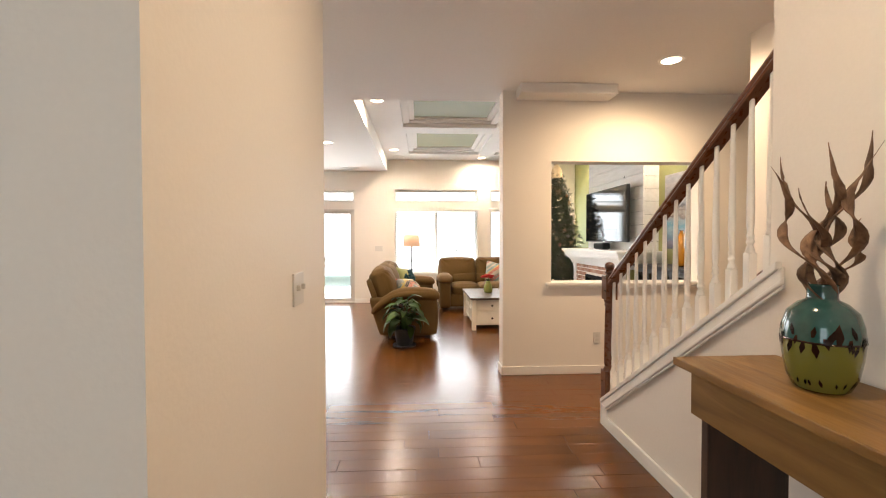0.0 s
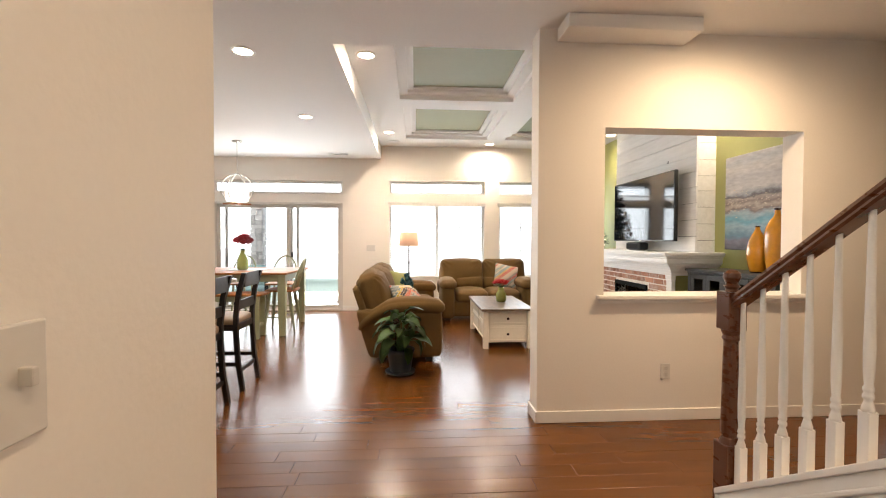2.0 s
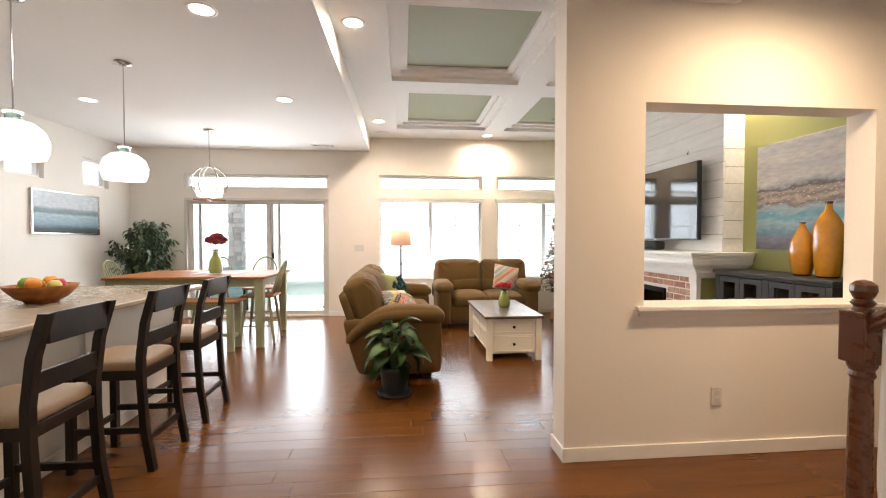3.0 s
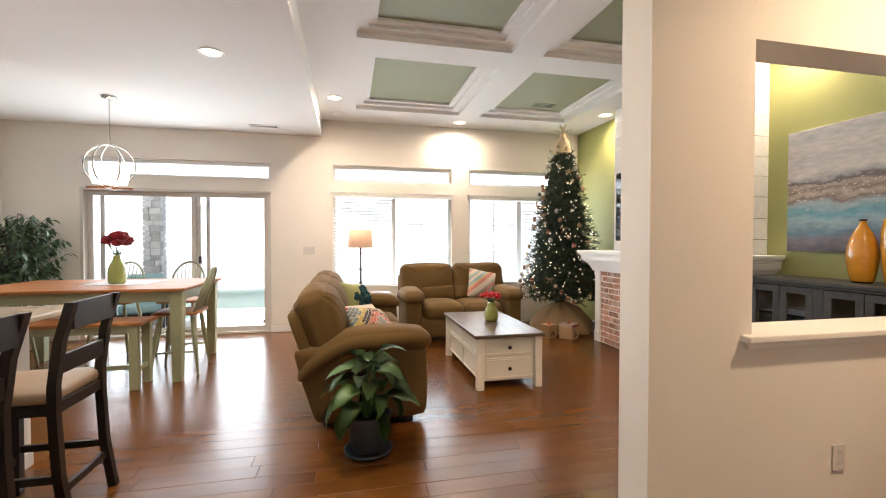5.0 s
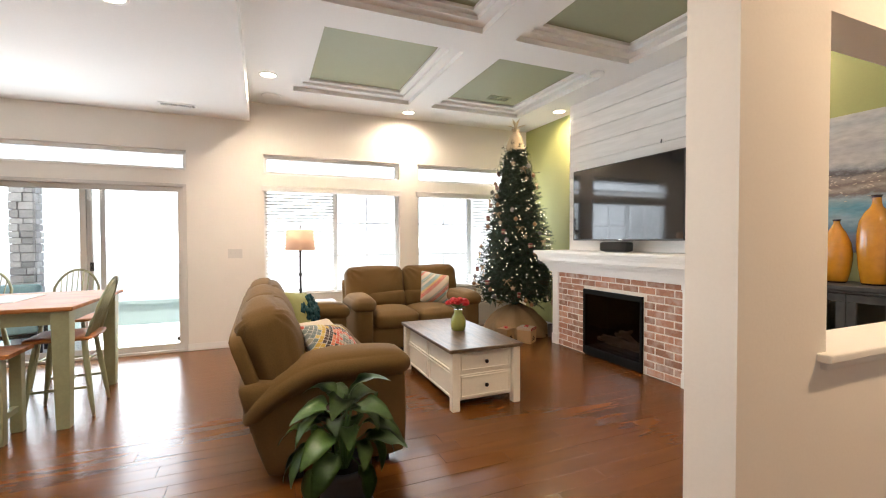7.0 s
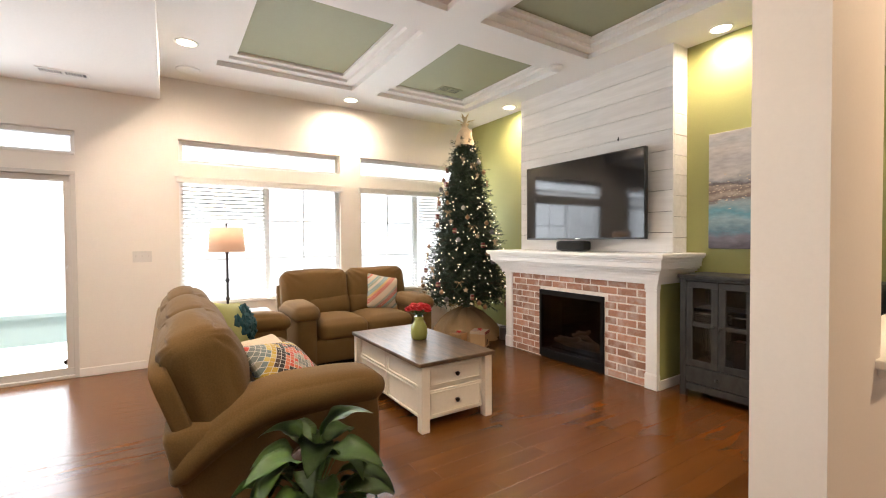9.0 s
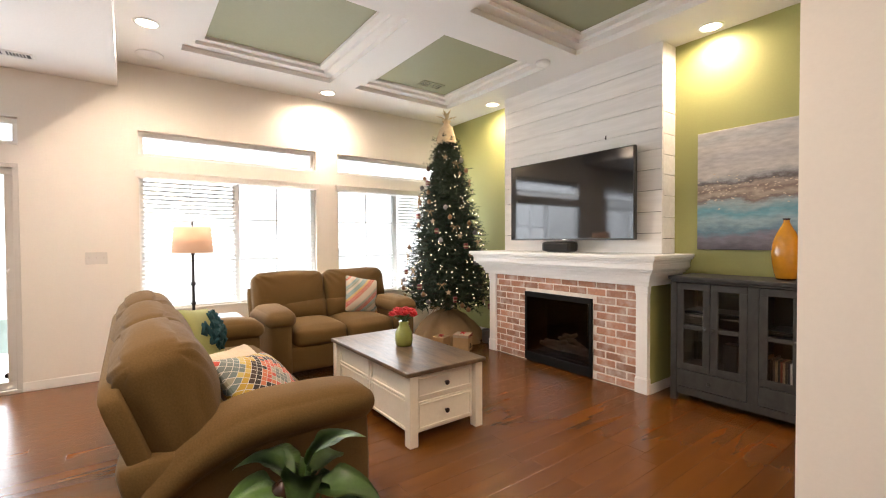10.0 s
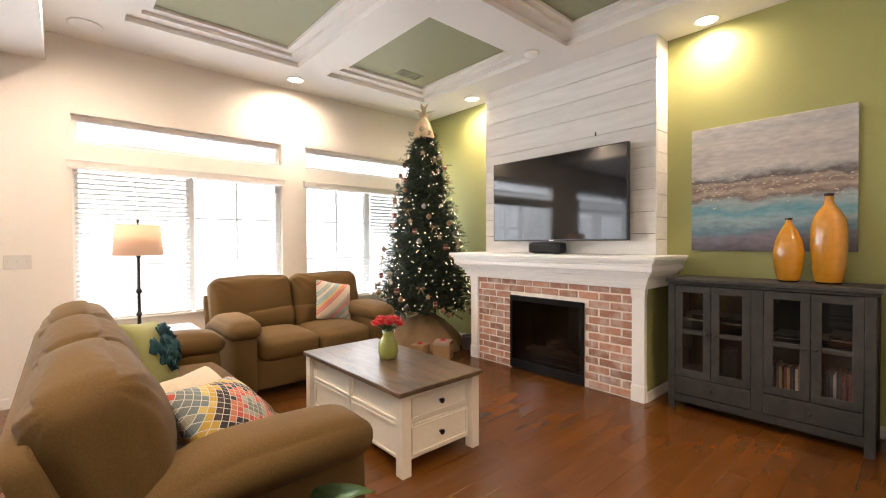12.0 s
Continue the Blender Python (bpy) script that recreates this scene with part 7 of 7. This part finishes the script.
def wall_plate(name, at, turn, w, hh, toggles, label, category):
    p = thing(name, at, label, category, "", turn)
    part("plate", boxes((-w / 2, w / 2, -0.008, 0, -hh / 2, hh / 2), bevel=0.003), M_PLATE, p)
    for i in range(toggles):
        x = -w / 2 + w * (i + 0.5) / toggles
        if "outlet" in name:
            part("socket", boxes((x - 0.016, x + 0.016, -0.009, -0.007, 0.008, 0.036), (x - 0.016, x + 0.016, -0.009, -0.007, -0.036, -0.008), bevel=0.002), M_TOGGLE, p)
        else:
            part("toggle", boxes((x - 0.005, x + 0.005, -0.022, -0.007, -0.004, 0.016), bevel=0.002), M_TOGGLE, p)
    return p


wall_plate("light_switch", (-0.215, 1.72, 1.185), 90, 0.125, 0.122, 2, "white double light switch on the hall wall", "light switch")
wall_plate("light_switch", (-0.637, FAR, 1.178), 0, 0.165, 0.115, 3, "white triple light switch by the sliding door", "light switch")
wall_plate("light_switch", (STAIRWALL, 3.06, 1.20), -90, 0.07, 0.115, 1, "white light switch on the stair wall", "light switch")
wall_plate("power_outlet", (2.049, OPEN_Y0, 0.365), 0, 0.072, 0.115, 1, "white power outlet below the pass-through", "power outlet")

# ---- bedroom seen through its doorway ----
M_QUILT = material("white_quilt", (0.74, 0.72, 0.67), 0.9, vary=0.06, scale=20, grain=60, bump=0.3)
M_HEAD = material("whitewashed_headboard", (0.55, 0.50, 0.43), 0.6, vary=0.15, scale=8, bump=0.05)
bed = thing("bed", (5.95, 7.3, 0), "bed with a white quilt and pale headboard", "bed")
b = bmesh.new()
soft(b, (1.6, 1.95, 0.42), 0.06, at=(0, 0, 0.56), n=10, puff=(0.01, 0.01, 0.03))
part("quilt", b, M_QUILT, bed, smooth=True)
part("bed_frame", boxes((-0.75, 0.75, -0.93, 0.95, 0.22, 0.36)), M_BLACK, bed)
for x in (-0.7, 0.7):
    for y in (-0.88, 0.88):
        part("leg", boxes((x - 0.04, x + 0.04, y - 0.04, y + 0.04, 0, 0.22)), M_BLACK, bed)
b = bmesh.new()
arcp = [(-0.85, 0.25), (0.85, 0.25), (0.85, 1.15)] + [(0.85 - 1.7 * i / 16, 1.15 + 0.28 * math.sin(math.pi * i / 16)) for i in range(1, 16)] + [(-0.85, 1.15)]
f = b.faces.new([b.verts.new((x, 0.985, z)) for x, z in arcp])
got = bmesh.ops.extrude_face_region(b, geom=[f])
bmesh.ops.translate(b, vec=(0, 0.05, 0), verts=[v for v in got["geom"] if isinstance(v, bmesh.types.BMVert)])
part("headboard", b, M_HEAD, bed, "pale arched headboard")
for i, (x, mt) in enumerate(((-0.38, M_QUILT), (0.38, M_QUILT), (-0.30, material("teal_cotton", (0.03, 0.16, 0.22), 0.9, vary=0.3, scale=8, bump=0.1)), (0.15, M_QUILT))):
    c = thing("pillow", (5.95 + x, 7.92 - 0.16 * (i // 2), 0.99), "pillow propped against the headboard", "pillow", "pillows on the bed")
    b = bmesh.new()
    soft(b, (0.55, 0.16, 0.40), 0.07, n=8, rot=(-18, 0, 0), puff=(0, 0.03, 0))
    part("cover", b, mt, c, smooth=True)

# ---- patio seen through the glass ----
M_ROCK = material("ledge_stone", (0.50, 0.49, 0.48), 0.9, vary=0.2, scale=7, grain=40, bump=0.25, random_hue=0.3)
col_ = thing("stone_column", (-3.17, 10.72, -0.05), "grey stacked stone patio column", "column")
part("core", boxes((-0.105, 0.105, -0.105, 0.105, 0, 2.35)), M_ROCK, col_)
rng = random.Random(14)
z = 0.0
while z < 2.28:
    hh = rng.uniform(0.06, 0.12)
    for s in (-1, 1):
        cut = rng.uniform(-0.05, 0.05)
        for x0, x1 in ((-0.128, cut), (cut, 0.128)):
            e = rng.uniform(0, 0.02)
            part("stone", boxes((x0 + 0.004, x1 - 0.004, *sorted((s * 0.105, s * (0.128 + e))), z + 0.004, z + hh - 0.004), bevel=0.006), M_ROCK, col_)
            part("stone", boxes((*sorted((s * 0.105, s * (0.128 + e))), x0 * 0.84 + 0.004, x1 * 0.84 - 0.004, z + 0.004, z + hh - 0.004), bevel=0.006), M_ROCK, col_)
    z += hh
M_TEALPAD = material("pale_teal_cloth", (0.30, 0.46, 0.46), 0.9, vary=0.1, scale=9, grain=90, bump=0.1)
pch = thing("patio_chair", (-3.12, 10.15, -0.05), "dark framed patio chair with pale teal cushions", "chair", "", 15)
for x in (-0.29, 0.29):
    for y in (-0.27, 0.27):
        part("leg", boxes((x - 0.02, x + 0.02, y - 0.02, y + 0.02, 0, 0.56), bevel=0.004), M_BLACK, pch)
    part("arm", boxes((x - 0.03, x + 0.03, -0.31, 0.31, 0.56, 0.585), bevel=0.006), M_BLACK, pch)
part("seat_frame", boxes((-0.27, 0.27, -0.29, 0.29, 0.26, 0.30), bevel=0.004), M_BLACK, pch)
b = bmesh.new()
soft(b, (0.53, 0.56, 0.13), 0.045, at=(0, 0, 0.365), n=8, puff=(0, 0, 0.02))
part("seat_cushion", b, M_TEALPAD, pch, smooth=True)
b = bmesh.new()
soft(b, (0.53, 0.14, 0.46), 0.05, at=(0, 0.25, 0.62), rot=(-12, 0, 0), n=8, puff=(0, 0.03, 0))
part("back_cushion", b, M_TEALPAD, pch, smooth=True)
structure("patio_roof", boxes((-4.6, 4.2, FAR + 0.17, 10.1, 3.25, 3.35), (-4.6, 4.2, 9.98, 10.1, 3.10, 3.25)), M_WHITE, "white roof and beam over the patio", "patio roof")
structure("patio_wall", boxes((-4.6, 0.2, 11.1, 11.2, -0.05, 0.40), (-4.6, 0.2, 11.07, 11.23, 0.40, 0.45)), material("pale_aqua_paint", (0.72, 0.88, 0.84), 0.7, vary=0.04, scale=2, bump=0.02), "low pale wall round the patio", "patio wall")

# ---- floor boards ----
floor = structure("floor", boxes((LEFT - 0.16, 8.36, -2.76, FAR, -0.06, -0.012)), M_FLOORGAP, "brown hand-scraped hardwood floor", "floor")
LENGTHS = (0.62, 0.86, 1.1, 1.34, 1.58)
ROW = 0.127
plank_mesh = {}


def plank_shape(b, length, at=(0, 0, 0)):
    """A board with eased edges, its top at z = 0."""
    x0, x1, y0, y1 = at[0] + 0.0005, at[0] + length - 0.0005, at[1] + 0.0003, at[1] + ROW - 0.0003
    e, d = 0.0012, 0.0006
    low = [b.verts.new(c) for c in ((x0, y0, -0.012), (x1, y0, -0.012), (x1, y1, -0.012), (x0, y1, -0.012))]
    mid = [b.verts.new(c) for c in ((x0, y0, at[2] - d), (x1, y0, at[2] - d), (x1, y1, at[2] - d), (x0, y1, at[2] - d))]
    top = [b.verts.new(c) for c in ((x0 + e, y0 + e, at[2]), (x1 - e, y0 + e, at[2]), (x1 - e, y1 - e, at[2]), (x0 + e, y1 - e, at[2]))]
    for p, q in ((low, mid), (mid, top)):
        for i in range(4):
            b.faces.new((p[i], p[(i + 1) % 4], q[(i + 1) % 4], q[i]))
    b.faces.new(top)


for ln in LENGTHS:
    b = bmesh.new()
    plank_shape(b, ln)
    me = bpy.data.meshes.new("plank")
    b.to_mesh(me)
    b.free()
    me.materials.append(M_FLOOR)
    plank_mesh[ln] = me
rng = random.Random(77)
rest = bmesh.new()
count = 0
y = -2.6
while y < FAR - 0.01:
    x = LEFT - rng.uniform(0, 1.2)
    while x < 8.2:
        ln = rng.choice(LENGTHS)
        near = -1.6 < x < 2.6 and 1.6 < y < 7.6
        if near and count < 300:
            ob = new("plank", plank_mesh[ln])
            ob.parent = floor
            ob.location = (x, y, rng.uniform(-0.0006, 0))
            ob.rotation_euler = (radians(rng.uniform(-0.18, 0.18)), radians(rng.uniform(-0.03, 0.03)), 0)
            count += 1
        else:
            a, c = max(x, LEFT - 0.02), min(x + ln, 8.3)
            lift = rng.uniform(-0.0006, 0)
            if c - a > 0.01:
                plank_shape(rest, c - a, (a, y, lift))
        x += ln
    y += ROW
tagged(part("planks", rest, M_FLOORREST, floor), kind="stuff")
